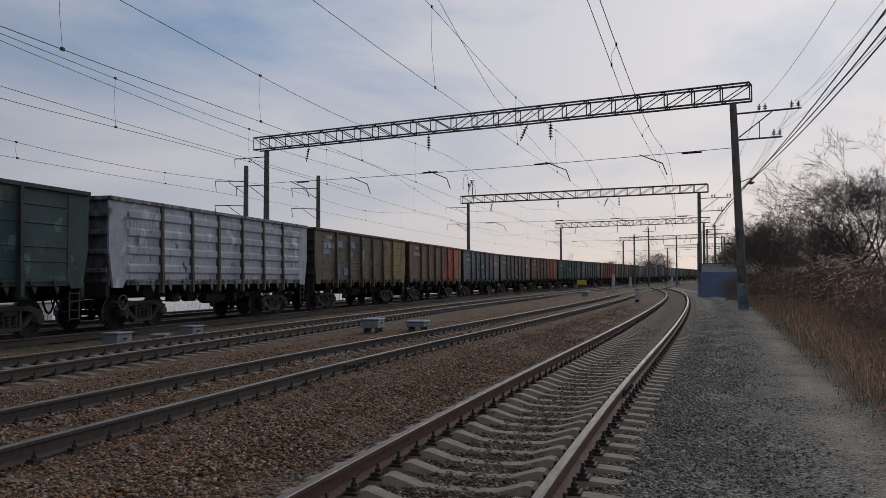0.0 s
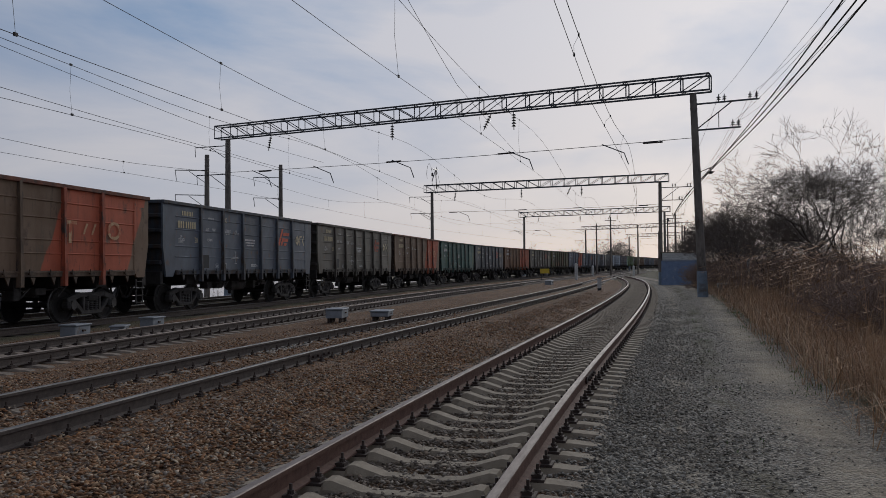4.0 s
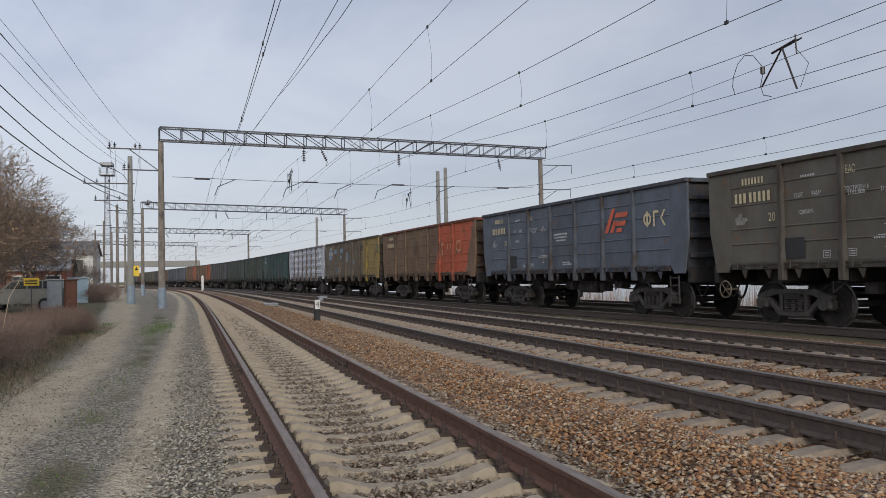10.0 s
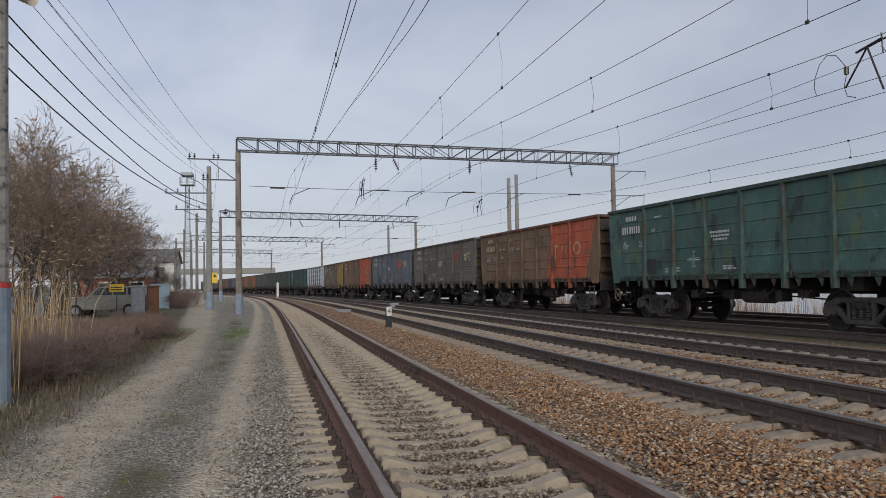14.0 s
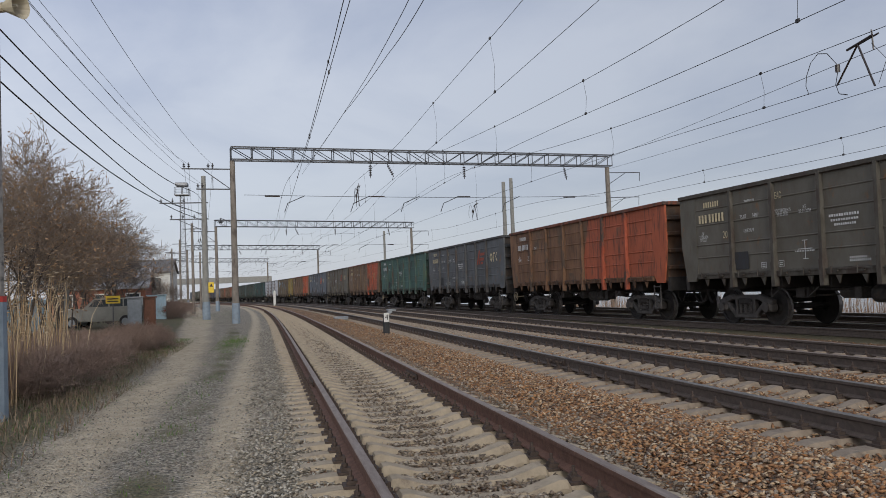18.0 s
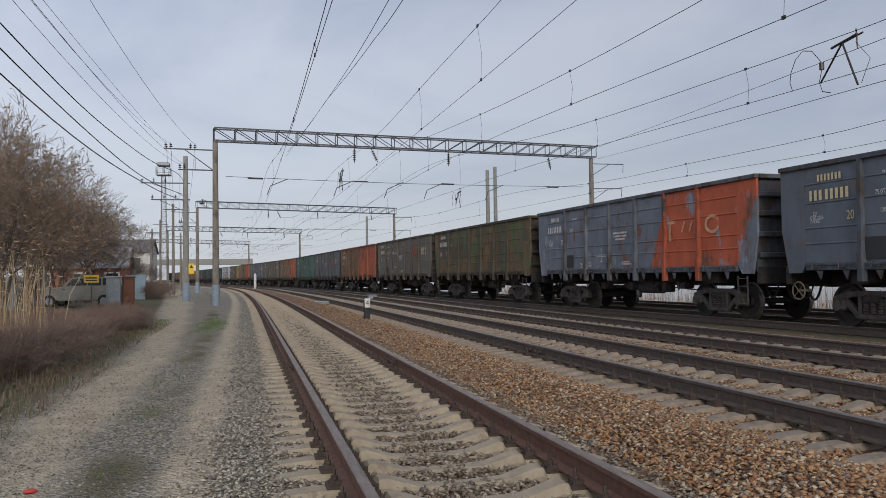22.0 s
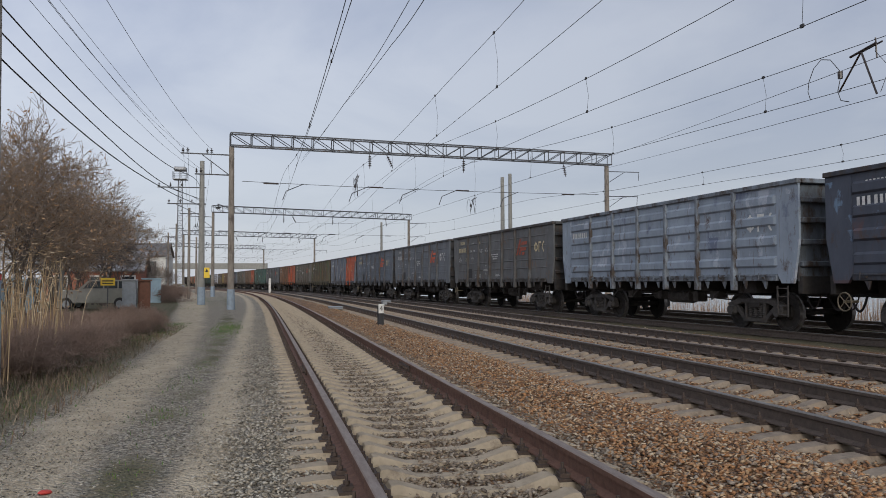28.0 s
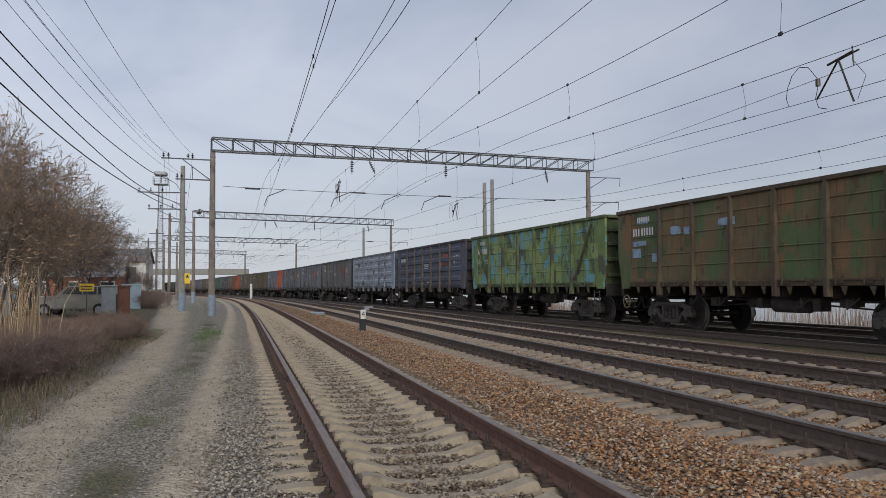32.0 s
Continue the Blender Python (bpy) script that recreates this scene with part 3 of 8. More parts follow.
def rail_mesh(fy, off, x0, x1, side, top):
    xs = [x for x in list(np.arange(x0, max(x0, -70), 4.0)) + list(np.arange(max(x0, -70), min(x1, 70), 1.0)) + list(np.arange(min(x1, 70), x1 + 4, 4.0))]
    verts, faces = [], []
    k = len(HEAD)
    for x in xs:
        for o, z in HEAD:
            verts.append(along(fy, x, z, off + o)[0])
    for i in range(len(xs) - 1):
        for j in range(k):
            a, b = i * k + j, i * k + (j + 1) % k
            faces.append((a, a + k, b + k, b))
    me = quadmesh("rail", verts, faces, side)
    me.materials.append(top)
    mi = [0] * len(faces)
    for i in range(len(xs) - 1):
        for j in (0, 1, 2):
            mi[i * k + j] = 1
    me.polygons.foreach_set("material_index", mi)
    return me


def sleeper_bm(bow, w=0.27, half=1.35):
    """Concrete sleeper with a lowered, narrowed middle and sloping ends."""
    bm = bmesh.new()
    rows = []
    side = [(half, -0.245, 0.85), (half - 0.12, -0.215, 1), (1.02, -0.2, 1), (0.63, -0.201, 1), (0.605, -0.155, 0.96), (0.55, -0.15, 0.96), (0.32, -0.19 - bow, 0.86), (0.12, -0.2 - bow, 0.82)]
    for y, h, k in [(-a, b, c) for a, b, c in side] + side[::-1]:
        t, b = w * k * 0.36, w * k * 0.5
        rows.append([bm.verts.new(q) for q in ((-b, y, -0.36), (-b, y, h - 0.06), (-t, y, h), (t, y, h), (b, y, h - 0.06), (b, y, -0.36))])
    for a, b in zip(rows, rows[1:]):
        for j in range(5):
            bm.faces.new((a[j], a[j + 1], b[j + 1], b[j]))
    bm.faces.new(rows[0]); bm.faces.new(rows[-1][::-1])
    bmesh.ops.recalc_face_normals(bm, faces=bm.faces)
    return bm


def fastening_bm():
    """Rail clip: plate, two spring clamps and bolts with nuts."""
    bm = bmesh.new()
    box(bm, -0.085, 0.085, -0.17, 0.17, -0.2, -0.178)
    for s in (-1, 1):
        box(bm, -0.045, 0.045, s * 0.105 - 0.04, s * 0.105 + 0.04, -0.178, -0.15)
        rod(bm, (0, s * 0.112, -0.155), (0, s * 0.112, -0.075), 0.013, 5)
        rod(bm, (0, s * 0.112, -0.145), (0, s * 0.112, -0.118), 0.026, 6)
        rod(bm, (-0.05, s * 0.12, -0.155), (0.05, s * 0.12, -0.155), 0.015, 5)
    return bm


def mesh_of(bm, name, material):
    me = bpy.data.meshes.new(name)
    bm.to_mesh(me); bm.free()
    me.materials.append(material)
    return me


def joined_copies(me, places, name, material):
    """One mesh out of many placed copies of a small mesh."""
    vs = np.array([v.co[:] for v in me.vertices]); fs = [tuple(p.vertices) for p in me.polygons]
    verts, faces = [], []
    for p in places:
        mat4 = np.array(p)
        base = len(verts) and sum(len(v) for v in verts)
        verts.append(vs @ mat4[:3, :3].T + mat4[:3, 3])
        faces += [tuple(i + base for i in f) for f in fs]
    return quadmesh(name, np.concatenate(verts), faces, material)


FAST = mesh_of(fastening_bm(), "fastening", CLIP)
TRACKS = {}


def railway_track(fy, x0, x1, near, side, top, slp, spacing, bow, label, fast=True, sunk=0.0, width=0.27):
    track = tagged(new("railway_track"), label, "railway track", "parallel tracks")
    TRACKS[fy] = track
    sm = mesh_of(sleeper_bm(bow, width), "sleeper", slp)
    for off in (-0.7975, 0.7975):
        part("rail", rail_mesh(fy, off, x0, x1, side, top), None, track)
    far, farfast = [], []
    x = x0
    while x < x1:
        p, a = along(fy, x)
        m = Matrix.Translation(p - Vector((0, 0, sunk))) @ Matrix.Rotation(a + random.gauss(0, 0.012), 4, "Z")
        if near[0] < x < near[1]:
            part("sleeper", sm, None, track, m=m)
            if fast:
                for off in (-0.7975, 0.7975):
                    part("fastening", FAST, None, track, m=Matrix.Translation(along(fy, x, 0, off)[0]) @ Matrix.Rotation(a, 4, "Z"))
        else:
            far.append(m)
            if fast and abs(x) < 75:
                farfast += [Matrix.Translation(along(fy, x, 0, off)[0]) @ Matrix.Rotation(a, 4, "Z") for off in (-0.7975, 0.7975)]
        x += spacing * math.cos(a)
    if far:
        tagged(part("sleeper_rest", joined_copies(sm, far, "sleeper_rest", slp), None, track), kind="stuff")
    if farfast:
        tagged(part("fastening_rest", joined_copies(FAST, farfast, "fastening_rest", CLIP), None, track), kind="stuff")
    return track


railway_track(Y1, -235, 118, (-48, 48), RUST, RAILTOP, CONCRETE, 0.482, 0.03, "brown rusty rails on pale concrete sleepers in grey ballast", width=0.235)
railway_track(Y2, -235, 240, (-34, 36), DARKRAIL, RAILBRIGHT, OLDCONCRETE, 0.5, 0.02, "dark running rails with bright heads on concrete sleepers in brown ballast", width=0.235)
railway_track(Y3, -235, 255, (-32, 28), DARKRAIL, RAILTOP, OLDCONCRETE, 0.5, 0.02, "dark oily rails on half-buried concrete sleepers")
railway_track(Y4, -275, 315, (-25, 25), DARKRAIL, RAILBRIGHT, OILED, 0.5, 0.0, "dark rails with bright heads on oil-stained sleepers under the freight train", fast=False)
railway_track(Y5, -150, 200, (0, 0), DARKRAIL, RAILBRIGHT, OILED, 0.55, 0.0, "rails with bright heads on dark sleepers behind the train", fast=False)


def fishplate(fy, x, side):
    """Joint bar with four bolts on both faces of a rail."""
    t = TRACKS[fy]
    p, a = along(fy, x, 0, 0.7975 * side)
    at = Matrix.Translation(p) @ Matrix.Rotation(a, 4, "Z")
    for s in (-1, 1):
        bm = bmesh.new()
        box(bm, -0.46, 0.46, min(s * 0.012, s * 0.036), max(s * 0.012, s * 0.036), -0.145, -0.045, 0.008)
        part("fishplate", bm, CLIP, t, m=at)
        for k in (-0.34, -0.14, 0.14, 0.34):
            bm = bmesh.new()
            rod(bm, (k, s * 0.036, -0.095), (k, s * 0.075, -0.095), 0.022, 6)
            part("bolt", bm, CLIP, t, m=at)


for fy, x, side in ((Y2, -1.55, 1), (Y2, -1.7, -1), (Y3, -1.5, 1), (Y3, -1.6, -1), (Y1, -13.1, 1), (Y1, -13.1, -1), (Y1, 11.6, -1), (Y2, 13.5, -1), (Y2, -14.0, -1)):
    fishplate(fy, x, side)

# ---- the freight train: open-top gondola wagons ----
PAINT = mat("wagon_paint", (0.1, 0.1, 0.1), (0.74, 0.70, 0.66), 2.2, 0.62, bump=0.12, bscale=25, own=True, c3=(0.17, 0.085, 0.035), c3at=0.615, c3scale=3.4, stretch=(1, 1, 0.6), spec=0.35, streak=((0.10, 0.062, 0.04), 0.63))
FADED = mat("wagon_paint_faded", (0.1, 0.1, 0.1), (0.6, 0.52, 0.46), 1.6, 0.7, bump=0.15, bscale=25, own=True, c3=(0.09, 0.055, 0.036), c3at=0.585, c3scale=2.6, stretch=(1, 1, 0.5), spec=0.3, streak=((0.055, 0.038, 0.028), 0.58))
FRAMEPAINT = mat("wagon_frame_paint", (0.1, 0.1, 0.1), (0.55, 0.5, 0.46), 5, 0.75, own=True, c3=(0.05, 0.036, 0.028), c3at=0.5, c3scale=3, stretch=(1, 1, 0.4))
GRIME = mat("running_gear_grime", (0.072, 0.065, 0.06), (0.034, 0.031, 0.029), 6, 0.8, 0.1, bump=0.3, bscale=60, c3=(0.085, 0.062, 0.046), c3at=0.6, c3scale=4)
WHEELIRON = mat("handwheel_iron", (0.15, 0.125, 0.085), (0.09, 0.075, 0.055), 6, 0.7)
UNDER = mat("underframe_grime", (0.034, 0.029, 0.026), (0.02, 0.018, 0.017), 6, 0.85, 0.1, bump=0.3, bscale=60)
ORANGE = (0.44, 0.10, 0.047)
RUSTY = dict(c3=(0.075, 0.045, 0.03), c3at=0.60, c3scale=2.8, stretch=(1, 1, 0.55), spec=0.3, own=True, bump=0.15, bscale=25)
ORANGEEND = mat("brown_paint_orange_end", (0.1, 0.1, 0.1), (0.68, 0.62, 0.56), 1.8, 0.7, band=(1.6, 5.25, 0.45, ORANGE), patches=(((0.10, 0.075, 0.05), 0.72, 0.80, 1.4),), streak=((0.06, 0.04, 0.028), 0.6), **RUSTY)
GREYORANGE = mat("grey_paint_orange_end", (0.1, 0.1, 0.1), (0.75, 0.74, 0.74), 1.8, 0.7, band=(1.6, 5.6, 0.45, ORANGE), patches=(((0.16, 0.075, 0.045), 0.74, 0.80, 1.2), ((0.20, 0.22, 0.26), 0.73, 0.79, 1.5)), streak=((0.09, 0.055, 0.035), 0.62), **RUSTY)
STREAKED = mat("streaked_orange_paint", (0.1, 0.1, 0.1), (0.55, 0.55, 0.6), 1.5, 0.7, band=(0.6, 6.6, 0.35, (0.37, 0.095, 0.045)), patches=(((0.10, 0.075, 0.05), 0.70, 0.82, 1.3),), streak=((0.055, 0.036, 0.028), 0.52), **RUSTY)
PEELWHITE = mat("peeling_white_paint", (0.1, 0.1, 0.1), (0.75, 0.74, 0.74), 2.4, 0.75, patches=(((0.12, 0.09, 0.075), 0.765, 0.79, 3.2), ((0.62, 0.63, 0.66), 0.72, 0.78, 1.6)), streak=((0.16, 0.12, 0.095), 0.62), **RUSTY)
PEELBLUE = mat("worn_blue_grey_paint", (0.1, 0.1, 0.1), (0.78, 0.77, 0.78), 2.4, 0.7, patches=(((0.12, 0.14, 0.20), 0.72, 0.79, 1.2), ((0.33, 0.36, 0.42), 0.73, 0.79, 1.7)), streak=((0.10, 0.08, 0.07), 0.62), **RUSTY)
PEELSLATE = mat("worn_slate_paint", (0.1, 0.1, 0.1), (0.75, 0.75, 0.76), 2.4, 0.7, patches=(((0.13, 0.19, 0.27), 0.75, 0.80, 1.5), ((0.09, 0.06, 0.065), 0.72, 0.8, 1.2)), streak=((0.05, 0.042, 0.04), 0.6), **RUSTY)
PEELGREEN = mat("peeling_green_paint", (0.1, 0.1, 0.1), (0.72, 0.78, 0.62), 2.0, 0.75, blocky=0.24, patches=(((0.12, 0.27, 0.29), 0.665, 0.68, 1.5), ((0.20, 0.26, 0.10), 0.69, 0.73, 1.5), ((0.07, 0.085, 0.055), 0.735, 0.75, 1.6)), streak=((0.06, 0.05, 0.03), 0.62), **RUSTY)
PATCHED = mat("patched_brown_green_paint", (0.1, 0.1, 0.1), (0.7, 0.66, 0.6), 1.6, 0.75, patches=(((0.15, 0.092, 0.045), 0.62, 0.72, 0.9), ((0.075, 0.105, 0.045), 0.66, 0.72, 1.2), ((0.055, 0.05, 0.036), 0.74, 0.78, 1.6)), streak=((0.05, 0.036, 0.026), 0.56), **RUSTY)
PATCHTEAL = mat("patched_teal_paint", (0.1, 0.1, 0.1), (0.7, 0.72, 0.7), 1.8, 0.7, patches=(((0.085, 0.125, 0.075), 0.71, 0.78, 0.8), ((0.035, 0.045, 0.042), 0.73, 0.77, 1.4), ((0.075, 0.16, 0.14), 0.76, 0.80, 1.8)), streak=((0.05, 0.04, 0.03), 0.62), **RUSTY)
PATCHYELLOW = mat("patched_brown_yellow_end", (0.1, 0.1, 0.1), (0.7, 0.66, 0.6), 1.8, 0.75, band=(3.0, 6.6, 0.0, (0.29, 0.205, 0.07)), patches=(((0.17, 0.25, 0.36), 0.76, 0.79, 0.9), ((0.09, 0.12, 0.05), 0.73, 0.78, 1.3), ((0.06, 0.05, 0.042), 0.74, 0.79, 1.8)), streak=((0.055, 0.042, 0.034), 0.58), **RUSTY)
PAINTS = {-1: ORANGEEND, 2: ORANGEEND, 8: GREYORANGE, 5: STREAKED, -3: PEELWHITE, 12: PEELBLUE, 13: PEELSLATE, 14: PEELGREEN, 15: PATCHED, 7: PATCHED, 3: PATCHTEAL, -4: PATCHTEAL, -2: PATCHYELLOW, -8: ORANGEEND, -9: ORANGEEND}
TREAD = mat("wheel_tread", (0.20, 0.19, 0.18), (0.09, 0.08, 0.075), 6, 0.45, 0.6)
WHITE = mat("stencil_white", (0.62, 0.62, 0.60), (0.40, 0.40, 0.39), 14, 0.8, bump=0)
YELLOWISH = mat("stencil_cream", (0.62, 0.53, 0.33), (0.42, 0.35, 0.22), 14, 0.8, bump=0)
WORNCREAM = mat("worn_cream", (0.50, 0.36, 0.20), (0.42, 0.20, 0.10), 5, 0.8, bump=0, c3=(0.42, 0.10, 0.05), c3at=0.52, c3scale=4)
ORANGERED = mat("emblem_orange_red", (0.62, 0.13, 0.06), (0.42, 0.10, 0.06), 8, 0.75, bump=0)
DULLRED = mat("emblem_worn_red", (0.36, 0.085, 0.05), (0.22, 0.065, 0.045), 8, 0.75, bump=0)
BLUEPATCH = mat("light_blue_patch", (0.22, 0.32, 0.42), (0.15, 0.21, 0.27), 5, 0.75, c3=(0.10, 0.09, 0.06), c3at=0.56, c3scale=5)
SCHWARZ = mat("stencil_black", (0.03, 0.032, 0.038), (0.035, 0.033, 0.03), 8, 0.8, bump=0)
HALF = 1.49          # half width of the body shell
TOP, FLOOR = 3.66, 1.42
RIBS = (3.20, 2.77, 2.21, 1.86)


def panel_bm(x0, x1, ribs=True, press=False):
    """A side sheet with thin pressed ridges (or wide pressed fields), facing -y."""
    bm = bmesh.new()
    prof = [(0.0, FLOOR)]
    if press:
        for zc in (1.76, 2.27, 2.78, 3.28):
            prof += [(0.0, zc - 0.17), (-0.05, zc - 0.12), (-0.05, zc + 0.05), (0.0, zc + 0.11)]
    else:
        for zc in sorted(RIBS):
            prof += [(0.0, zc - 0.022), (-0.018, zc - 0.008), (-0.018, zc + 0.008), (0.0, zc + 0.022)] if ribs else []
    prof += [(0.0, TOP - 0.06)]
    cols = []
    for x in ((x0, x0 + 0.08, x1 - 0.08, x1) if press else (x0, x1)):
        flat = press and x in (x0, x1)
        cols.append([(x, 0.0 if flat else d, z) for d, z in prof])
    grid = [[bm.verts.new((x, -HALF + d, z)) for x, d, z in c] for c in cols]
    back = [[bm.verts.new((c[0][0], -HALF + 0.03, z)) for z in (FLOOR, TOP - 0.06)] for c in (cols[0], cols[-1])]
    for a, b in zip(grid, grid[1:]):
        for i in range(len(a) - 1):
            bm.faces.new((a[i], b[i], b[i + 1], a[i + 1]))
    bm.faces.new((back[0][0], back[0][1], back[1][1], back[1][0]))
    bm.faces.new((grid[0][0], *[grid[0][i] for i in range(1, len(prof))], back[0][1], back[0][0])[::-1])
    bm.faces.new((grid[-1][0], *[grid[-1][i] for i in range(1, len(prof))], back[1][1], back[1][0]))
    bm.normal_update()
    return bm


def corner_bm(s):
    """The smooth corner sheet, cut back slightly towards its foot."""
    bm = bmesh.new()
    a, b, c = 5.63 * s, 6.38 * s, 6.18 * s
    ring = [(a, TOP - 0.06), (b, TOP - 0.06), (b, 2.2), (c, FLOOR - 0.22), (a + 0.14 * s, FLOOR - 0.22), (a, FLOOR)]
    f = [bm.verts.new((x, -HALF - 0.012, z)) for x, z in ring]
    g = [bm.verts.new((x, -HALF + 0.05, z)) for x, z in ring]
    bm.faces.new(f); bm.faces.new(g[::-1])
    for i in range(6):
        bm.faces.new((f[i], f[(i + 1) % 6], g[(i + 1) % 6], g[i]))
    bmesh.ops.recalc_face_normals(bm, faces=bm.faces)
    return bm


def post_bm():
    """A hat-section stanchion that runs down over the side sill."""
    bm = bmesh.new()
    for z0, z1, d0, d1, w in ((FLOOR - 0.02, TOP - 0.05, 0.11, 0.075, 0.072), (1.02, FLOOR + 0.2, 0.12, 0.125, 0.085)):
        lo = [bm.verts.new(q) for q in ((-w, -HALF, z0), (-w * 0.7, -HALF - d0, z0), (w * 0.7, -HALF - d0, z0), (w, -HALF, z0))]
        hi = [bm.verts.new(q) for q in ((-w, -HALF, z1), (-w * 0.7, -HALF - d1, z1), (w * 0.7, -HALF - d1, z1), (w, -HALF, z1))]
        for i in range(3):
            bm.faces.new((lo[i], lo[i + 1], hi[i + 1], hi[i]))
        bm.faces.new(lo); bm.faces.new(hi[::-1])
    bmesh.ops.recalc_face_normals(bm, faces=bm.faces)
    return bm


def coping_bm():
    bm = bmesh.new()
    for s in (-1, 1):
        box(bm, -6.40, 6.40, s * HALF - 0.07, s * HALF + 0.07, TOP - 0.09, TOP + 0.02, 0.012)
        box(bm, s * 6.36 - 0.06, s * 6.36 + 0.06, -HALF + 0.075, HALF - 0.075, TOP - 0.09, TOP + 0.02, 0.012)
    return bm


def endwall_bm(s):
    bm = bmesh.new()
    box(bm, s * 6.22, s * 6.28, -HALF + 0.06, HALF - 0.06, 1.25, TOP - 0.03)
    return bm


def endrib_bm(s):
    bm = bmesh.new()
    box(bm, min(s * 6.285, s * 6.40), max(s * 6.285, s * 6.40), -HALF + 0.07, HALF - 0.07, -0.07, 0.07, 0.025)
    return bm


def farwall_bm():
    bm = bmesh.new()
    box(bm, -6.2, 6.2, HALF - 0.05, HALF, FLOOR, TOP - 0.095)
    for k in range(6):
        x = -4.025 + 1.61 * k
        box(bm, x - 0.07, x + 0.07, HALF + 0.002, HALF + 0.1, 1.05, TOP - 0.095)
    return bm


def floor_bm():
    """Floor plate of the underframe."""
    bm = bmesh.new()
    box(bm, -6.2, 6.2, -HALF + 0.04, HALF - 0.06, FLOOR - 0.10, FLOOR + 0.02)
    return bm


def beam_bm(x0, x1, y0, y1, z0, z1):
    bm = bmesh.new()
    box(bm, x0, x1, y0, y1, z0, z1, 0.01)
    return bm


def sill_bm():
    """Lower side sill with its lip."""
    bm = bmesh.new()
    box(bm, -5.62, 5.62, -HALF - 0.05, -HALF + 0.05, FLOOR - 0.16, FLOOR - 0.005, 0.01)
    box(bm, -5.6, 5.6, -HALF - 0.075, -HALF - 0.052, FLOOR - 0.05, FLOOR - 0.02)
    return bm


def latch_bm():
    """Drop-door latch: a hook bracket, a bar and a pointed hinge ear under the sill."""
    bm = bmesh.new()
    box(bm, -0.10, 0.10, -HALF - 0.10, -HALF - 0.055, FLOOR - 0.10, FLOOR - 0.06)
    rod(bm, (-0.08, -HALF - 0.11, FLOOR - 0.14), (-0.08, -HALF - 0.09, FLOOR + 0.03), 0.014, 5)
    v = [bm.verts.new(q) for q in ((0.0, -HALF - 0.06, FLOOR - 0.17), (0.17, -HALF - 0.06, FLOOR - 0.17), (0.11, -HALF - 0.06, FLOOR - 0.36), (0.0, -HALF - 0.02, FLOOR - 0.17), (0.17, -HALF - 0.02, FLOOR - 0.17), (0.11, -HALF - 0.02, FLOOR - 0.36))]
    for f in ((0, 1, 2), (5, 4, 3), (0, 3, 4, 1), (1, 4, 5, 2), (2, 5, 3, 0)):
        bm.faces.new([v[i] for i in f])
    return bm


def wheelset_bm():
    bm = bmesh.new()
    rod(bm, (0, -1.02, 0), (0, 1.02, 0), 0.08, 8)
    for s in (-1, 1):
        prof = [(s * 0.70, 0.16), (s * 0.70, 0.505), (s * 0.735, 0.505), (s * 0.745, 0.478), (s * 0.835, 0.474), (s * 0.835, 0.41), (s * 0.79, 0.38), (s * 0.775, 0.2), (s * 0.85, 0.16)]
        n = 28
        rings = [[bm.verts.new((r * math.cos(6.28318 * i / n), y, r * math.sin(6.28318 * i / n))) for i in range(n)] for y, r in prof]
        for a, b in zip(rings, rings[1:]):
            for i in range(n):
                bm.faces.new((a[i], a[(i + 1) % n], b[(i + 1) % n], b[i]))
        bm.faces.new(rings[-1])
    bmesh.ops.recalc_face_normals(bm, faces=bm.faces)
    return bm


def sideframe_bm(s):
    """Cast bogie side frame: an arched beam with two windows, axle-box jaws and a spring nest opening."""
    bm = bmesh.new()
    y0, y1 = s * 1.02 - 0.07, s * 1.02 + 0.07
    # beams of the frame, built bar by bar
    def bar(a, b, h):
        a, b = Vector((a[0], 0, a[1])), Vector((b[0], 0, b[1]))
        d = b - a
        ang = math.atan2(d.z, d.x)
        box(bm, -d.length / 2 - h * 0.3, d.length / 2 + h * 0.3, y0 - (0.01 if h > 0.15 else 0), y1 + (0.01 if h > 0.15 else 0), -h / 2, h / 2, 0.02, Matrix.Translation((a + b) / 2) @ Matrix.Rotation(-ang, 4, "Y"))
    bar((-0.62, 0.74), (0.62, 0.74), 0.13)
    for k in (-1, 1):
        bar((k * 0.60, 0.735), (k * 1.05, 0.60), 0.16)
        bar((k * 0.80, 0.60), (k * 0.42, 0.27), 0.13)
        bar((k * 0.36, 0.30), (k * 0.36, 0.72), 0.11)
        box(bm, k * 0.925 - 0.19, k * 0.925 + 0.19, y0 - 0.06, y1 + 0.06, 0.36, 0.60, 0.05)
        rod(bm, (k * 0.925, s * 1.02 - 0.15, 0.475), (k * 0.925, s * 1.02 + 0.15, 0.475), 0.125, 12)
    bar((-0.45, 0.25), (0.45, 0.25), 0.12)
    return bm


def spring_bm():
    """A coil spring: one lathed body with bulging turns."""
    bm = bmesh.new()
    prof = [(0.31, 0.06)]
    for i in range(6):
        z = 0.325 + i * 0.055
        prof += [(z - 0.02, 0.07), (z, 0.094), (z + 0.02, 0.07)]
    prof += [(0.635, 0.06)]
    n = 10
    rings = [[bm.verts.new((r * math.cos(6.28318 * i / n), r * math.sin(6.28318 * i / n), z)) for i in range(n)] for z, r in prof]
    for a, b in zip(rings, rings[1:]):
        for i in range(n):
            bm.faces.new((a[i], a[(i + 1) % n], b[(i + 1) % n], b[i]))
    bm.faces.new(rings[0][::-1]); bm.faces.new(rings[-1])
    return bm


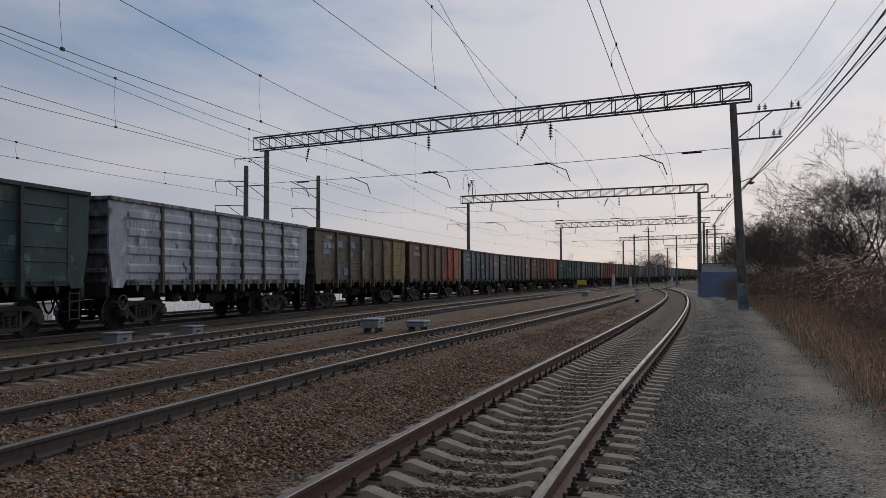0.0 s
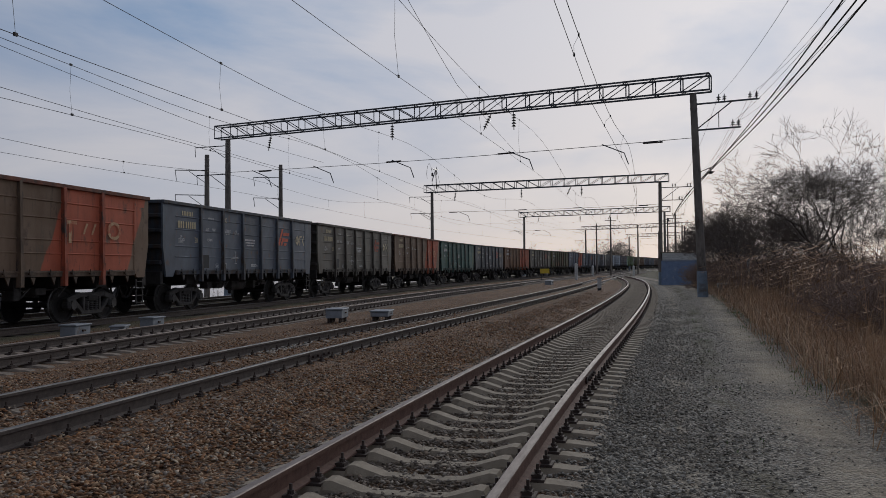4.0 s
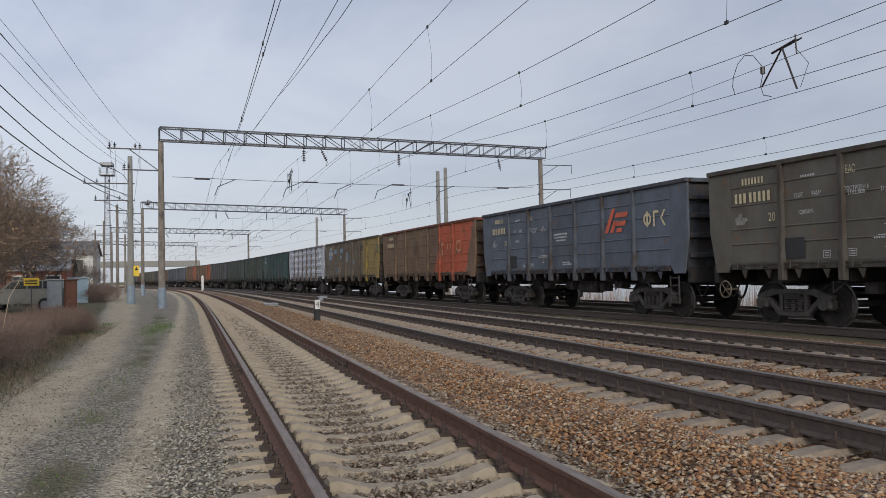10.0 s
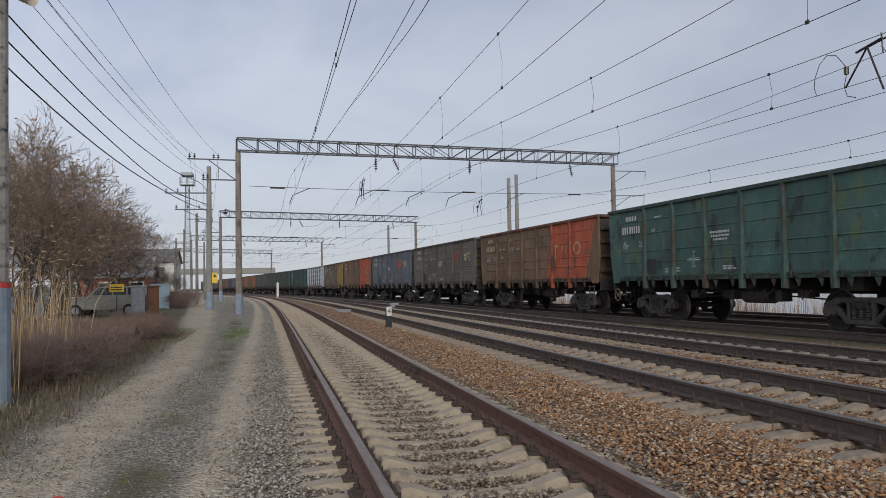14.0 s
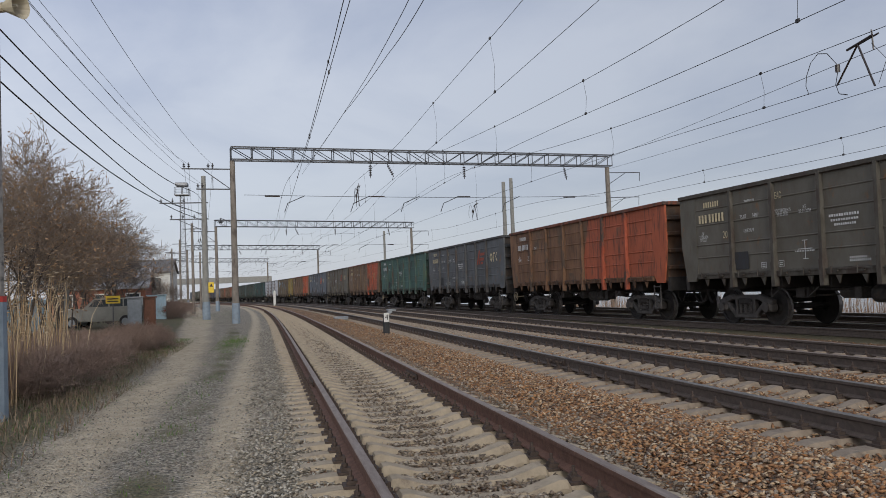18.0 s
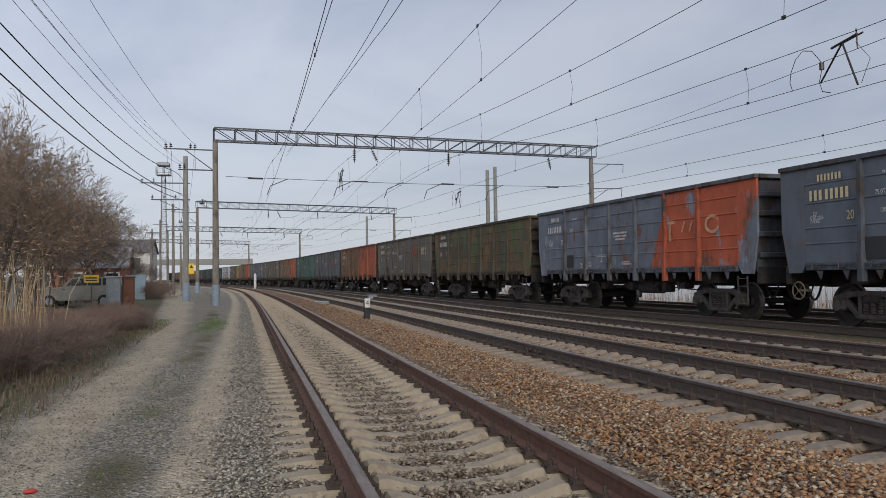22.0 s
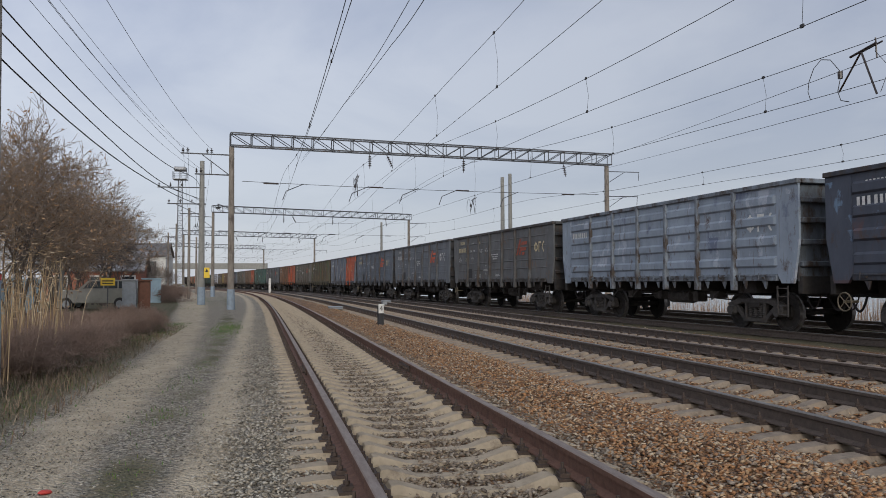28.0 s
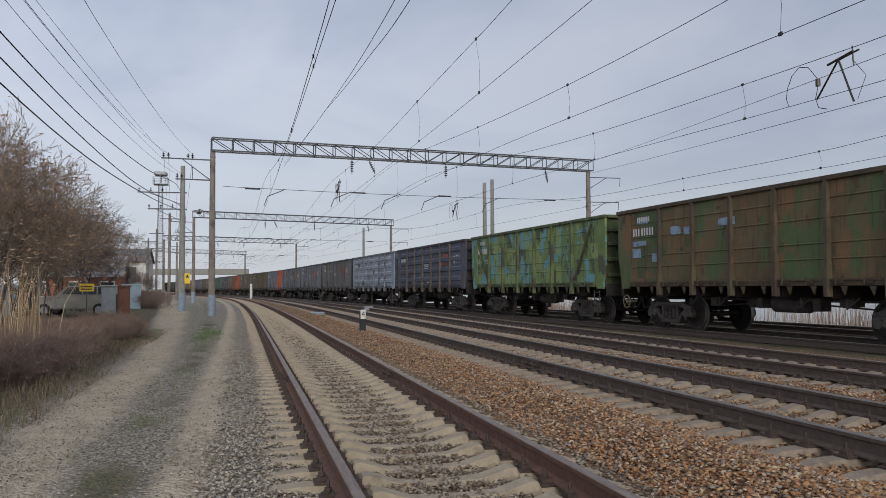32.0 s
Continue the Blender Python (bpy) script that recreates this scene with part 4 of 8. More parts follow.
def bolster_bm():
    bm = bmesh.new()
    box(bm, -0.24, 0.24, -1.12, 1.12, 0.55, 0.72, 0.03)
    box(bm, -0.3, 0.3, -0.35, 0.35, 0.72, 0.94, 0.03)
    return bm


def coupler_bm(s):
    bm = bmesh.new()
    box(bm, min(s * 6.4, s * 6.83), max(s * 6.4, s * 6.83), -0.11, 0.11, 0.92, 1.16, 0.03)
    box(bm, min(s * 6.70, s * 6.955), max(s * 6.70, s * 6.955), -0.21, 0.21, 0.87, 1.21, 0.05)
    return bm


def tube_path_bm(pts, r, n=6):
    """One connected tube through points that bend in a plane of constant y or nearly so."""
    bm = bmesh.new()
    rings = []
    for k, p in enumerate(pts):
        d = (pts[min(k + 1, len(pts) - 1)] - pts[max(k - 1, 0)]).normalized()
        u = d.cross(Vector((0, 1, 0))).normalized()
        v = d.cross(u)
        rings.append([bm.verts.new(p + u * r * math.cos(6.28318 * i / n) + v * r * math.sin(6.28318 * i / n)) for i in range(n)])
    for a, b in zip(rings, rings[1:]):
        for i in range(n):
            bm.faces.new((a[i], a[(i + 1) % n], b[(i + 1) % n], b[i]))
    bm.faces.new(rings[0]); bm.faces.new(rings[-1][::-1])
    return bm


def hose_bm(s, q):
    if q == 0:
        return tube_path_bm([Vector((s * (6.35 + 0.6 * t), -0.42 + 0.1 * t, 0.92 - 1.5 * t * (1 - t))) for t in np.linspace(0, 1, 9)], 0.03)
    return tube_path_bm([Vector((s * (6.12 + 0.5 * t), -0.85, 0.97 - 1.5 * t * (1 - t))) for t in np.linspace(0, 1, 9)], 0.018)


def gear_bm():
    """Brake reservoir, cylinder, triangle rods and pipes below the floor."""
    bm = bmesh.new()
    rod(bm, (-0.1, -0.62, 0.80), (1.05, -0.62, 0.80), 0.2, 12)
    rod(bm, (-1.15, -0.55, 0.84), (-0.6, -0.55, 0.84), 0.15, 10)
    rod(bm, (-3.2, -0.7, 0.92), (3.3, -0.72, 0.90), 0.02, 5)
    rod(bm, (-3.0, -0.5, 0.72), (-0.6, -0.52, 0.82), 0.022, 5)
    rod(bm, (1.0, -0.52, 0.82), (3.0, -0.5, 0.72), 0.022, 5)
    for x, w, h in ((-2.2, 0.16, 0.24), (1.6, 0.12, 0.3), (2.5, 0.2, 0.18), (-0.35, 0.1, 0.26)):
        box(bm, x - w, x + w, -0.95, -0.6, 0.96 - h, 0.97, 0.02)
    for x in (-2.9, -1.6, 1.4, 2.8):
        rod(bm, (x, -1.2, 0.99), (x, -1.22, 0.74), 0.018, 5)
        rod(bm, (x, -1.22, 0.74), (x + 0.35, -1.2, 0.99), 0.018, 5)
    return bm


def stile_bm():
    bm = bmesh.new()
    box(bm, -0.022, 0.022, -0.012, 0.012, 0.40, 1.14, 0.004)
    return bm


def rung_bm():
    bm = bmesh.new()
    box(bm, -0.18, 0.18, -0.02, 0.02, -0.012, 0.012, 0.004)
    return bm


def brace_bm(s):
    """A flat diagonal strut across an end bay."""
    bm = bmesh.new()
    a, b = Vector((s * 5.5, -HALF - 0.04, TOP - 0.2)), Vector((s * 4.2, -HALF - 0.04, FLOOR + 0.1))
    d = b - a
    box(bm, -d.length / 2, d.length / 2, -0.02, 0.03, -0.045, 0.045, 0.006, Matrix.Translation((a + b) / 2) @ Matrix.Rotation(-math.atan2(d.z, d.x), 4, "Y"))
    return bm


def ring_shape(bm, x, z, r0, r1, sx=1.0, y=-HALF - 0.022, n=16):
    vs = [(bm.verts.new((x + sx * r0 * math.cos(6.28318 * i / n), y, z + r0 * math.sin(6.28318 * i / n))), bm.verts.new((x + sx * r1 * math.cos(6.28318 * i / n), y, z + r1 * math.sin(6.28318 * i / n)))) for i in range(n)]
    for i in range(n):
        p, q = vs[i], vs[(i + 1) % n]
        bm.faces.new((p[0], p[1], q[1], q[0]))


def mark_ring_bm():
    """A plain upright ring."""
    bm = bmesh.new()
    ring_shape(bm, 4.90, 2.72, 0.10, 0.16, 1.0)
    plate(bm, 4.87, 4.93, 2.53, 2.91, 0.0, -HALF - 0.0225)
    return bm


def mark_corner_bm():
    bm = bmesh.new()
    plate(bm, 5.14, 5.20, 2.53, 2.91)
    plate(bm, 5.20, 5.36, 2.85, 2.91)
    return bm


def mark_wedge_bm():
    bm = bmesh.new()
    plate(bm, 5.42, 5.49, 2.72, 2.91, 0.14)
    plate(bm, 5.56, 5.63, 2.53, 2.72, -0.14)
    return bm


def end_bracket_bm():
    """Cream open shapes on the orange end, partly worn off: a bracket, two slanting bars, a rounded frame."""
    bm = bmesh.new()
    plate(bm, 2.62, 2.74, 2.15, 2.65); plate(bm, 2.55, 2.95, 2.65, 2.75)
    return bm


def end_bar_bm():
    bm = bmesh.new()
    plate(bm, 3.20, 3.28, 2.40, 2.70, 0.15)
    return bm


def end_ring_bm():
    bm = bmesh.new()
    ring_shape(bm, 4.62, 2.55, 0.17, 0.26, 1.25)
    return bm


def handwheel_bm():
    bm = bmesh.new()
    n = 14
    for i in range(n):
        a, b = 6.28318 * i / n, 6.28318 * (i + 1) / n
        rod(bm, (-5.82 + 0.2 * math.cos(a), -HALF - 0.06, 0.80 + 0.2 * math.sin(a)), (-5.82 + 0.2 * math.cos(b), -HALF - 0.06, 0.80 + 0.2 * math.sin(b)), 0.017, 5)
    for i in range(4):
        a = 0.785 + 1.5708 * i
        rod(bm, (-5.82, -HALF - 0.06, 0.80), (-5.82 + 0.19 * math.cos(a), -HALF - 0.06, 0.80 + 0.19 * math.sin(a)), 0.012, 4)
    rod(bm, (-5.82, -HALF - 0.08, 0.80), (-5.82, -HALF + 0.3, 0.80), 0.03, 6)
    return bm


WM = {}


def wmesh(key, bm, material):
    if key not in WM:
        WM[key] = mesh_of(bm() if callable(bm) else bm, key.split("-")[0], material)
    return WM[key]


def plate(bm, x0, x1, z0, z1, skew=0.0, y=-HALF - 0.022):
    """A flat painted mark on the side."""
    vs = [bm.verts.new(q) for q in ((x0, y, z0), (x1, y, z0), (x1 + skew, y, z1), (x0 + skew, y, z1))]
    bm.faces.new(vs)


def bars_bm(x, z, n, w, h, gap, groups=()):
    """A row of character-sized bars, with wider gaps after the given places."""
    bm = bmesh.new()
    for i in range(n):
        plate(bm, x, x + w, z, z + h)
        x += w + gap + (0.5 * w if i + 1 in groups else 0)
    return bm


def emblem_bm(x, z, k=1.0):
    """Slanted stripes: a long diagonal bar and three short ones."""
    bm = bmesh.new()
    plate(bm, x, x + 0.16 * k, z, z + 0.62 * k, 0.38 * k)
    plate(bm, x + 0.26 * k, x + 0.42 * k, z, z + 0.30 * k, 0.19 * k)
    plate(bm, x + 0.50 * k, x + 1.05 * k, z + 0.38 * k, z + 0.50 * k, 0.07 * k)
    plate(bm, x + 0.45 * k, x + 0.95 * k, z + 0.16 * k, z + 0.28 * k, 0.07 * k)
    plate(bm, x + 0.55 * k, x + 0.8 * k, z, z + 0.1 * k, 0.05 * k)
    return bm


# colour of the body, colours of single bays {bay: colour}, emblem and letter tones, style
GREYBLUE, OLIVE, BROWNISH, TEAL = (0.102, 0.121, 0.15), (0.115, 0.106, 0.086), (0.18, 0.118, 0.075), (0.062, 0.122, 0.105)
DARKG, WHITISH, GREENY, SLATE, LIGHTG, YELLOWP = (0.07, 0.076, 0.082), (0.47, 0.485, 0.52), (0.145, 0.205, 0.085), (0.072, 0.082, 0.108), (0.25, 0.295, 0.35), (0.34, 0.24, 0.05)
WAGONS = {
    -4: ((0.03, 0.066, 0.066), {}, None, None, "rib"),
    -3: (WHITISH, {}, None, None, "press"),
    -2: ((0.155, 0.125, 0.09), {}, None, WHITE, "rib"),
    -1: (BROWNISH, {}, None, YELLOWISH, "rib"),
    0: (GREYBLUE, {}, ORANGERED, YELLOWISH, "rib"),
    1: (OLIVE, {}, ORANGERED, YELLOWISH, "rib"),
    2: (BROWNISH, {}, None, YELLOWISH, "rib"),
    3: (TEAL, {}, None, WHITE, "rib"),
    4: ((0.092, 0.10, 0.108), {}, ORANGERED, YELLOWISH, "rib"),
    5: ((0.20, 0.105, 0.055), {}, None, None, "rib"),
    6: (OLIVE, {}, ORANGERED, YELLOWISH, "rib"),
    7: ((0.088, 0.08, 0.052), {}, None, WHITE, "rib"),
    8: ((0.15, 0.17, 0.205), {}, None, WHITE, "rib"),
    9: (GREYBLUE, {}, ORANGERED, YELLOWISH, "rib"),
    10: ((0.118, 0.132, 0.152), {}, ORANGERED, WHITE, "rib"),
    11: ((0.112, 0.116, 0.12), {}, ORANGERED, YELLOWISH, "rib"),
    12: (LIGHTG, {}, None, WHITE, "press"),
    13: (SLATE, {}, ORANGERED, WHITE, "press"),
    14: (GREENY, {}, None, WHITE, "rib"),
    15: ((0.125, 0.10, 0.055), {0: (0.085, 0.115, 0.055)}, None, WHITE, "rib"),
    -5: ((0.032, 0.055, 0.044), {}, None, None, "rib"), -6: ((0.038, 0.06, 0.052), {}, None, None, "rib"), -7: (DARKG, {}, None, None, "rib"),
    -8: (BROWNISH, {}, None, None, "rib"), -9: (BROWNISH, {}, None, None, "rib"),
}
SPARE = [OLIVE, DARKG, BROWNISH, SLATE, GREYBLUE, (0.12, 0.08, 0.06), (0.08, 0.09, 0.07)]
SPEED, START, PITCH = 9.161, 59.53, 13.92
WHEELSETS = []
TRAIN = []


def wagon(i):
    colour, bays, emblem, letters, style = WAGONS.get(i, (SPARE[i % 7], {}, None, None, "rib"))
    rnd = random.Random(500 + i)
    w = tagged(new("gondola_wagon"), "", "freight wagon", "wagons of the freight train")

    def hue(ob, c, k=1.0):
        ob.color = (c[0] * k, c[1] * k, c[2] * k, 1)
        return ob

    # the side is drawn out a little towards the +x end
    S = Matrix.Translation((-6.4, 0, 0)) @ Matrix.Diagonal((1.023, 1, 1, 1)) @ Matrix.Translation((6.4, 0, 0))
    paint = PAINTS.get(i) or (FADED if colour == BROWNISH else PAINT)
    for b in range(7):
        x = -4.83 + 1.61 * b
        key = "side_panel-%s-%d" % (style, b)
        me = wmesh(key + paint.name, lambda: panel_bm(x - 0.8, x + 0.8, True, style == "press"), paint)
        hue(part("side_panel", me, None, w, m=S), bays.get(b, colour), rnd.uniform(0.9, 1.1))
    for s in (-1, 1):
        hue(part("corner_panel", wmesh("corner_panel%d" % s + paint.name, lambda: corner_bm(s), paint), None, w, m=S), bays.get(0 if s < 0 else 6, colour))
        # end wall and ribs: body colour darkened for the shade between wagons
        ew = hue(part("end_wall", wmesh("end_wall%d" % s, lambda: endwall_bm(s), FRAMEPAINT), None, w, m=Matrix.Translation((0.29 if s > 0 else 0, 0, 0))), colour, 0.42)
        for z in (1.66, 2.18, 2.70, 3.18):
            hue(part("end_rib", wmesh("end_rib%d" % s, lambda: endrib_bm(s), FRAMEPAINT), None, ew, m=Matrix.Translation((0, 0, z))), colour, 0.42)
        part("coupler", wmesh("coupler%d" % s, lambda: coupler_bm(s), UNDER), None, w)
        for q in (0, 1):
            part("brake_hose", wmesh("brake_hose%d-%d" % (s, q), lambda: hose_bm(s, q), UNDER), None, w)
    pm = wmesh("post", post_bm, FRAMEPAINT)
    for k in range(6):
        c = colour if style != "press" or i == 12 else (0.16, 0.13, 0.11)
        if i in (-1, 2, 8, 5) and k > 3:
            c = ORANGE
        if i == -2 and k == 5:
            c = YELLOWP
        hue(part("post", pm, None, w, m=S @ Matrix.Translation((-4.025 + 1.61 * k, 0, 0))), c, 0.8)
    hue(part("coping", wmesh("coping", coping_bm, FRAMEPAINT), None, w, m=S), (0.27, 0.085, 0.045) if i in (-1, 2, 5) else colour, 0.7)
    hue(part("far_side_wall", wmesh("far_side_wall", farwall_bm, FRAMEPAINT), None, w, m=S), colour, 0.7)
    under = part("underframe", wmesh("underframe", floor_bm, UNDER), None, w, m=S)
    part("centre_sill", wmesh("centre_sill", lambda: beam_bm(-6.45, 6.45, -0.25, 0.25, 0.86, FLOOR - 0.11), UNDER), None, under)
    for k in range(6):
        part("cross_bearer", wmesh("cross_bearer", lambda: beam_bm(-0.06, 0.06, -1.4, 1.38, 0.98, FLOOR - 0.11), UNDER), None, under, m=Matrix.Translation((-4.025 + 1.61 * k, 0, 0)))
    for s in (-1, 1):
        part("body_bolster", wmesh("body_bolster", lambda: beam_bm(-0.25, 0.25, -1.3, 1.3, 0.95, FLOOR - 0.115), UNDER), None, under, m=Matrix.Translation((s * 4.325, 0, 0)))
        part("end_sill", wmesh("end_sill", lambda: beam_bm(-0.08, 0.08, -1.42, 1.38, 0.95, FLOOR - 0.05), UNDER), None, under, m=Matrix.Translation((s * 6.3, 0, 0)))
    hue(part("side_sill", wmesh("side_sill", sill_bm, FRAMEPAINT), None, w, m=S), colour, 0.75)
    part("brake_gear", wmesh("brake_gear", gear_bm, GRIME), None, w)
    if i % 2:
        part("handwheel", wmesh("handwheel", handwheel_bm, WHEELIRON), None, w)
    if -6 <= i <= 17:
        ladder = new("ladder")
        ladder.parent = w
        ladder.location = (0.28, 0, 0)
        for x in (5.66, 6.02):
            part("stile", wmesh("stile", stile_bm, GRIME), None, ladder, m=Matrix.Translation((x, -HALF - 0.05, 0)))
        for z in (0.44, 0.66, 0.88, 1.08):
            part("rung", wmesh("rung", rung_bm, GRIME), None, ladder, m=Matrix.Translation((5.84, -HALF - 0.05, z)))
    lm = wmesh("latch", latch_bm, FRAMEPAINT)
    spots = [-4.83 + 1.61 * b + o for b in range(7) for o in (-0.45, 0.3)]
    if -6 <= i <= 17:
        for x in spots:
            hue(part("latch", lm, None, w, m=S @ Matrix.Translation((x, 0, 0))), colour, 0.6)
    else:
        jm = WM.get("latches") or joined_copies(lm, [Matrix.Translation((x, 0, 0)) for x in spots], "latches", FRAMEPAINT)
        WM["latches"] = jm
        hue(part("latches", jm, None, w), colour, 0.6)
    for s in (-1, 1):
        bogie = new("bogie")
        bogie.parent = w
        bogie.location = (s * 4.325 + 0.15, 0, 0)
        for q in (-1, 1):
            part("side_frame", wmesh("side_frame%d" % q, lambda: sideframe_bm(q), GRIME), None, bogie)
            if "wheelset" not in WM:
                worn = wmesh("wheelset", wheelset_bm, UNDER)
                worn.materials.append(TREAD)
                for f in worn.polygons:
                    if math.hypot(f.center.x, f.center.z) > 0.46:
                        f.material_index = 1
            wh = part("wheelset", WM["wheelset"], None, bogie, m=Matrix.Translation((q * 0.925, 0, 0.475)))
            WHEELSETS.append((i, wh))
        for k in (-0.2, 0.0, 0.2):
            part("spring", wmesh("spring", spring_bm, GRIME), None, bogie, m=Matrix.Translation((k, -1.03, 0)))
        part("bolster", wmesh("bolster", bolster_bm, UNDER), None, bogie)
    # stencilled marks
    lt = letters or WHITE
    if i >= -4 or letters:
        part("number_marking", wmesh("number_marking" + lt.name, lambda: bars_bm(-5.45, 2.82, 8, 0.085, 0.23, 0.06, (3,)), lt), None, w, "stencilled number")
        part("line_marking", wmesh("line_marking" + lt.name, lambda: bars_bm(-5.2, 3.24, 7, 0.06, 0.15, 0.045), lt), None, w)
    if i in (-1, 2, 8):
        for nm, f, dx in (("bracket_mark", end_bracket_bm, 0), ("bar_mark", end_bar_bm, 0), ("bar_mark", end_bar_bm, 0.36), ("round_mark", end_ring_bm, 0)):
            part(nm, wmesh(nm + "-end", f, WORNCREAM), None, w, "large worn cream mark", m=S @ Matrix.Translation((dx, 0, 0)))
    if emblem or i == 12:
        for nm, f in (("ring_mark", mark_ring_bm), ("corner_mark", mark_corner_bm), ("wedge_mark", mark_wedge_bm)):
            part(nm, wmesh(nm + lt.name, f, lt), None, w, m=Matrix.Translation((4.75, 0, 2.72)) @ Matrix.Diagonal((1.15, 1, 1.15, 1)) @ Matrix.Translation((-4.75, 0, -2.72)))
    if emblem:
        em = ORANGERED if i in (0, 9, 10) else DULLRED
        part("emblem", wmesh("emblem" + em.name, lambda: emblem_bm(2.72, 2.44, 1.15), em), None, w, "orange-red slanted emblem")
    if emblem or i in (3, 8):
        tagged(part("small_marking", wmesh("small_marking", small_marks_bm, WHITE), None, w), kind="stuff")
        part("dark_plate", wmesh("dark_plate", lambda: dark_bm(), SCHWARZ), None, w)
    if i == 14:
        for s in (-1, 1):
            hue(part("diagonal_brace", wmesh("diagonal_brace%d" % s, lambda: brace_bm(s), FRAMEPAINT), None, w, m=S), colour, 0.45)
    if i in (15, -2):
        for x, z, a, b in ((-5.5, 3.0, 0.8, 0.2), (-5.5, 2.55, 0.78, 0.24), (-3.9, 2.9, 0.7, 0.3), (-2.3, 2.92, 0.75, 0.28), (-2.3, 2.5, 0.4, 0.25), (-0.75, 2.3, 0.5, 0.6), (0.75, 2.1, 0.5, 0.3), (-3.0, 1.6, 0.55, 0.35)) if i == -2 else ((-5.2, 3.18, 0.6, 0.2), (-5.5, 2.15, 0.5, 0.28), (-5.5, 2.5, 0.8, 0.16), (-3.4, 2.75, 0.5, 0.24), (-2.75, 2.72, 0.35, 0.22), (-1.2, 2.85, 0.7, 0.2), (-4.4, 2.0, 0.4, 0.25)):
            bm = bmesh.new()
            plate(bm, x, x + a, z, z + b, 0.0, -HALF - 0.0205)
            part("blue_patch", bm, BLUEPATCH, w, "light blue overpainted patch")
    if 0 <= i <= 14 and style == "rib":
        for body, size, x, z in MARKS:
            if (i, body) not in SKIPMARKS:
                stencil(body, size, x, z, lt if body in ("20", "ЕАС") else WHITE, w)
    TRAIN.append((i, w))
    return w


MARKS = (("ДР", 0.085, -5.28, 2.52), ("27.02.2026", 0.085, -5.25, 2.43), ("ПРОБЕГ", 0.075, -5.27, 2.345), ("20", 0.20, -4.27, 2.43), ("75.0Т", 0.105, -3.47, 2.84), ("94М³", 0.105, -2.98, 2.84), ("120КМ/Ч", 0.095, -3.28, 2.47),
         ("ЕАС", 0.17, -2.1, 3.23), ("ПОСТРОЕН 5", 0.085, -1.97, 2.85), ("27.02.2020", 0.085, -1.97, 2.76), ("КР", 0.085, -1.2, 2.86), ("27.02.2038", 0.085, -1.2, 2.77))
SKIPMARKS = {(i, b) for i in (3, 5, 7, 8, 14) for b in ("ЕАС", "ПОСТРОЕН 5", "27.02.2020", "КР", "27.02.2038", "120КМ/Ч", "94М³")}
STENCILS = {}


def stencil(body, size, x, z, material, w):
    """Readable stencilled writing on the side; one letter mesh for all wagons."""
    key = (body, material.name)
    if key not in STENCILS:
        cu = bpy.data.curves.new("stencil", "FONT")
        cu.body, cu.size, cu.align_x, cu.align_y = body, size * 1.35, "CENTER", "CENTER"
        cu.materials.append(material)
        STENCILS[key] = cu
    ob = new("stencil", STENCILS[key])
    ob.parent, ob.matrix_basis = w, pose(x, -HALF - 0.023, z, 90) @ Matrix.Diagonal((0.55 if body == "ЕАС" else 0.82, 1, 1, 1))
    return ob


def small_marks_bm():
    bm = bmesh.new()
    for x, z, n, ww, h in ((-3.4, 3.06, 9, 0.025, 0.05), (-0.45, 2.38, 12, 0.055, 0.06), (-0.4, 2.28, 11, 0.055, 0.05), (-0.3, 2.18, 10, 0.045, 0.05),
                           (-1.6, 1.66, 12, 0.035, 0.035), (0.1, 1.37, 11, 0.035, 0.05), (0.1, 1.44, 9, 0.035, 0.04)):
        for k in range(n):
            plate(bm, x + k * (ww + 0.02), x + k * (ww + 0.02) + ww, z + 0.16, z + 0.16 + h)
    plate(bm, -1.27, -1.25, 1.66, 2.08); plate(bm, -1.35, -1.17, 2.08, 2.095); plate(bm, -1.35, -1.17, 1.645, 1.66); plate(bm, -1.5, -1.02, 1.88, 1.895)
    for x0, z0 in ((-2.2, 1.5), (-2.85, 1.48)):
        plate(bm, x0, x0 + 0.2, z0, z0 + 0.012); plate(bm, x0, x0 + 0.2, z0 + 0.14, z0 + 0.152)
        plate(bm, x0, x0 + 0.012, z0, z0 + 0.15); plate(bm, x0 + 0.188, x0 + 0.2, z0, z0 + 0.15)
        plate(bm, x0 + 0.04, x0 + 0.16, z0 + 0.04, z0 + 0.06); plate(bm, x0 + 0.04, x0 + 0.16, z0 + 0.09, z0 + 0.11)
    return bm


def dark_bm():
    bm = bmesh.new()
    plate(bm, -3.92, -3.34, 1.48, 1.94)
    return bm


LABELS = {0: "blue-grey ribbed steel gondola wagon with orange-red emblem", -3: "whitish peeling gondola wagon with pressed side panels", -1: "brown rusty gondola wagon with an orange end",
          2: "brown rusty gondola wagon with an orange end", 5: "rust-orange gondola wagon with streaked sides", 8: "grey gondola wagon with an orange end", 12: "pale blue-grey gondola wagon with pressed side panels",
          13: "dark slate gondola wagon with pressed side panels", 14: "peeling light green gondola wagon", 15: "brown and green patched gondola wagon", 3: "teal-green patched gondola wagon", -2: "patched brown gondola wagon with a yellow end",
          -4: "dark teal gondola wagon with faded markings", 7: "olive-green gondola wagon with white number"}
for i in range(-17, 21):
    w = wagon(i)
    tagged(w, LABELS.get(i, "dirty olive-grey ribbed steel gondola wagon on bogies"))

# arc length along the train's track
TX = np.arange(-330, 420, 0.5)
TS = np.concatenate([[0], np.cumsum(np.hypot(np.diff(TX), np.diff(Y4(TX))))])
TS -= np.interp(0, TX, TS)


def on_track(s):
    x = float(np.interp(s, TS, TX))
    return Vector((x, float(Y4(x)), float(Z(x))))


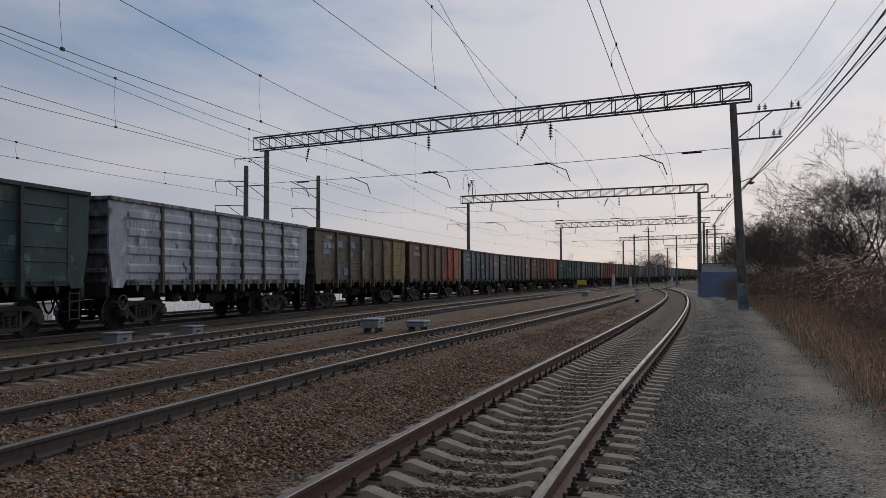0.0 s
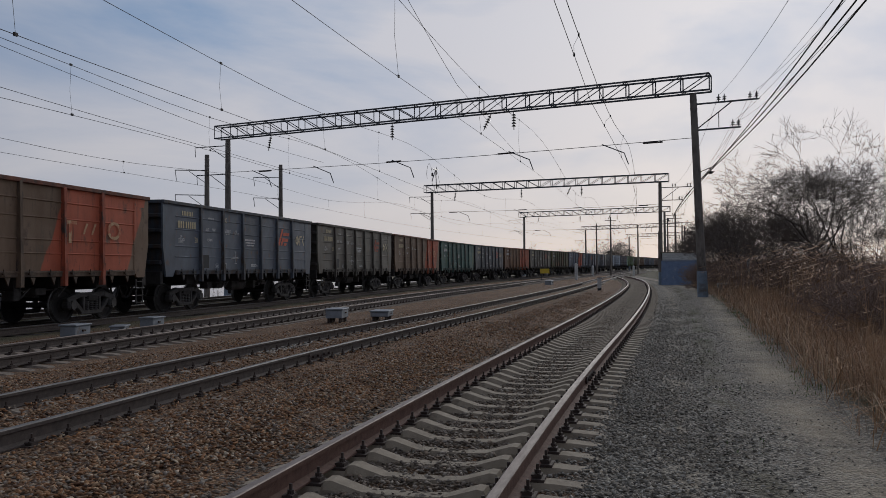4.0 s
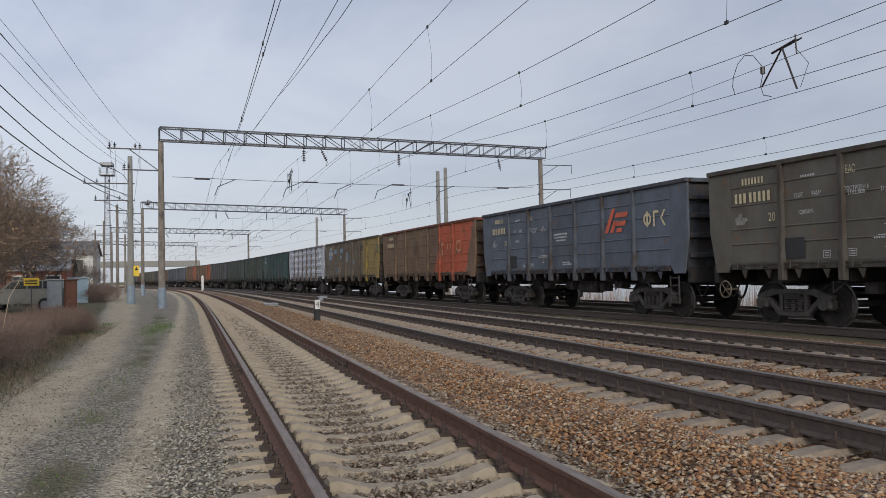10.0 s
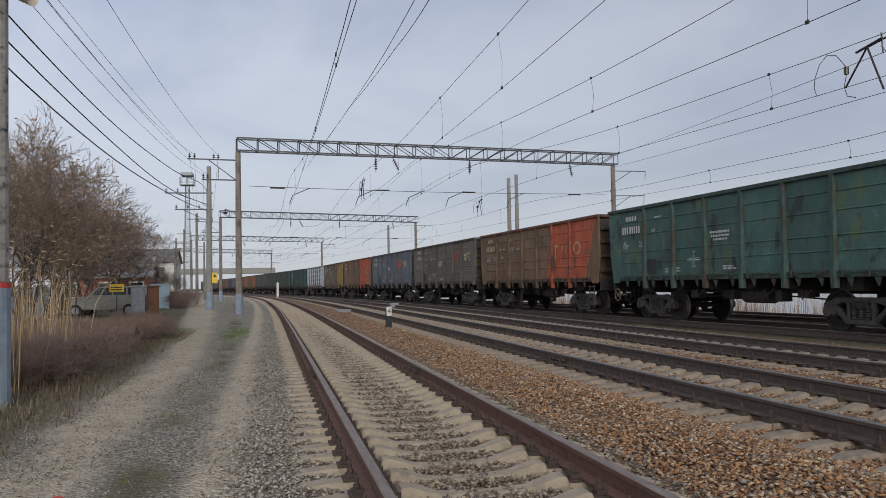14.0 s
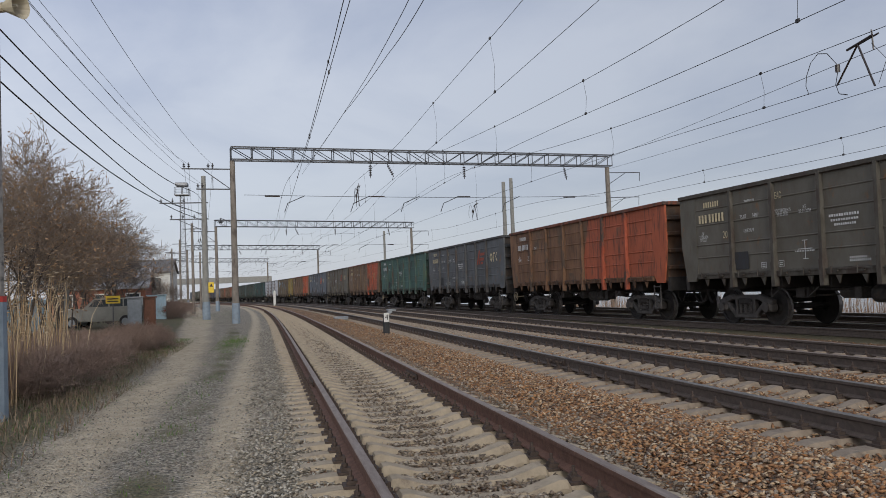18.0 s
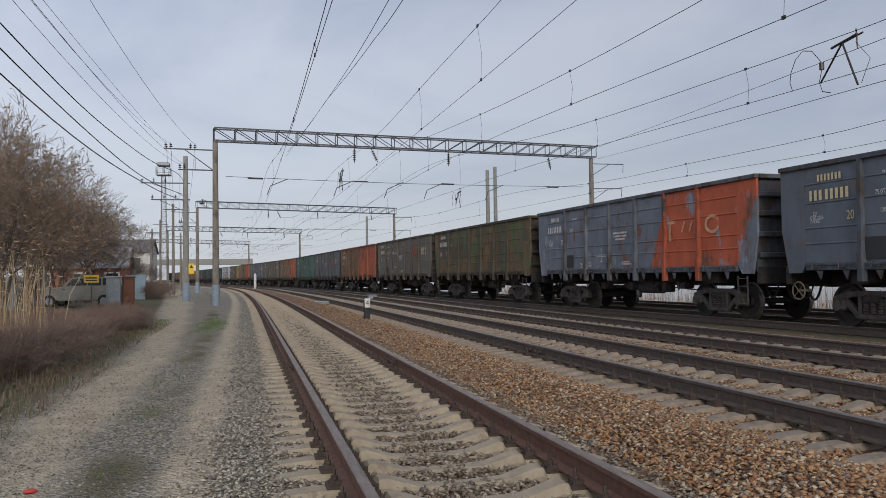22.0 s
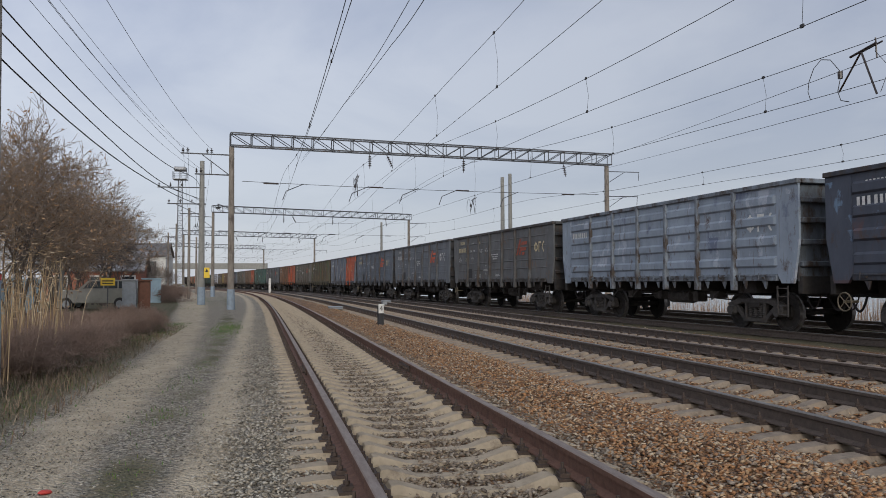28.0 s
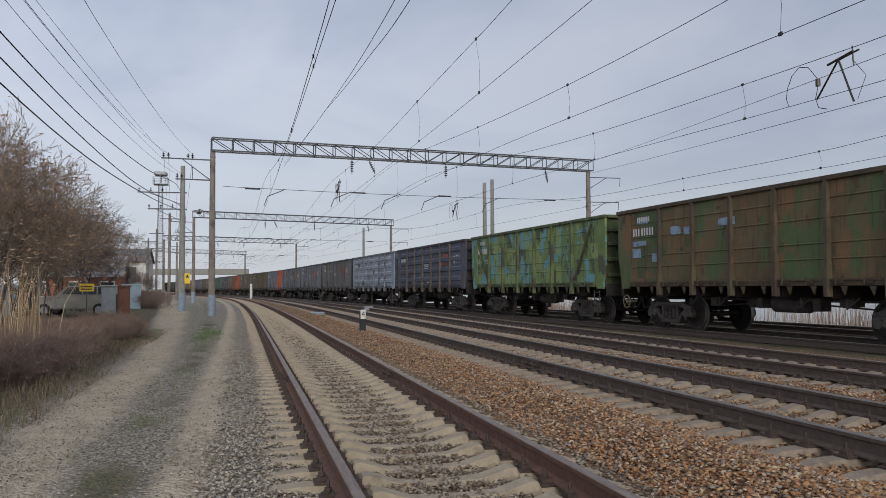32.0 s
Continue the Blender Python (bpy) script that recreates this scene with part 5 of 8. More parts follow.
# the train surges a little about its mean speed: metres ahead of it at t seconds
SURGE = spline([(0, 0.45), (2, 0.38), (5, 0.0), (8, 0.08), (12.5, 0.08), (15, -0.4), (18, -0.6), (25, -0.66), (29, -0.42), (32, 0.0)])


def wagon_pose(i, t):
    """Pose of the i-th wagon at t seconds: its two bogies ride on the rails."""
    s = np.interp(START, TX, TS) + PITCH * i + 6.40 - SPEED * t + float(SURGE(t))
    a, b = on_track(s - 4.325), on_track(s + 4.325)
    d = b - a
    return Matrix.Translation((a + b) / 2) @ Matrix.Rotation(math.atan2(d.y, d.x), 4, "Z") @ Matrix.Rotation(-math.atan2(d.z, math.hypot(d.x, d.y)), 4, "Y")
# ---- loose stones of the ballast ----
def fast_mesh(name, verts, tris, material, size=3):
    me = bpy.data.meshes.new(name)
    verts, tris = np.asarray(verts, np.float32), np.asarray(tris, np.int32)
    me.vertices.add(len(verts)); me.vertices.foreach_set("co", verts.ravel())
    me.loops.add(tris.size); me.loops.foreach_set("vertex_index", tris.ravel())
    me.polygons.add(len(tris)); me.polygons.foreach_set("loop_start", np.arange(0, tris.size, size, dtype=np.int32))
    me.materials.append(material)
    me.update(calc_edges=True)
    me.validate()
    return me


def rock_shapes(k):
    """Small angular stones: skewed bipyramids with a flat top or a ridge."""
    out = []
    for s in range(k):
        rg = np.random.RandomState(s)
        n = 4 + s % 2
        ang = np.arange(n) * 6.28318 / n + rg.uniform(-0.35, 0.35, n)
        ring = np.stack([np.cos(ang), np.sin(ang), rg.uniform(-0.35, 0.35, n)], -1) * rg.uniform(0.75, 1.25, (n, 1))
        ridge = np.array([[rg.uniform(-0.5, 0.1), rg.uniform(-0.4, 0.4), rg.uniform(0.5, 0.8)], [rg.uniform(-0.1, 0.5), rg.uniform(-0.4, 0.4), -rg.uniform(0.5, 0.8)]])
        v = np.concatenate([ring, ridge]) * np.array([1.3, 0.85, 0.7])
        f = [(i, (i + 1) % n, n) for i in range(n)] + [((i + 1) % n, i, n + 1) for i in range(n)]
        out.append((v, np.array(f)))
    return out


ROCKS = rock_shapes(12)


def stones(name, places, material, label, lo=0.02, hi=0.042, seed=1):
    """places: rows of x, y, z; each gets one rock of random size and turn."""
    rg = np.random.RandomState(seed)
    n = len(places)
    pick = rg.randint(0, len(ROCKS), n)
    vs, fs, base = [], [], 0
    for s, (v, f) in enumerate(ROCKS):
        p = places[pick == s]
        m = len(p)
        a = rg.uniform(0, 6.28, m); b = rg.normal(0, 0.4, m)
        r = rg.uniform(lo, hi, m)
        ca, sa, cb, sb = np.cos(a), np.sin(a), np.cos(b), np.sin(b)
        R = np.zeros((m, 3, 3))
        R[:, 0, 0], R[:, 0, 1], R[:, 0, 2] = ca * cb, -sa, ca * sb
        R[:, 1, 0], R[:, 1, 1], R[:, 1, 2] = sa * cb, ca, sa * sb
        R[:, 2, 0], R[:, 2, 2] = -sb, cb
        q = np.einsum("nij,kj->nki", R, v) * r[:, None, None] + p[:, None, :]
        vs.append(q.reshape(-1, 3))
        fs.append((f[None] + (np.arange(m) * len(v))[:, None, None] + base).reshape(-1, 3))
        base += m * len(v)
    me = fast_mesh(name, np.concatenate(vs), np.concatenate(fs), material)
    return tagged(new(name, me), label, "ballast", kind="stuff")


def scatter(n, far, v0, v1, seed, fy=Y1, lift=0.005, near=1.0, edge=0.0, sides=(-1, 1)):
    """Points on the ground on both sides of x = 0, denser towards it."""
    rg = np.random.RandomState(seed)
    u = rg.uniform(sides[0], sides[1], n)
    x = np.sign(u) * (near - 0.42 * far * np.log(1 - 0.985 * np.abs(u)))
    w = rg.uniform(0, 1, n)
    y = fy(x) + v0 + (v1 - v0) * w + rg.normal(0, edge, n)
    return np.stack([x, y, ground_z(x, y) + lift + rg.uniform(-0.012, 0.016, n)], -1)


stones("brown_ballast", np.concatenate([scatter(66000, 30, 1.45, 3.3, 3, near=2.0), scatter(18000, 26, 1.5, 2.9, 4, Y2, near=0), scatter(15000, 24, -0.72, 0.72, 5, Y2, lift=0.02, near=0), scatter(9000, 22, -0.72, 0.72, 26, Y3, lift=0.02, near=0), scatter(7000, 24, 1.3, 2.7, 6, Y3, near=0), scatter(9000, 26, -1.75, -0.88, 61, Y2, lift=0.012, near=0), scatter(7000, 24, 0.88, 1.5, 62, Y2, lift=0.012, near=0)]), BROWNSTONE, "brown and rust-coloured crushed stones between the tracks", 0.013, 0.031)
stones("crib_ballast", np.concatenate([scatter(30000, 26, -0.7, 0.7, 7, lift=0.03, near=2.5), scatter(8000, 24, 0.85, 1.5, 9, near=2.5)]), CRIBSTONE, "brown-grey crushed stones between the sleepers", 0.013, 0.03, 12)
stones("grey_ballast", np.concatenate([scatter(22000, 24, -1.75, -0.9, 8, near=3.0, edge=0.12), scatter(9000, 24, -2.35, -1.5, 10, near=3.0, edge=0.15, sides=(0, 1)), scatter(1800, 24, -3.0, -2.3, 22, lift=0.0, near=3.0, edge=0.12, sides=(0, 1))]), GREYSTONE, "grey and beige crushed stones along the nearest track", 0.011, 0.026, 2)
stones("path_gravel", np.concatenate([scatter(9000, 24, -2.5, -1.6, 21, lift=-0.004, near=3.0, edge=0.2), scatter(9000, 22, -4.0, -2.7, 23, lift=-0.004, near=3.0, edge=0.2, sides=(-1, 0)), scatter(4500, 24, -2.5, -1.5, 25, lift=-0.004, near=3.0, edge=0.2, sides=(0, 1)), scatter(1500, 24, -3.7, -2.6, 24, lift=-0.004, near=3.0, edge=0.15, sides=(0, 1))]), GREYSTONE, "small grey and beige stones pressed into the track", 0.007, 0.017, 3)
lime = []
for cx, cy, rx, ry, n in ((-1.9, 8.6, 1.6, 0.25, 900), (-1.2, 6.1, 1.2, 0.4, 700), (-2.4, 12.4, 0.8, 0.4, 160), (3.6, 8.9, 1.2, 0.16, 130), (-6.6, 8.35, 0.33, 0.22, 130), (15.2, 7.1, 1.4, 0.3, 260), (17.5, 5.6, 1.2, 0.3, 220), (-2.2, 9.7, 0.6, 0.4, 200)):
    rg = np.random.RandomState(int(cx * 10 + 500))
    a, r = rg.uniform(0, 6.28, n), np.sqrt(rg.uniform(0, 1, n))
    x, y = cx + rx * r * np.cos(a), cy + ry * r * np.sin(a)
    lime.append(np.stack([x, y, ground_z(x, y) + 0.024], -1))
stones("limed_ballast", np.concatenate(lime), WHITESTONE, "patches of white-limed stones beside the rail joints", 0.016, 0.034, 5)


# ---- gantries over the tracks ----
def truss_bm(length, depth, width):
    """Lattice beam along +x: four chords, verticals and diagonals."""
    bm = bmesh.new()
    for y in (-width / 2, width / 2):
        for z in (0, -depth):
            box(bm, 0, length, y - 0.038, y + 0.038, z - 0.038, z + 0.038)
    n = max(4, round(length / 1.25))
    st = length / n
    for i in range(n + 1):
        x = i * st
        for y in (-width / 2, width / 2):
            rod(bm, (x, y, 0), (x, y, -depth), 0.03, 4)
            if i < n:
                lo, hi = (x, x + st) if i >= n / 2 else (x + st, x)
                rod(bm, (lo, y, -depth), (hi, y, 0), 0.024, 4)
        rod(bm, (x, -width / 2, 0), (x, width / 2, 0), 0.02, 4)
        rod(bm, (x, -width / 2, -depth), (x, width / 2, -depth), 0.02, 4)
    return bm


def column_bm(h, r0=0.21, r1=0.15):
    bm = bmesh.new()
    rod(bm, (0, 0, -0.3), (0, 0, h), r0, 14, r1)
    for z in (h - 0.35, h - 0.75, h * 0.62, h * 0.42):
        rod(bm, (0, 0, z), (0, 0, z + 0.07), r0 * 0.98 - (r0 - r1) * z / h + 0.012, 14)
    return bm


def insulator_bm(n=5, r=0.12, s=0.14):
    bm = bmesh.new()
    rod(bm, (0, 0, s), (0, 0, -s * n - 0.1), r * 0.2, 6)
    for i in range(n):
        rod(bm, (0, 0, -s * i), (0, 0, -s * i - s * 0.5), r * 0.4, 10, r)
    return bm


def gz(x, y):
    return float(ground_z(np.array(float(x)), np.array(float(y))))


INS = mesh_of(insulator_bm(), "insulator", CERAMIC)
PIN = mesh_of(insulator_bm(2, 0.105, 0.1), "pin_insulator", CERAMIC)
ZT = 10.2
# near end and far end of each beam
GANTRIES = [((-1.5, -3.2), (4.3, 25.8)), ((39.0, -2.9), (45.2, 25.6)), ((79.6, -1.9), (83.6, 23.0)), ((123, -3.0), (129, 20)), ((168, -7.5), (178, 14)), ((212, -14), (226, 6)),
            ((-50.0, -2.7), (-53.8, 23.0)), ((-97.3, -7.3), (-106.0, 17.2)), ((-143, -15.5), (-153, 7)), ((-188, -24), (-202, -3))]


def gantry(a, b, arms=True, lean=0.0):
    """A lattice portal: two concrete columns, beam, hanging insulators, outrigger arms and brackets."""
    A, B = Vector((*a, 0)), Vector((*b, 0))
    u = (B - A).normalized()
    ang = math.atan2(u.y, u.x)
    L = (B - A).length
    z0 = gz(*a)
    g = tagged(new("catenary_gantry"), "dark steel lattice gantry on round concrete columns", "gantry", "gantries over the tracks")
    g.location = (a[0], a[1], z0)
    T = ZT - z0
    part("lattice_beam", truss_bm(L, 0.75, 0.6), STEEL, g, "lattice beam", m=Matrix.Translation((0, 0, T)) @ Matrix.Rotation(ang, 4, "Z"))
    for d, far in ((0.8 if a[0] > 0 else 0.08, False), (L - (0.8 if a[0] > 0 else 0.25), True)):
        p = A + u * d
        z = gz(p.x, p.y)
        at = Matrix.Translation((p.x - a[0], p.y - a[1], z - z0)) @ Matrix.Rotation(ang, 4, "Z")
        tilt = at
        if lean and not far:
            # the column stands with its foot away from the rails
            tilt = Matrix.Translation((p.x - u.x * lean - a[0], p.y - u.y * lean - a[1], z - z0)) @ Matrix.Rotation(ang, 4, "Z") @ Matrix.Rotation(math.atan(lean / (ZT - z)), 4, "Y")
        part("column", column_bm(ZT - 0.8 - z), POST, g, m=tilt)
        bm = bmesh.new()
        rod(bm, (0, 0, -0.3), (0, 0, 1.2), 0.245, 14, 0.222)
        part("painted_base", bm, BLUEPAINT, g, "blue-grey painted foot", m=tilt)
        if far:
            for zb, ln in ((T - 1.2, 2.65), (T - 2.95, 2.5)):
                bm = bmesh.new()
                zb -= z - z0
                rod(bm, (0.1, 0, zb), (ln, 0, zb + 0.05), 0.03, 5)
                rod(bm, (0.12, 0, zb - 0.8), (ln * 0.55, 0, zb), 0.022, 5)
                rod(bm, (ln, 0, zb + 0.05), (ln - 0.05, 0, zb - 0.55), 0.02, 5)
                part("bracket", bm, STEEL, g, m=at)
        elif arms:
            for zb, ln, brace in ((T - 1.35, 2.9, True), (T - 2.55, 2.1, False)):
                bm = bmesh.new()
                zb -= z - z0
                box(bm, -ln, -0.12, -0.035, 0.035, zb, zb + 0.07)
                if brace:
                    rod(bm, (-0.14, 0, zb - 1.15), (-1.7, 0, zb), 0.028, 5)
                    rod(bm, (-1.15, 0, zb - 0.4), (-1.15, 0, zb - 1.2), 0.02, 5)
                part("outrigger_arm", bm, STEEL, g, m=at)
                for k in ((-2.77, -2.5, -1.4, -1.15) if brace else (-2.0, -1.75)):
                    part("pin_insulator", PIN, None, g, m=at @ Matrix.Translation((k, 0, zb + 0.30)))
            bm = bmesh.new()
            zl = T - 4.5
            rod(bm, (-0.1, 0, zl), (-0.75, 0, zl + 0.25), 0.02, 5)
            rod(bm, (-0.75, 0, zl + 0.25), (-0.75, 0, zl + 0.06), 0.05, 8, 0.03)
            rod(bm, (-0.75, 0, zl + 0.06), (-0.75, 0, zl - 0.04), 0.19, 10, 0.08)
            part("yard_lamp", bm, STEEL, g, "small round lamp on an arm", m=at)
    # cross wire with long insulators, and the hanging strings under the beam
    pts = [A + u * (0.7 + (L - 1.6) * k / 12) + Vector((0, 0, ZT - 2.75 - 0.12 * math.sin(3.1416 * k / 12) - 0.1)) for k in range(13)]
    wire("cross_wire", [p - Vector(g.location) for p in pts], 0.014, WIRE, g)
    for k in (0.07, 0.34, 0.58, 0.9):
        bm = bmesh.new()
        p = A + u * (0.7 + (L - 1.6) * k)
        rod(bm, (-0.45, 0, 0), (0.45, 0, 0), 0.045, 7)
        part("rod_insulator", bm, CERAMIC, g, m=Matrix.Translation((p.x - a[0], p.y - a[1], ZT - 2.93 - z0)) @ Matrix.Rotation(ang, 4, "Z"))
    for k, tilt in ((0.33, 0.0), (0.375, 0.45), (0.575, 0.0), (0.86, 0.2)):
        p = A.lerp(B, k)
        part("insulator", INS, None, g, m=Matrix.Translation((p.x - a[0], p.y - a[1], T - 0.95)) @ Matrix.Rotation(tilt, 4, "X"))
    for fy in (Y1, Y2, Y3, Y4, Y5):
        k = (float(fy((a[0] + b[0]) / 2)) - a[1]) / (b[1] - a[1])
        if not 0.05 < k < 0.97:
            continue
        p = A.lerp(B, k)
        bm = bmesh.new()
        q = [Vector((-0.1, 1.25, T - 2.9)), Vector((-0.1, 0.9, T - 3.05)), Vector((-0.1, 0.2, T - 3.35)), Vector((-0.1, 0.0, T - 3.9))]
        for c, d in zip(q, q[1:]):
            rod(bm, c, d, 0.026, 5)
        part("steady_arm", bm, STEEL, g, m=Matrix.Translation((p.x - a[0], p.y - a[1], 0)))
    return g


for k, (a, b) in enumerate(GANTRIES):
    gantry(a, b, arms=k > 0, lean=0.35 if k == 1 else 0.0)


# ---- overhead wires ----
FAR_CARRIER = ([(-196, 8.3), (-173, 7.0), (-150, 8.3), (-125, 7.0), (-101, 8.3), (-76, 7.0)], [(62, 7.0), (81.5, 8.1), (104, 7.0), (126, 8.1), (150, 7.0), (173, 8.1), (196, 7.0), (219, 8.1)])
FAR_DROPS = [-138, -125, -112, -90, -80, -72, -62, 52, 62, 71, 92, 104, 115]


def catenary(fy, contact, carrier, drops, shift=0.0, sway=None):
    """Carrier and contact wire over one track, with droppers: an assembly that hangs together.
    contact, carrier: heights along the line; sway: sideways play of the contact wire."""
    th = tagged(new("overhead_wire"), "thin dark carrier and contact wires with droppers", "overhead wire", "overhead wires")
    fk, fc = spline([(-196, 6.05), (-76, 6.05)] + contact + [(81.5, 6.05), (219, 6.05)]), spline(FAR_CARRIER[0] + carrier + FAR_CARRIER[1])

    def up(x):
        return (x, float(fy(x)) + shift, float(fc(x)) + float(Z(x)))

    def low(x):
        y = float(np.interp(x, *zip(*sway))) if sway else 0.0
        return (x, float(fy(x)) + shift + y, float(fk(x)) + float(Z(x)))

    xs = [float(x) for x in np.arange(-196, 219, 3.0)]
    wire("carrier_wire", [up(x) for x in xs], 0.009, WIRE, th)
    wire("contact_wire", [low(x) for x in xs], 0.0078, WIRE, th)
    for x in FAR_DROPS + drops:
        a, b = up(x), low(x + (0.25 if fy is Y2 else 0.06))
        m = tuple((p + q) / 2 + (0.06 if j == 1 else 0) for j, (p, q) in enumerate(zip(a, b)))
        wire("dropper", [a, m, b], 0.0045, WIRE, th)
        for p in (a, b):
            bm = bmesh.new()
            box(bm, p[0] - 0.045, p[0] + 0.045, p[1] - 0.018, p[1] + 0.018, p[2] - 0.02, p[2] + 0.045)
            part("clamp", bm, WIRE, th)
    return th


catenary(Y1, [(-51.5, 6.2), (-29.4, 6.2), (-13.4, 6.1), (1.2, 6.1), (14, 6.13), (23, 6.05), (42, 6.1)], [(-51.5, 7.9), (-34.7, 6.65), (-25.6, 6.28), (-20, 6.35), (-14.4, 6.45), (1.2, 7.2), (15.6, 6.65), (21.5, 6.36), (26, 6.3), (42, 7.4)], [-44, -35, -26, -18, 18, 27, 35], sway=[(1, 0), (14, 0), (23, 0.25), (42, 0)])
catenary(Y2, [(-51.5, 6.2), (-24.6, 6.17), (-13, 6.21), (1.2, 6.4), (13.7, 6.5), (21.3, 6.4), (42, 6.3)], [(-51.5, 7.9), (-35.7, 7.49), (-24.4, 7.61), (-17.7, 7.65), (1.2, 8.6), (19.8, 8.49), (24.3, 8.18), (31.5, 8.0), (42, 8.3)], [-45, -36, -27, -20, 12, 20, 29, 37])
catenary(Y3, [(-51.5, 6.5), (-30.9, 6.45), (-21.8, 6.15), (-11.3, 5.79), (1.2, 5.75), (11.2, 5.75), (20.8, 5.93), (42, 5.9)], [(-51.5, 8.6), (-38.2, 8.1), (-31.2, 7.61), (-22, 7.14), (-14.7, 6.99), (1.2, 7.3), (14.8, 7.29), (20.6, 7.24), (29, 7.32), (42, 8.0)], [-47, -40, -31, -22.2, -13, 12.5, 20.7, 29, 36])
catenary(Y4, [(-51.5, 6.15), (-28.4, 6.1), (-20.6, 5.94), (-15.7, 5.86), (-4, 5.92), (5, 6.0), (16, 5.9), (20.4, 6.0), (30, 6.15), (42, 6.1)], [(-51.5, 8.3), (-34, 7.35), (-20, 6.9), (-15.7, 6.85), (1.2, 7.5), (16.2, 7.51), (20.6, 7.47), (30, 7.48), (42, 8.0)], [-45, -37, -29, -20.3, -11, -2, 5, 13, 20.5, 29, 37])
catenary(Y5, [(-51.5, 5.9), (-42.6, 5.85), (-31.5, 5.66), (-23.5, 5.54), (-11.6, 5.78), (3.5, 6.0), (12.8, 6.0), (24, 5.95), (38, 6.15)], [(-51.5, 6.9), (-42.9, 6.38), (-34.2, 6.28), (-23.5, 6.21), (-11.6, 6.95), (3.5, 7.2), (12.8, 7.0), (24, 6.55), (36, 6.7), (45, 7.2)], [-44, -34.5, -26, -11, -2, 6, 14, 24.4, 34], shift=3.0)


def feeder(points, r, label, sag=0.8):
    pts = []
    for p, q in zip(points, points[1:]):
        p, q = Vector(p), Vector(q)
        for i in range(14):
            k = i / 14
            c = p.lerp(q, k)
            c.z -= 4 * sag * k * (1 - k)
            pts.append(tuple(c))
    pts.append(tuple(points[-1]))
    return wire("power_cable", pts, r, WIRE, None, label, "cable")


# wires on the outrigger arms, and the insulated cables of the roadside line
COLUMNS = ((212, -13.2), (168, -6.7), (123, -2.2), (79.6, -1.1), (39, -2.1), (-1.5, -3.1), (-50, -2.62), (-97.3, -7.2), (-143, -15.4), (-188, -23.9))
for off, zw, sag in ((-2.77, 9.2, 0.35), (-2.5, 9.2, 1.1), (-1.15, 9.2, 1.0), (-2.0, 8.0, 1.0), (-1.75, 8.0, 0.8)):
    feeder([(x, y + off, zw) for x, y in COLUMNS], 0.008, "thin line wire on pin insulators", sag)
# anchor wires, straight from point to point
for pts in (((1.2, 2.9, 6.9), (-14.9, 2.5, 6.55), (-22, 2.35, 6.85), (-36.5, 1.95, 7.8), (-51, 1.6, 9.0)), ((1.2, 2.9, 6.3), (-13, 2.5, 6.0), (-17, 2.45, 6.3), (-26.7, 2.2, 7.1), (-51, 1.5, 8.7)), ((4, 6.5, 10.0), (20.7, 6.2, 8.9), (26.3, 6.0, 7.5), (38, 5.7, 6.6)),
            ((42, 17.3, 7.3), (30, 17.0, 7.1), (16.2, 16.3, 7.41), (2, 15.4, 7.0), (-15.7, 13.9, 6.5), (-53.6, 22.6, 9.95)), ((42, 17.4, 6.4), (30, 17.0, 6.34), (16.2, 16.3, 6.27), (5.4, 15.6, 5.84), (-7.8, 14.5, 5.68), (-15.8, 13.9, 5.54), (-53.6, 22.6, 9.2))):
    feeder(pts, 0.008, "dark anchor wire of the overhead line", 0.04)
for k, zs in enumerate(((5.9, 7.0, 8.5, 7.35, 6.98, 6.92, 7.29, 7.8, 8.9), (5.75, 6.4, 7.6, 6.6, 6.2, 6.08, 6.15, 6.55, 7.4), (5.5, 5.95, 7.0, 5.9, 5.47, 5.42, 5.75, 6.14, 6.9))):
    line = [(79.6, -2.2, 6.0)] + [(x, -5.4 + 0.2 * k - abs(x + 1.5) * 0.008 + 2.8 * float(smooth(-1.5, 39, x)), z) for x, z in zip((39.4, 19, -1.5, -12, -20, -28, -39, -48, -61.5), zs)] + [(-110, -10.5, 7.5)]
    road = spline([(p[0], p[2]) for p in line[::-1]])
    plan = spline([(p[0], p[1]) for p in line[::-1]])
    wire("power_cable", [(float(x), float(plan(x)), float(road(x))) for x in np.arange(-110, 80, 2.5)], 0.022, WIRE, None, "thick black insulated cable of the roadside line", "cable")


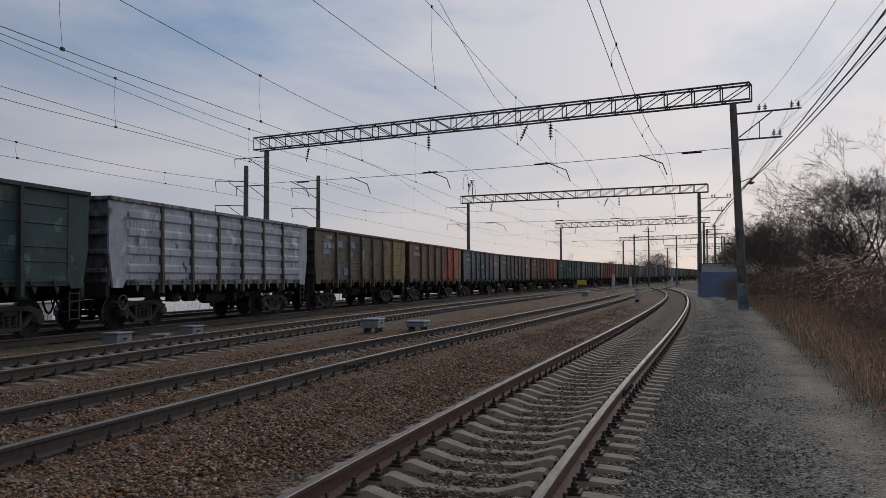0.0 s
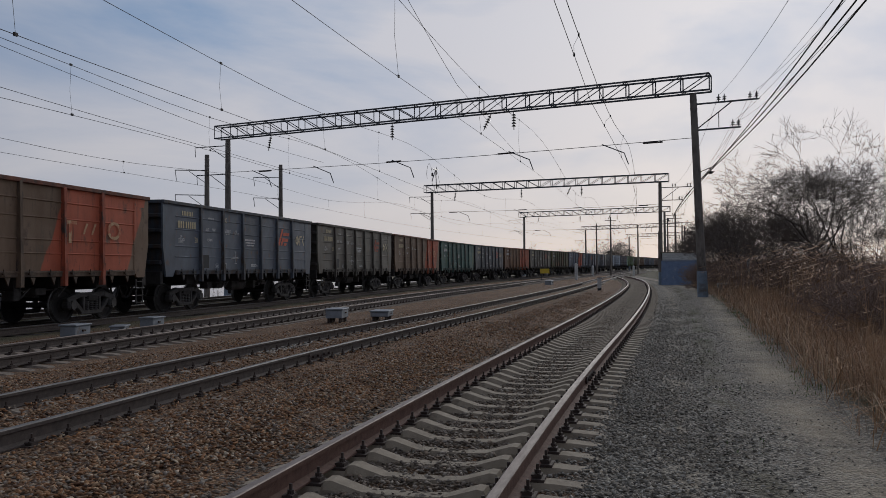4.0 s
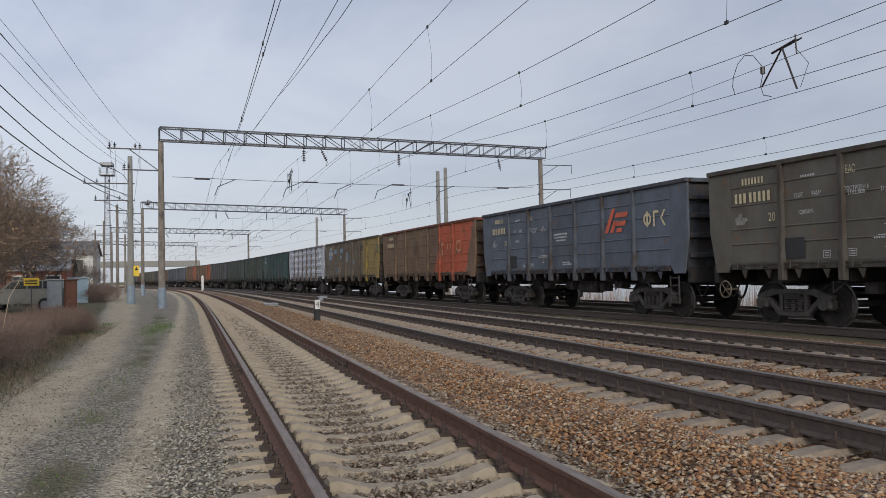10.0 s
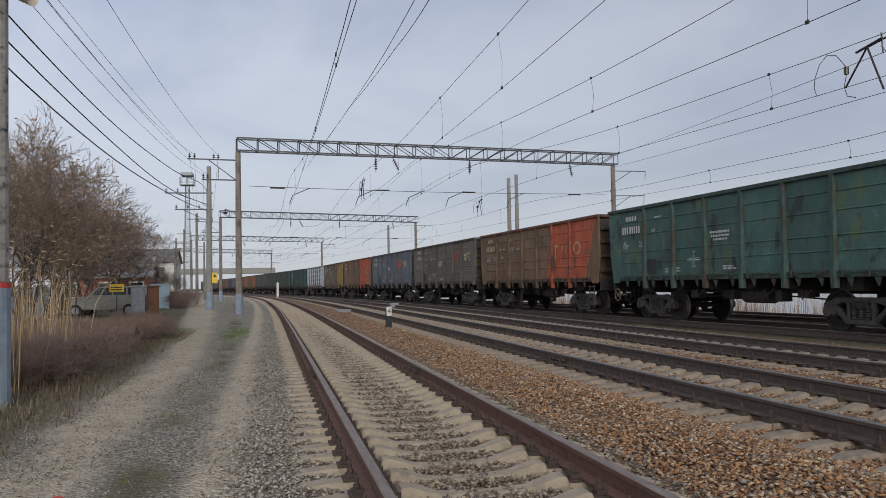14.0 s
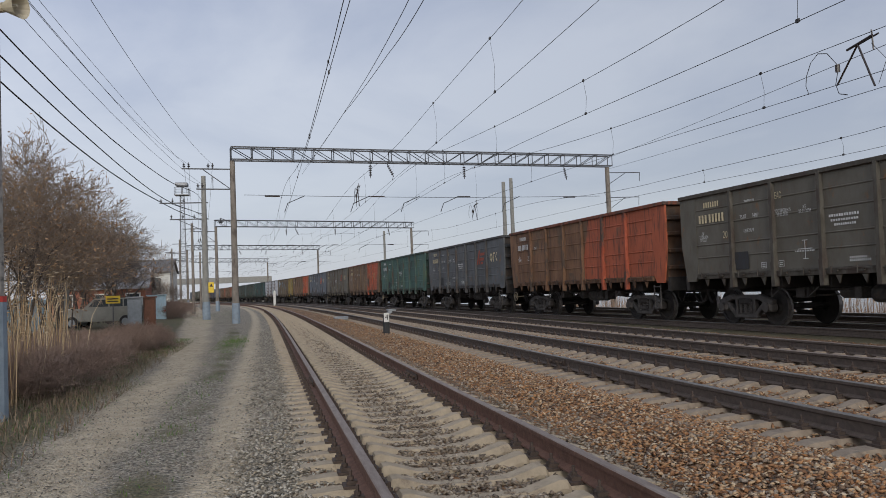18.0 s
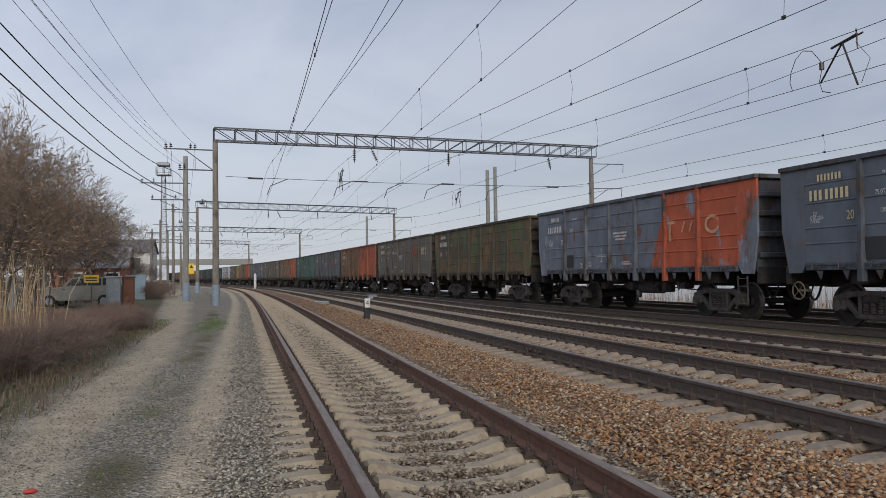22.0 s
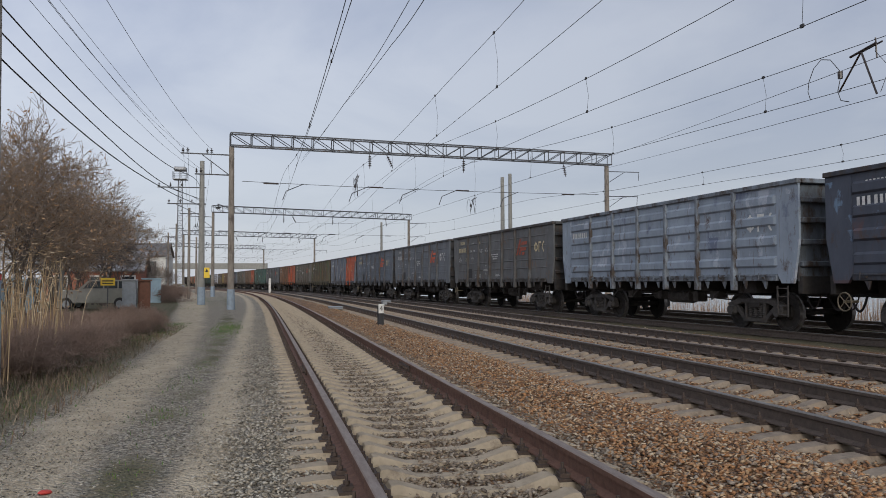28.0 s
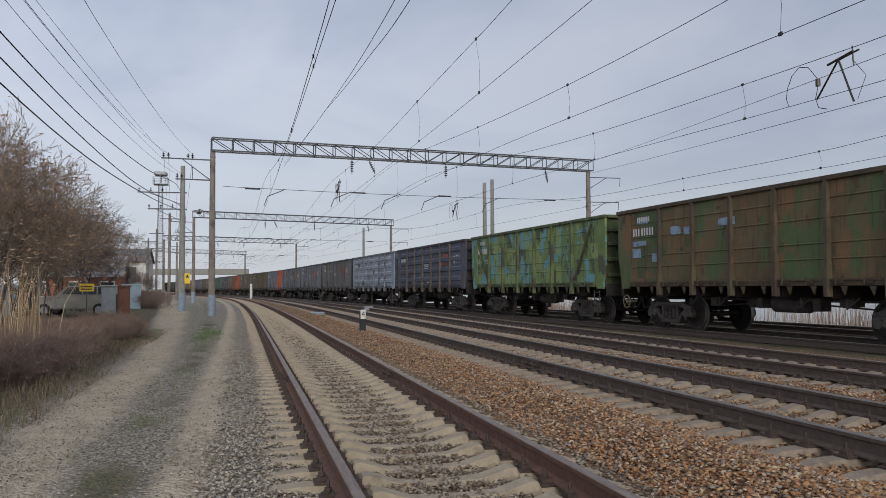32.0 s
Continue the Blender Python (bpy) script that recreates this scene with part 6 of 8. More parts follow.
def section_hanger(x, fy, ztop, k=1.0):
    """V-shaped hanger with a short top bar, looped jumper and counterweight on the carrier wire."""
    y = float(fy(x))
    h = tagged(new("section_insulator"), "V-shaped dark steel hanger with a looped jumper wire", "insulator", "hangers on the wires")
    h.location = (x, y, ztop)
    bm = bmesh.new()
    rod(bm, (-0.38 * k, 0, -0.03), (0.5 * k, 0, 0.07), 0.03, 6)
    rod(bm, (-0.2 * k, 0.12, 0.03), (0.55 * k, 0.12, 0.1), 0.022, 6)
    rod(bm, (0.42 * k, 0.05, 0.22), (0.45 * k, 0.05, -0.25), 0.02, 5)
    part("top_bar", bm, CERAMIC, h)
    for ex, ey, ez in ((-0.8, 0.0, -0.78), (0.42, 0.05, -1.1)):
        bm = bmesh.new()
        rod(bm, (0, 0, 0), (ex * k, ey, ez * k), 0.024, 6)
        part("strut", bm, CERAMIC, h)
    bm = bmesh.new()
    rod(bm, (-0.75 * k, 0, -0.28), (-0.75 * k, 0, -0.46), 0.06, 8)
    part("weight", bm, CERAMIC, h)
    wire("jumper", [(-1.45 * k, 0, 0.2), (-1.75 * k, 0, 0.05), (-1.95 * k, 0, -0.25), (-2.0 * k, 0, -0.5), (-1.9 * k, 0, -0.74)], 0.011, WIRE, h)
    wire("jumper", [(-1.45 * k, 0, 0.2), (-1.1 * k, 0, 0.1), (-0.75 * k, 0, -0.28)], 0.011, WIRE, h)
    wire("jumper", [(-0.75 * k, 0, -0.46), (-0.85 * k, 0, -0.75), (-0.75 * k, 0, -1.0), (-0.45 * k, 0, -1.1)], 0.011, WIRE, h)
    wire("stay", [(0.45 * k, 0, -0.1), (0.9 * k, 0, -0.6), (0.6 * k, 0, -1.1)], 0.008, WIRE, h)


section_hanger(-16.8, Y4, 6.68)
section_hanger(-48, Y2, 7.4)
section_hanger(-58, Y5, 7.3)
section_hanger(47, Y3, 7.3)
# tensioning gear by the far column of the nearest gantry: ball weight, bucket insulator, turnbuckle
tg = tagged(new("wire_tensioner"), "dark ball weight and bucket insulator on a slanting stay wire", "insulator")
tg.location = (5.3, 22.4, 7.2)
bm = bmesh.new(); bmesh.ops.create_uvsphere(bm, u_segments=12, v_segments=8, radius=0.16)
part("ball_weight", bm, CERAMIC, tg)
wire("stay", [(-1.15, 0.6, -1.1), (0, 0, 0), (2.6, -1.2, 2.7)], 0.012, WIRE, tg)
bm = bmesh.new(); rod(bm, (-0.98, 0, 0.8), (-0.98, 0, 1.3), 0.14, 10, 0.11)
part("bucket_insulator", bm, CERAMIC, tg)
bm = bmesh.new(); rod(bm, (-1.6, 0.6, -1.4), (-0.9, 0.5, -0.9), 0.05, 6)
part("clamp_arm", bm, CERAMIC, tg)
for px, py, h in ((-64.8, 18.9, 10.2), (-62.5, 17.6, 9.6), (47.0, 27.4, 8.8), (58, 27.5, 9.5), (-111, 14, 9.5)):
    p = tagged(new("concrete_pole"), "plain tapered grey concrete pole", "pole", "poles along the line")
    p.location = (px, py, gz(px, py))
    part("shaft", column_bm(h - gz(px, py), 0.2, 0.14), PALEPOST if px < 0 else POST, p)
    if px > 0:
        for zb in (h - 1.0, h - 2.6):
            bm = bmesh.new()
            zb -= gz(px, py)
            rod(bm, (0, 0.1, zb), (0, 2.3, zb + 0.1), 0.03, 5)
            rod(bm, (0, 0.12, zb - 0.8), (0, 1.3, zb), 0.022, 5)
            rod(bm, (0, 2.3, zb + 0.1), (0, 2.2, zb - 0.6), 0.022, 5)
            part("bracket", bm, STEEL, p)


# ---- plants ----
def blades(name, base, h, width, lean, material, label, category, seed, plume=0.0):
    """Many bent blades or stalks standing on base points, each of two tapering segments; plume: a feathery head."""
    rg = np.random.RandomState(seed)
    n = len(base)
    hh = rg.uniform(h[0], h[1], n)[:, None]
    a = rg.uniform(0, 6.283, n)
    d = np.stack([np.cos(a), np.sin(a), np.zeros(n)], -1)
    side = np.stack([-np.sin(a + rg.uniform(-1, 1, n)), np.cos(a), np.zeros(n)], -1) * (width * rg.uniform(0.6, 1.3, n))[:, None]
    ln = (rg.uniform(0.1, 1.0, n) ** 1.5)[:, None] * lean
    up = np.array([0, 0, 1.0])
    mid = base + up * hh * 0.55 + d * hh * ln * 0.35
    tip = base + up * hh * (1 - 0.35 * ln) + d * hh * ln
    v = [base - side, base + side, mid - side * 0.8, mid + side * 0.8, tip]
    f = [(0, 1, 3), (0, 3, 2), (2, 3, 4)]
    if plume:
        top = tip + d * 0.16 * plume + up * 0.02
        for s in (-1, 1):
            v += [tip - up * 0.05 * plume, tip + side * 5 * s + d * 0.1 * plume - up * 0.08 * plume, top - up * 0.1 * plume]
            k = len(v) - 3
            f.append((k, k + 1, k + 2))
    k = len(v)
    verts = np.stack(v, 1).reshape(-1, 3)
    tris = (np.array(f)[None] + (np.arange(n) * k)[:, None, None]).reshape(-1, 3)
    return tagged(new(name, fast_mesh(name, verts, tris, material)), label, category, kind="stuff")


def patch(n, x0, x1, v0, v1, seed, clump=0.35, fy=Y1, power=1.0):
    """Clumped points on the ground, v metres off a line."""
    rg = np.random.RandomState(seed)
    m = max(1, n // 14)
    cx = x0 + (x1 - x0) * rg.uniform(0, 1, m) ** power
    cv = rg.uniform(v0, v1, m)
    k = rg.randint(0, m, n)
    x = cx[k] + rg.normal(0, clump, n)
    y = fy(x) + np.clip(cv[k] + rg.normal(0, clump, n), min(v0, v1) - 0.2, max(v0, v1) + 0.2)
    return np.stack([x, y, ground_z(x, y) - 0.02], -1)


blades("dry_reeds", np.concatenate([patch(260, -13.0, -17.5, -6.6, -5.3, 31, 0.3), patch(160, -17, -24, -8.8, -6.4, 32)]), (1.2, 2.9), 0.008, 0.35, REED, "tall pale straw-coloured reeds beside the path", "reeds", 41, 0.8)
blades("dry_weeds", np.concatenate([patch(5000, -7, -16, -6.2, -4.1, 34, 0.4), patch(3000, -13, -30, -5.2, -4.3, 38, 0.3)]), (0.05, 0.26), 0.005, 2.6, WEED, "flattened dry weeds and stalks at the path's edge", "weeds", 42)
blades("russet_grass", np.concatenate([patch(13000, 8.5, 30, -6.2, -4.25, 36, 0.28), patch(6000, 30, 60, -5.8, -4.0, 37, 0.35), patch(1600, 7, 32, -4.5, -3.95, 63, 0.25)]), (0.2, 1.05), 0.0045, 2.0, RUSSET, "rust-brown dry grass on the bank", "grass", 43)
blades("plume_reeds", np.concatenate([patch(900, 12, 30, -7.4, -5.2, 39, 0.25), patch(1000, 24, 62, -6.4, -4.5, 40, 0.35)]), (0.9, 2.5), 0.005, 0.8, RUSSET, "brown reeds with feathery heads", "reeds", 44, 2.0)
blades("young_grass", np.concatenate([patch(800, -6, -30, -2.8, -2.35, 51, 0.16), patch(1500, -7, -17, -5.6, -4.0, 59, 0.3), patch(1500, -24, -34, -2.9, -2.4, 60, 0.25), patch(2600, -23, -34, -5.0, -4.3, 52, 0.22), patch(900, -27, -32, -2.8, -2.3, 57, 0.2), patch(2400, 11, 40, -4.1, -3.7, 53, 0.12), patch(260, 8, 30, -2.7, -2.35, 54, 0.12), patch(2500, -50, -95, -7.5, -3.4, 55, 0.5)]), (0.02, 0.09), 0.005, 0.8, GRASS, "sparse young green grass on the track", "grass", 45)
BANKREED = island_stones("brown_bank_reed", ((0.24, 0.155, 0.105), (0.30, 0.20, 0.135), (0.19, 0.125, 0.085), (0.35, 0.25, 0.17)))
blades("bank_reeds", np.concatenate([patch(1500, -70, 60, 3.0, 6.0, 56, 0.5, Y5), patch(7000, -60, -15, 3.2, 7.5, 58, 0.5, Y5)]), (0.5, 1.7), 0.008, 0.5, BANKREED, "brown dry reeds at the edge of the water", "reeds", 46)


def tree_parts(seed, height, spread, depth=6, lean=(0, 0), twig=0.004, multi=1, leaves=0):
    """Skeleton of a bare tree: prism segments of limbs and of twigs, and scattered dry leaves."""
    rg = random.Random(seed)
    limb, tw, lf = [], [], []

    def grow(p, d, length, r, lv):
        q = p
        steps = 3 if lv < depth - 1 else 2
        for s in range(steps):
            d = (d + Vector((rg.gauss(0, 0.13), rg.gauss(0, 0.13), rg.gauss(0.03, 0.09)))).normalized()
            e = q + d * length / steps
            r2 = r * (0.86 if lv < depth - 1 else 0.7)
            (limb if lv < 3 else tw).append((q, e, max(r, twig), max(r2, twig * 0.7)))
            if lv >= 2 and lv < depth and s > 0 and rg.random() < 0.75:
                side = Vector((rg.gauss(0, 1), rg.gauss(0, 1), rg.gauss(0.1, 0.6))).normalized()
                grow(e, (d * 0.75 + side * 0.8).normalized(), length * rg.uniform(0.5, 0.75), r * 0.5, lv + 1)
            if leaves and lv >= depth - 1 and rg.random() < leaves:
                lf.append(e)
            q, r = e, r2
        if lv < depth:
            for b in range(rg.choice((2, 2, 3)) if lv else rg.choice((3, 4))):
                side = Vector((rg.gauss(0, 1), rg.gauss(0, 1), rg.gauss(0.0, 0.45))).normalized()
                grow(q, (d * 0.8 + side * spread).normalized(), length * rg.uniform(0.6, 0.86), r * rg.uniform(0.55, 0.75), lv + 1)

    for k in range(multi):
        d = Vector((lean[0] + rg.gauss(0, 0.16 * (multi > 1)), lean[1] + rg.gauss(0, 0.16 * (multi > 1)), 1)).normalized()
        grow(Vector((rg.gauss(0, 0.25) * (multi > 1), rg.gauss(0, 0.25) * (multi > 1), -0.2)), d, height * 0.27, height * 0.017 / math.sqrt(multi), 0)
    return limb, tw, lf


def prisms(name, segs, material, n):
    """Tapered n-sided prisms along segments, as one mesh."""
    a = np.array([s[0][:] for s in segs]); b = np.array([s[1][:] for s in segs])
    r0 = np.array([s[2] for s in segs]); r1 = np.array([s[3] for s in segs])
    d = b - a
    d /= np.linalg.norm(d, axis=1, keepdims=True) + 1e-9
    ref = np.where(np.abs(d[:, 2:3]) > 0.9, np.array([[1.0, 0, 0]]), np.array([[0, 0, 1.0]]))
    u = np.cross(d, ref); u /= np.linalg.norm(u, axis=1, keepdims=True) + 1e-9
    w = np.cross(d, u)
    v, f = [], []
    for i in range(n):
        t = 6.28318 * i / n
        o = u * math.cos(t) + w * math.sin(t)
        v += [a + o * r0[:, None], b + o * r1[:, None]]
    for i in range(n):
        j = (i + 1) % n
        f.append((2 * i, 2 * j, 2 * j + 1, 2 * i + 1))
    verts = np.stack(v, 1).reshape(-1, 3)
    quads = (np.array(f)[None] + (np.arange(len(segs)) * 2 * n)[:, None, None]).reshape(-1, 4)
    return fast_mesh(name, verts, quads, material, 4)


def leaf_mesh(name, pts, size, seed):
    rg = np.random.RandomState(seed)
    p = np.array([q[:] for q in pts])
    n = len(p)
    o = rg.normal(0, 1, (n, 3)); o /= np.linalg.norm(o, axis=1, keepdims=True)
    q = rg.normal(0, 1, (n, 3)); q /= np.linalg.norm(q, axis=1, keepdims=True)
    s = rg.uniform(0.6, 1.4, (n, 1)) * size
    v = np.stack([p, p + o * s + q * s * 0.4, p + o * s * 1.9, p + o * s - q * s * 0.4], 1).reshape(-1, 3)
    f = (np.array([[0, 1, 2, 3]])[None] + (np.arange(n) * 4)[:, None, None]).reshape(-1, 4)
    return fast_mesh(name, v, f, LEAFY, 4)


KINDS = {}


def tree_kind(key, *args, **kw):
    limb, tw, lf = tree_parts(*args, **kw)
    KINDS[key] = (prisms("trunk", limb, BARK, 6), prisms("crown", tw, TWIG, 3), leaf_mesh("dry_leaves", lf, 0.045, 3) if lf else None)


tree_kind("spreading", 11, 7.0, 0.75, 6, twig=0.0048, multi=2)
tree_kind("leafy", 12, 6.4, 0.6, 6, twig=0.005, multi=4, leaves=0.22)
KINDS["leafy"][1].materials[0] = TANTWIG
tree_kind("upright", 15, 5.2, 0.5, 5, twig=0.005, multi=5)
tree_kind("bramble", 16, 1.35, 0.95, 4, twig=0.0035, multi=16)
KINDS["bramble"] = (prisms("stems", tree_parts(16, 1.35, 0.95, 4, twig=0.0035, multi=16)[0], BRIAR, 3), prisms("twigs", tree_parts(16, 1.35, 0.95, 4, twig=0.0035, multi=16)[1], BRIAR, 3), None)
KINDS["straw"] = tuple(m.copy() if m else None for m in KINDS["bramble"])
for me in KINDS["straw"][:2]:
    me.materials[0] = STRAW
tree_kind("thicket", 13, 3.6, 0.8, 5, twig=0.006, multi=6)
tree_kind("slim", 14, 5.5, 0.55, 5, twig=0.006, multi=1)


def tree(key, x, y, k, turn, label, cat="tree"):
    t = tagged(new("bare_tree" if cat == "tree" else "bare_bush"), label, cat, "bare trees and bushes")
    t.matrix_basis = Matrix.LocRotScale((x, y, gz(x, y)), Euler((0, 0, turn)), (k, k, k))
    for nm, me in zip(("trunk", "crown", "dry_leaves"), KINDS[key]):
        if me:
            part(nm, me, None, t)
    return t


for x, y, k, a in ((-23.5, -7.9, 1.0, 0.3), (-29.5, -8.6, 1.2, 2.1), (-26.0, -9.6, 1.2, 5.2), (-25.0, -7.2, 1.2, 3.1), (-35.5, -9.2, 1.1, 4.4)):
    tree("leafy", x, y, k, a, "leafless tree with a few clinging brown leaves")
for x, y, k, a in ((-39.0, -9.6, 1.05, 1.0), (-44.5, -11.2, 1.15, 2.6), (-51, -11.6, 1.3, 4.2), (-54.5, -10.9, 1.25, 2.7), (-58.5, -11.0, 1.2, 5.5), (-63, -10.9, 0.95, 0.8), (31, -6.3, 1.05, 0.7), (35.5, -6.6, 1.15, 2.9), (88, -6.5, 1.1, 3.6)):
    tree("spreading", x, y, k, a, "bare dark spreading tree with tangled twigs")
for x, y, k, a in ((-72, -10.0, 0.7, 0.4), (-78, -10.6, 0.75, 4.0), (-83, -11.2, 0.8, 1.4), (-40, -10.2, 1.0, 0.9), (-44, -10.8, 1.1, 5.7), (-49.5, -11.9, 1.2, 1.2), (-52.5, -11.2, 1.25, 2.0), (-56, -11.4, 1.2, 0.3), (-60.5, -11.4, 1.0, 4.6), (28.5, -6.8, 1.0, 2.5), (33, -5.6, 0.85, 4.1), (38, -5.2, 0.9, 0.6), (41, -5.6, 1.15, 1.9), (45, -4.6, 1.10, 3.0), (48, -5.4, 1.30, 3.3), (52, -4.6, 1.15, 5.1), (56, -5.2, 1.30, 2.9), (60, -4.6, 1.10, 0.2), (65, -5, 1.20, 2.2), (70, -5.4, 1.20, 4.4), (84, -5, 1.20, 1.1), (96, -5.2, 1.30, 3.7), (108, -5, 1.30, 5.6)):
    tree("upright", x, y, k, a, "dense bare bush of upright grey-brown twigs", "bush")
for x, y, k, a in ((-17.5, -7.6, 0.8, 0.5), (21, -7.0, 0.75, 2.2)):
    tree("slim", x, y, k, a, "thin bare sapling among the reeds")
pale = tagged(new("bare_tree"), "leaning pale-barked dead trunk among the weeds", "tree", "bare trees and bushes")
pale.location = (-32.0, -7.75, gz(-32.0, -7.75))
bm = bmesh.new()
for a, b, r0, r1 in (((0, 0, -0.2), (0, 0.1, 1.6), 0.085, 0.07), ((0, 0.1, 1.6), (0, 0.32, 3.3), 0.07, 0.055), ((0, 0.32, 3.3), (0.05, 0.4, 4.6), 0.055, 0.03)):
    rod(bm, a, b, r0, 8, r1)
part("trunk", bm, PALEPOST, pale)
bm = bmesh.new()
for a, b in (((0, 0.25, 2.8), (0.2, 0.9, 3.8)), ((0, 0.32, 3.3), (-0.2, -0.3, 4.3)), ((0.05, 0.4, 4.6), (0.15, 0.7, 5.6)), ((0.05, 0.4, 4.6), (-0.1, 0.1, 5.5))):
    rod(bm, a, b, 0.025, 5, 0.01)
part("crown", bm, TANTWIG, pale)
rgb = random.Random(5)
for j in range(150):
    if j < 66:
        x = -13.5 - 15.5 * (j / 66) + rgb.uniform(-0.4, 0.4)
        y, k = float(Y1(x)) - rgb.uniform(4.9, 7.4), rgb.uniform(0.7, 1.15)
    else:
        x = 17 + 75 * ((j - 66) / 44) ** 1.3 + rgb.uniform(-0.8, 0.8)
        y, k = float(Y1(x)) - rgb.uniform(5.6, 7.6) + 1.1 * float(smooth(35, 50, x)), rgb.uniform(1.2, 2.0)
    if 100 <= j < 110:
        x, y, k = -66 - 1.6 * (j - 100), -8.4 + rgb.uniform(-0.7, 0.7) - 0.12 * (j - 100), rgb.uniform(1.4, 1.9)
    if j >= 110:
        x = 24 + 46 * ((j - 110) / 40)
        y, k = float(Y1(x)) - rgb.uniform(6.8, 8.2) + 1.6 * float(smooth(35, 50, x)), rgb.uniform(1.9, 2.7)
    tree("bramble", x, y, k, rgb.uniform(0, 6.28), "low tangle of brown-grey briar twigs", "bush")
for j in range(44):
    x = 9.5 + 30 * (j / 44) ** 1.2 + rgb.uniform(-0.4, 0.4)
    tree("straw", x, float(Y1(x)) - rgb.uniform(4.7, 5.9), rgb.uniform(0.5, 0.95), rgb.uniform(0, 6.28), "tangled clump of russet dry stalks", "bush")
for x, y, k, a in ((-14.5, 25.5, 0.45, 0.9), (-9.0, 26.2, 0.4, 2.2), (1.5, 25.6, 0.42, 4.0), (-3.0, 25.2, 0.4, 1.5), (4.2, 25.3, 0.38, 2.5), (-11.5, 24.9, 0.42, 5.0), (-17.5, 24.6, 0.42, 3.5), (6.5, 26.5, 0.4, 5.3), (-22, 24.4, 0.4, 1.0), (9.8, 28.5, 0.4, 0.2), (-29, 24, 0.4, 3.0), (16, 30, 0.5, 1.1), (-6.8, 25.4, 0.5, 0.4), (-1.0, 26.0, 0.55, 3.3), (2.8, 25.8, 0.5, 1.9), (5.6, 26.0, 0.5, 4.4), (8.4, 27.0, 0.55, 2.7), (11.2, 27.4, 0.5, 5.8), (-12.8, 25.6, 0.5, 2.4), (-16.0, 25.2, 0.5, 1.3), (-19.8, 24.6, 0.55, 0.1), (-25.5, 24.2, 0.5, 4.9), (13.6, 28.4, 0.55, 0.9)):
    tree("thicket", x, y, k, a, "low bare bush at the water's edge", "bush")
# woods far along the line and beyond the water
rgw = random.Random(77)
for j in range(44):
    if j < 16:
        x, y, k = rgw.uniform(205, 300), rgw.uniform(6, 34), rgw.uniform(1.1, 1.9)
    elif j < 26:
        x, y, k = rgw.uniform(150, 260), rgw.uniform(-40, -16), rgw.uniform(1.0, 1.6)
    else:
        x, y, k = rgw.uniform(-300, 200), rgw.uniform(235, 262), rgw.uniform(1.2, 2.0)
    tree("spreading" if j % 2 else "thicket", x, y, k * (1 if j % 2 else 1.7), rgw.uniform(0, 6.28), "distant bare grey-brown tree", "tree")

# ---- roadside poles ----
YELLOW = mat("sign_yellow", (0.72, 0.50, 0.04), (0.60, 0.41, 0.04), 8, 0.6, bump=0)
REDBAND = mat("red_band", (0.50, 0.05, 0.04), (0.38, 0.05, 0.04), 8, 0.7, bump=0)
CREAM = mat("speaker_cream", (0.52, 0.46, 0.34), (0.42, 0.37, 0.28), 6, 0.6, bump=0)
PEELED = mat("peeled_concrete", (0.33, 0.31, 0.28), (0.24, 0.225, 0.20), 5, 0.9, bump=0.6, bscale=30, c3=(0.045, 0.042, 0.042), c3at=0.53, c3scale=2.6, stretch=(1, 1, 1.6))
WHITEWASH = mat("whitewash", (0.62, 0.61, 0.58), (0.45, 0.44, 0.41), 6, 0.85, bump=0.3, c3=(0.25, 0.22, 0.19), c3at=0.64, c3scale=4)


def text(name, body, size, material, parent, m, label=""):
    cu = bpy.data.curves.new(name, "FONT")
    cu.body, cu.size, cu.align_x, cu.align_y, cu.extrude = body, size, "CENTER", "CENTER", 0.002
    cu.materials.append(material)
    ob = new(name, cu)
    ob.parent, ob.matrix_basis = parent, m
    if label:
        ob["label"] = label
    return ob


def tube_bm(r0, r1, z0, z1, n=16):
    bm = bmesh.new()
    rod(bm, (0, 0, z0), (0, 0, z1), r0, n, r1)
    return bm


P = (-12.2, -3.85)
pole = tagged(new("loudspeaker_pole"), "peeling concrete pole with blue-grey foot and two horn loudspeakers", "pole")
pole.location = (*P, gz(*P))
part("shaft", tube_bm(0.205, 0.15, -0.3, 9.6), PEELED, pole)
part("painted_base", tube_bm(0.235, 0.222, -0.3, 1.62), BLUEPAINT, pole, "blue-grey painted foot")
part("red_band", tube_bm(0.226, 0.225, 1.622, 1.70), REDBAND, pole)
bm = bmesh.new()
box(bm, 0.2, 0.215, -0.1, 0.1, 2.35, 2.55, 0.004)
part("number_plate", bm, YELLOW, pole, "small yellow plate")
bm = bmesh.new()
box(bm, 0.2155, 0.217, -0.015, 0.03, 2.39, 2.51)
part("plate_mark", bm, SCHWARZ, pole)
for k, (dx, dy, dz) in enumerate(((0.28, -0.02, 5.95), (0.16, 0.26, 5.72))):
    bm = bmesh.new()
    rod(bm, (0, 0, 0), (0.26, 0, 0), 0.06, 14, 0.19, caps=False)
    rod(bm, (-0.1, 0, 0), (0, 0, 0), 0.07, 12)
    rod(bm, (0.05, 0, 0), (0.2, 0, 0), 0.05, 10, 0.02)
    part("horn_loudspeaker", bm, CREAM, pole, "cream horn loudspeaker", m=Matrix.Translation((dx - 0.1, dy, dz)) @ Matrix.Rotation(1.2 * k, 4, "Z"))

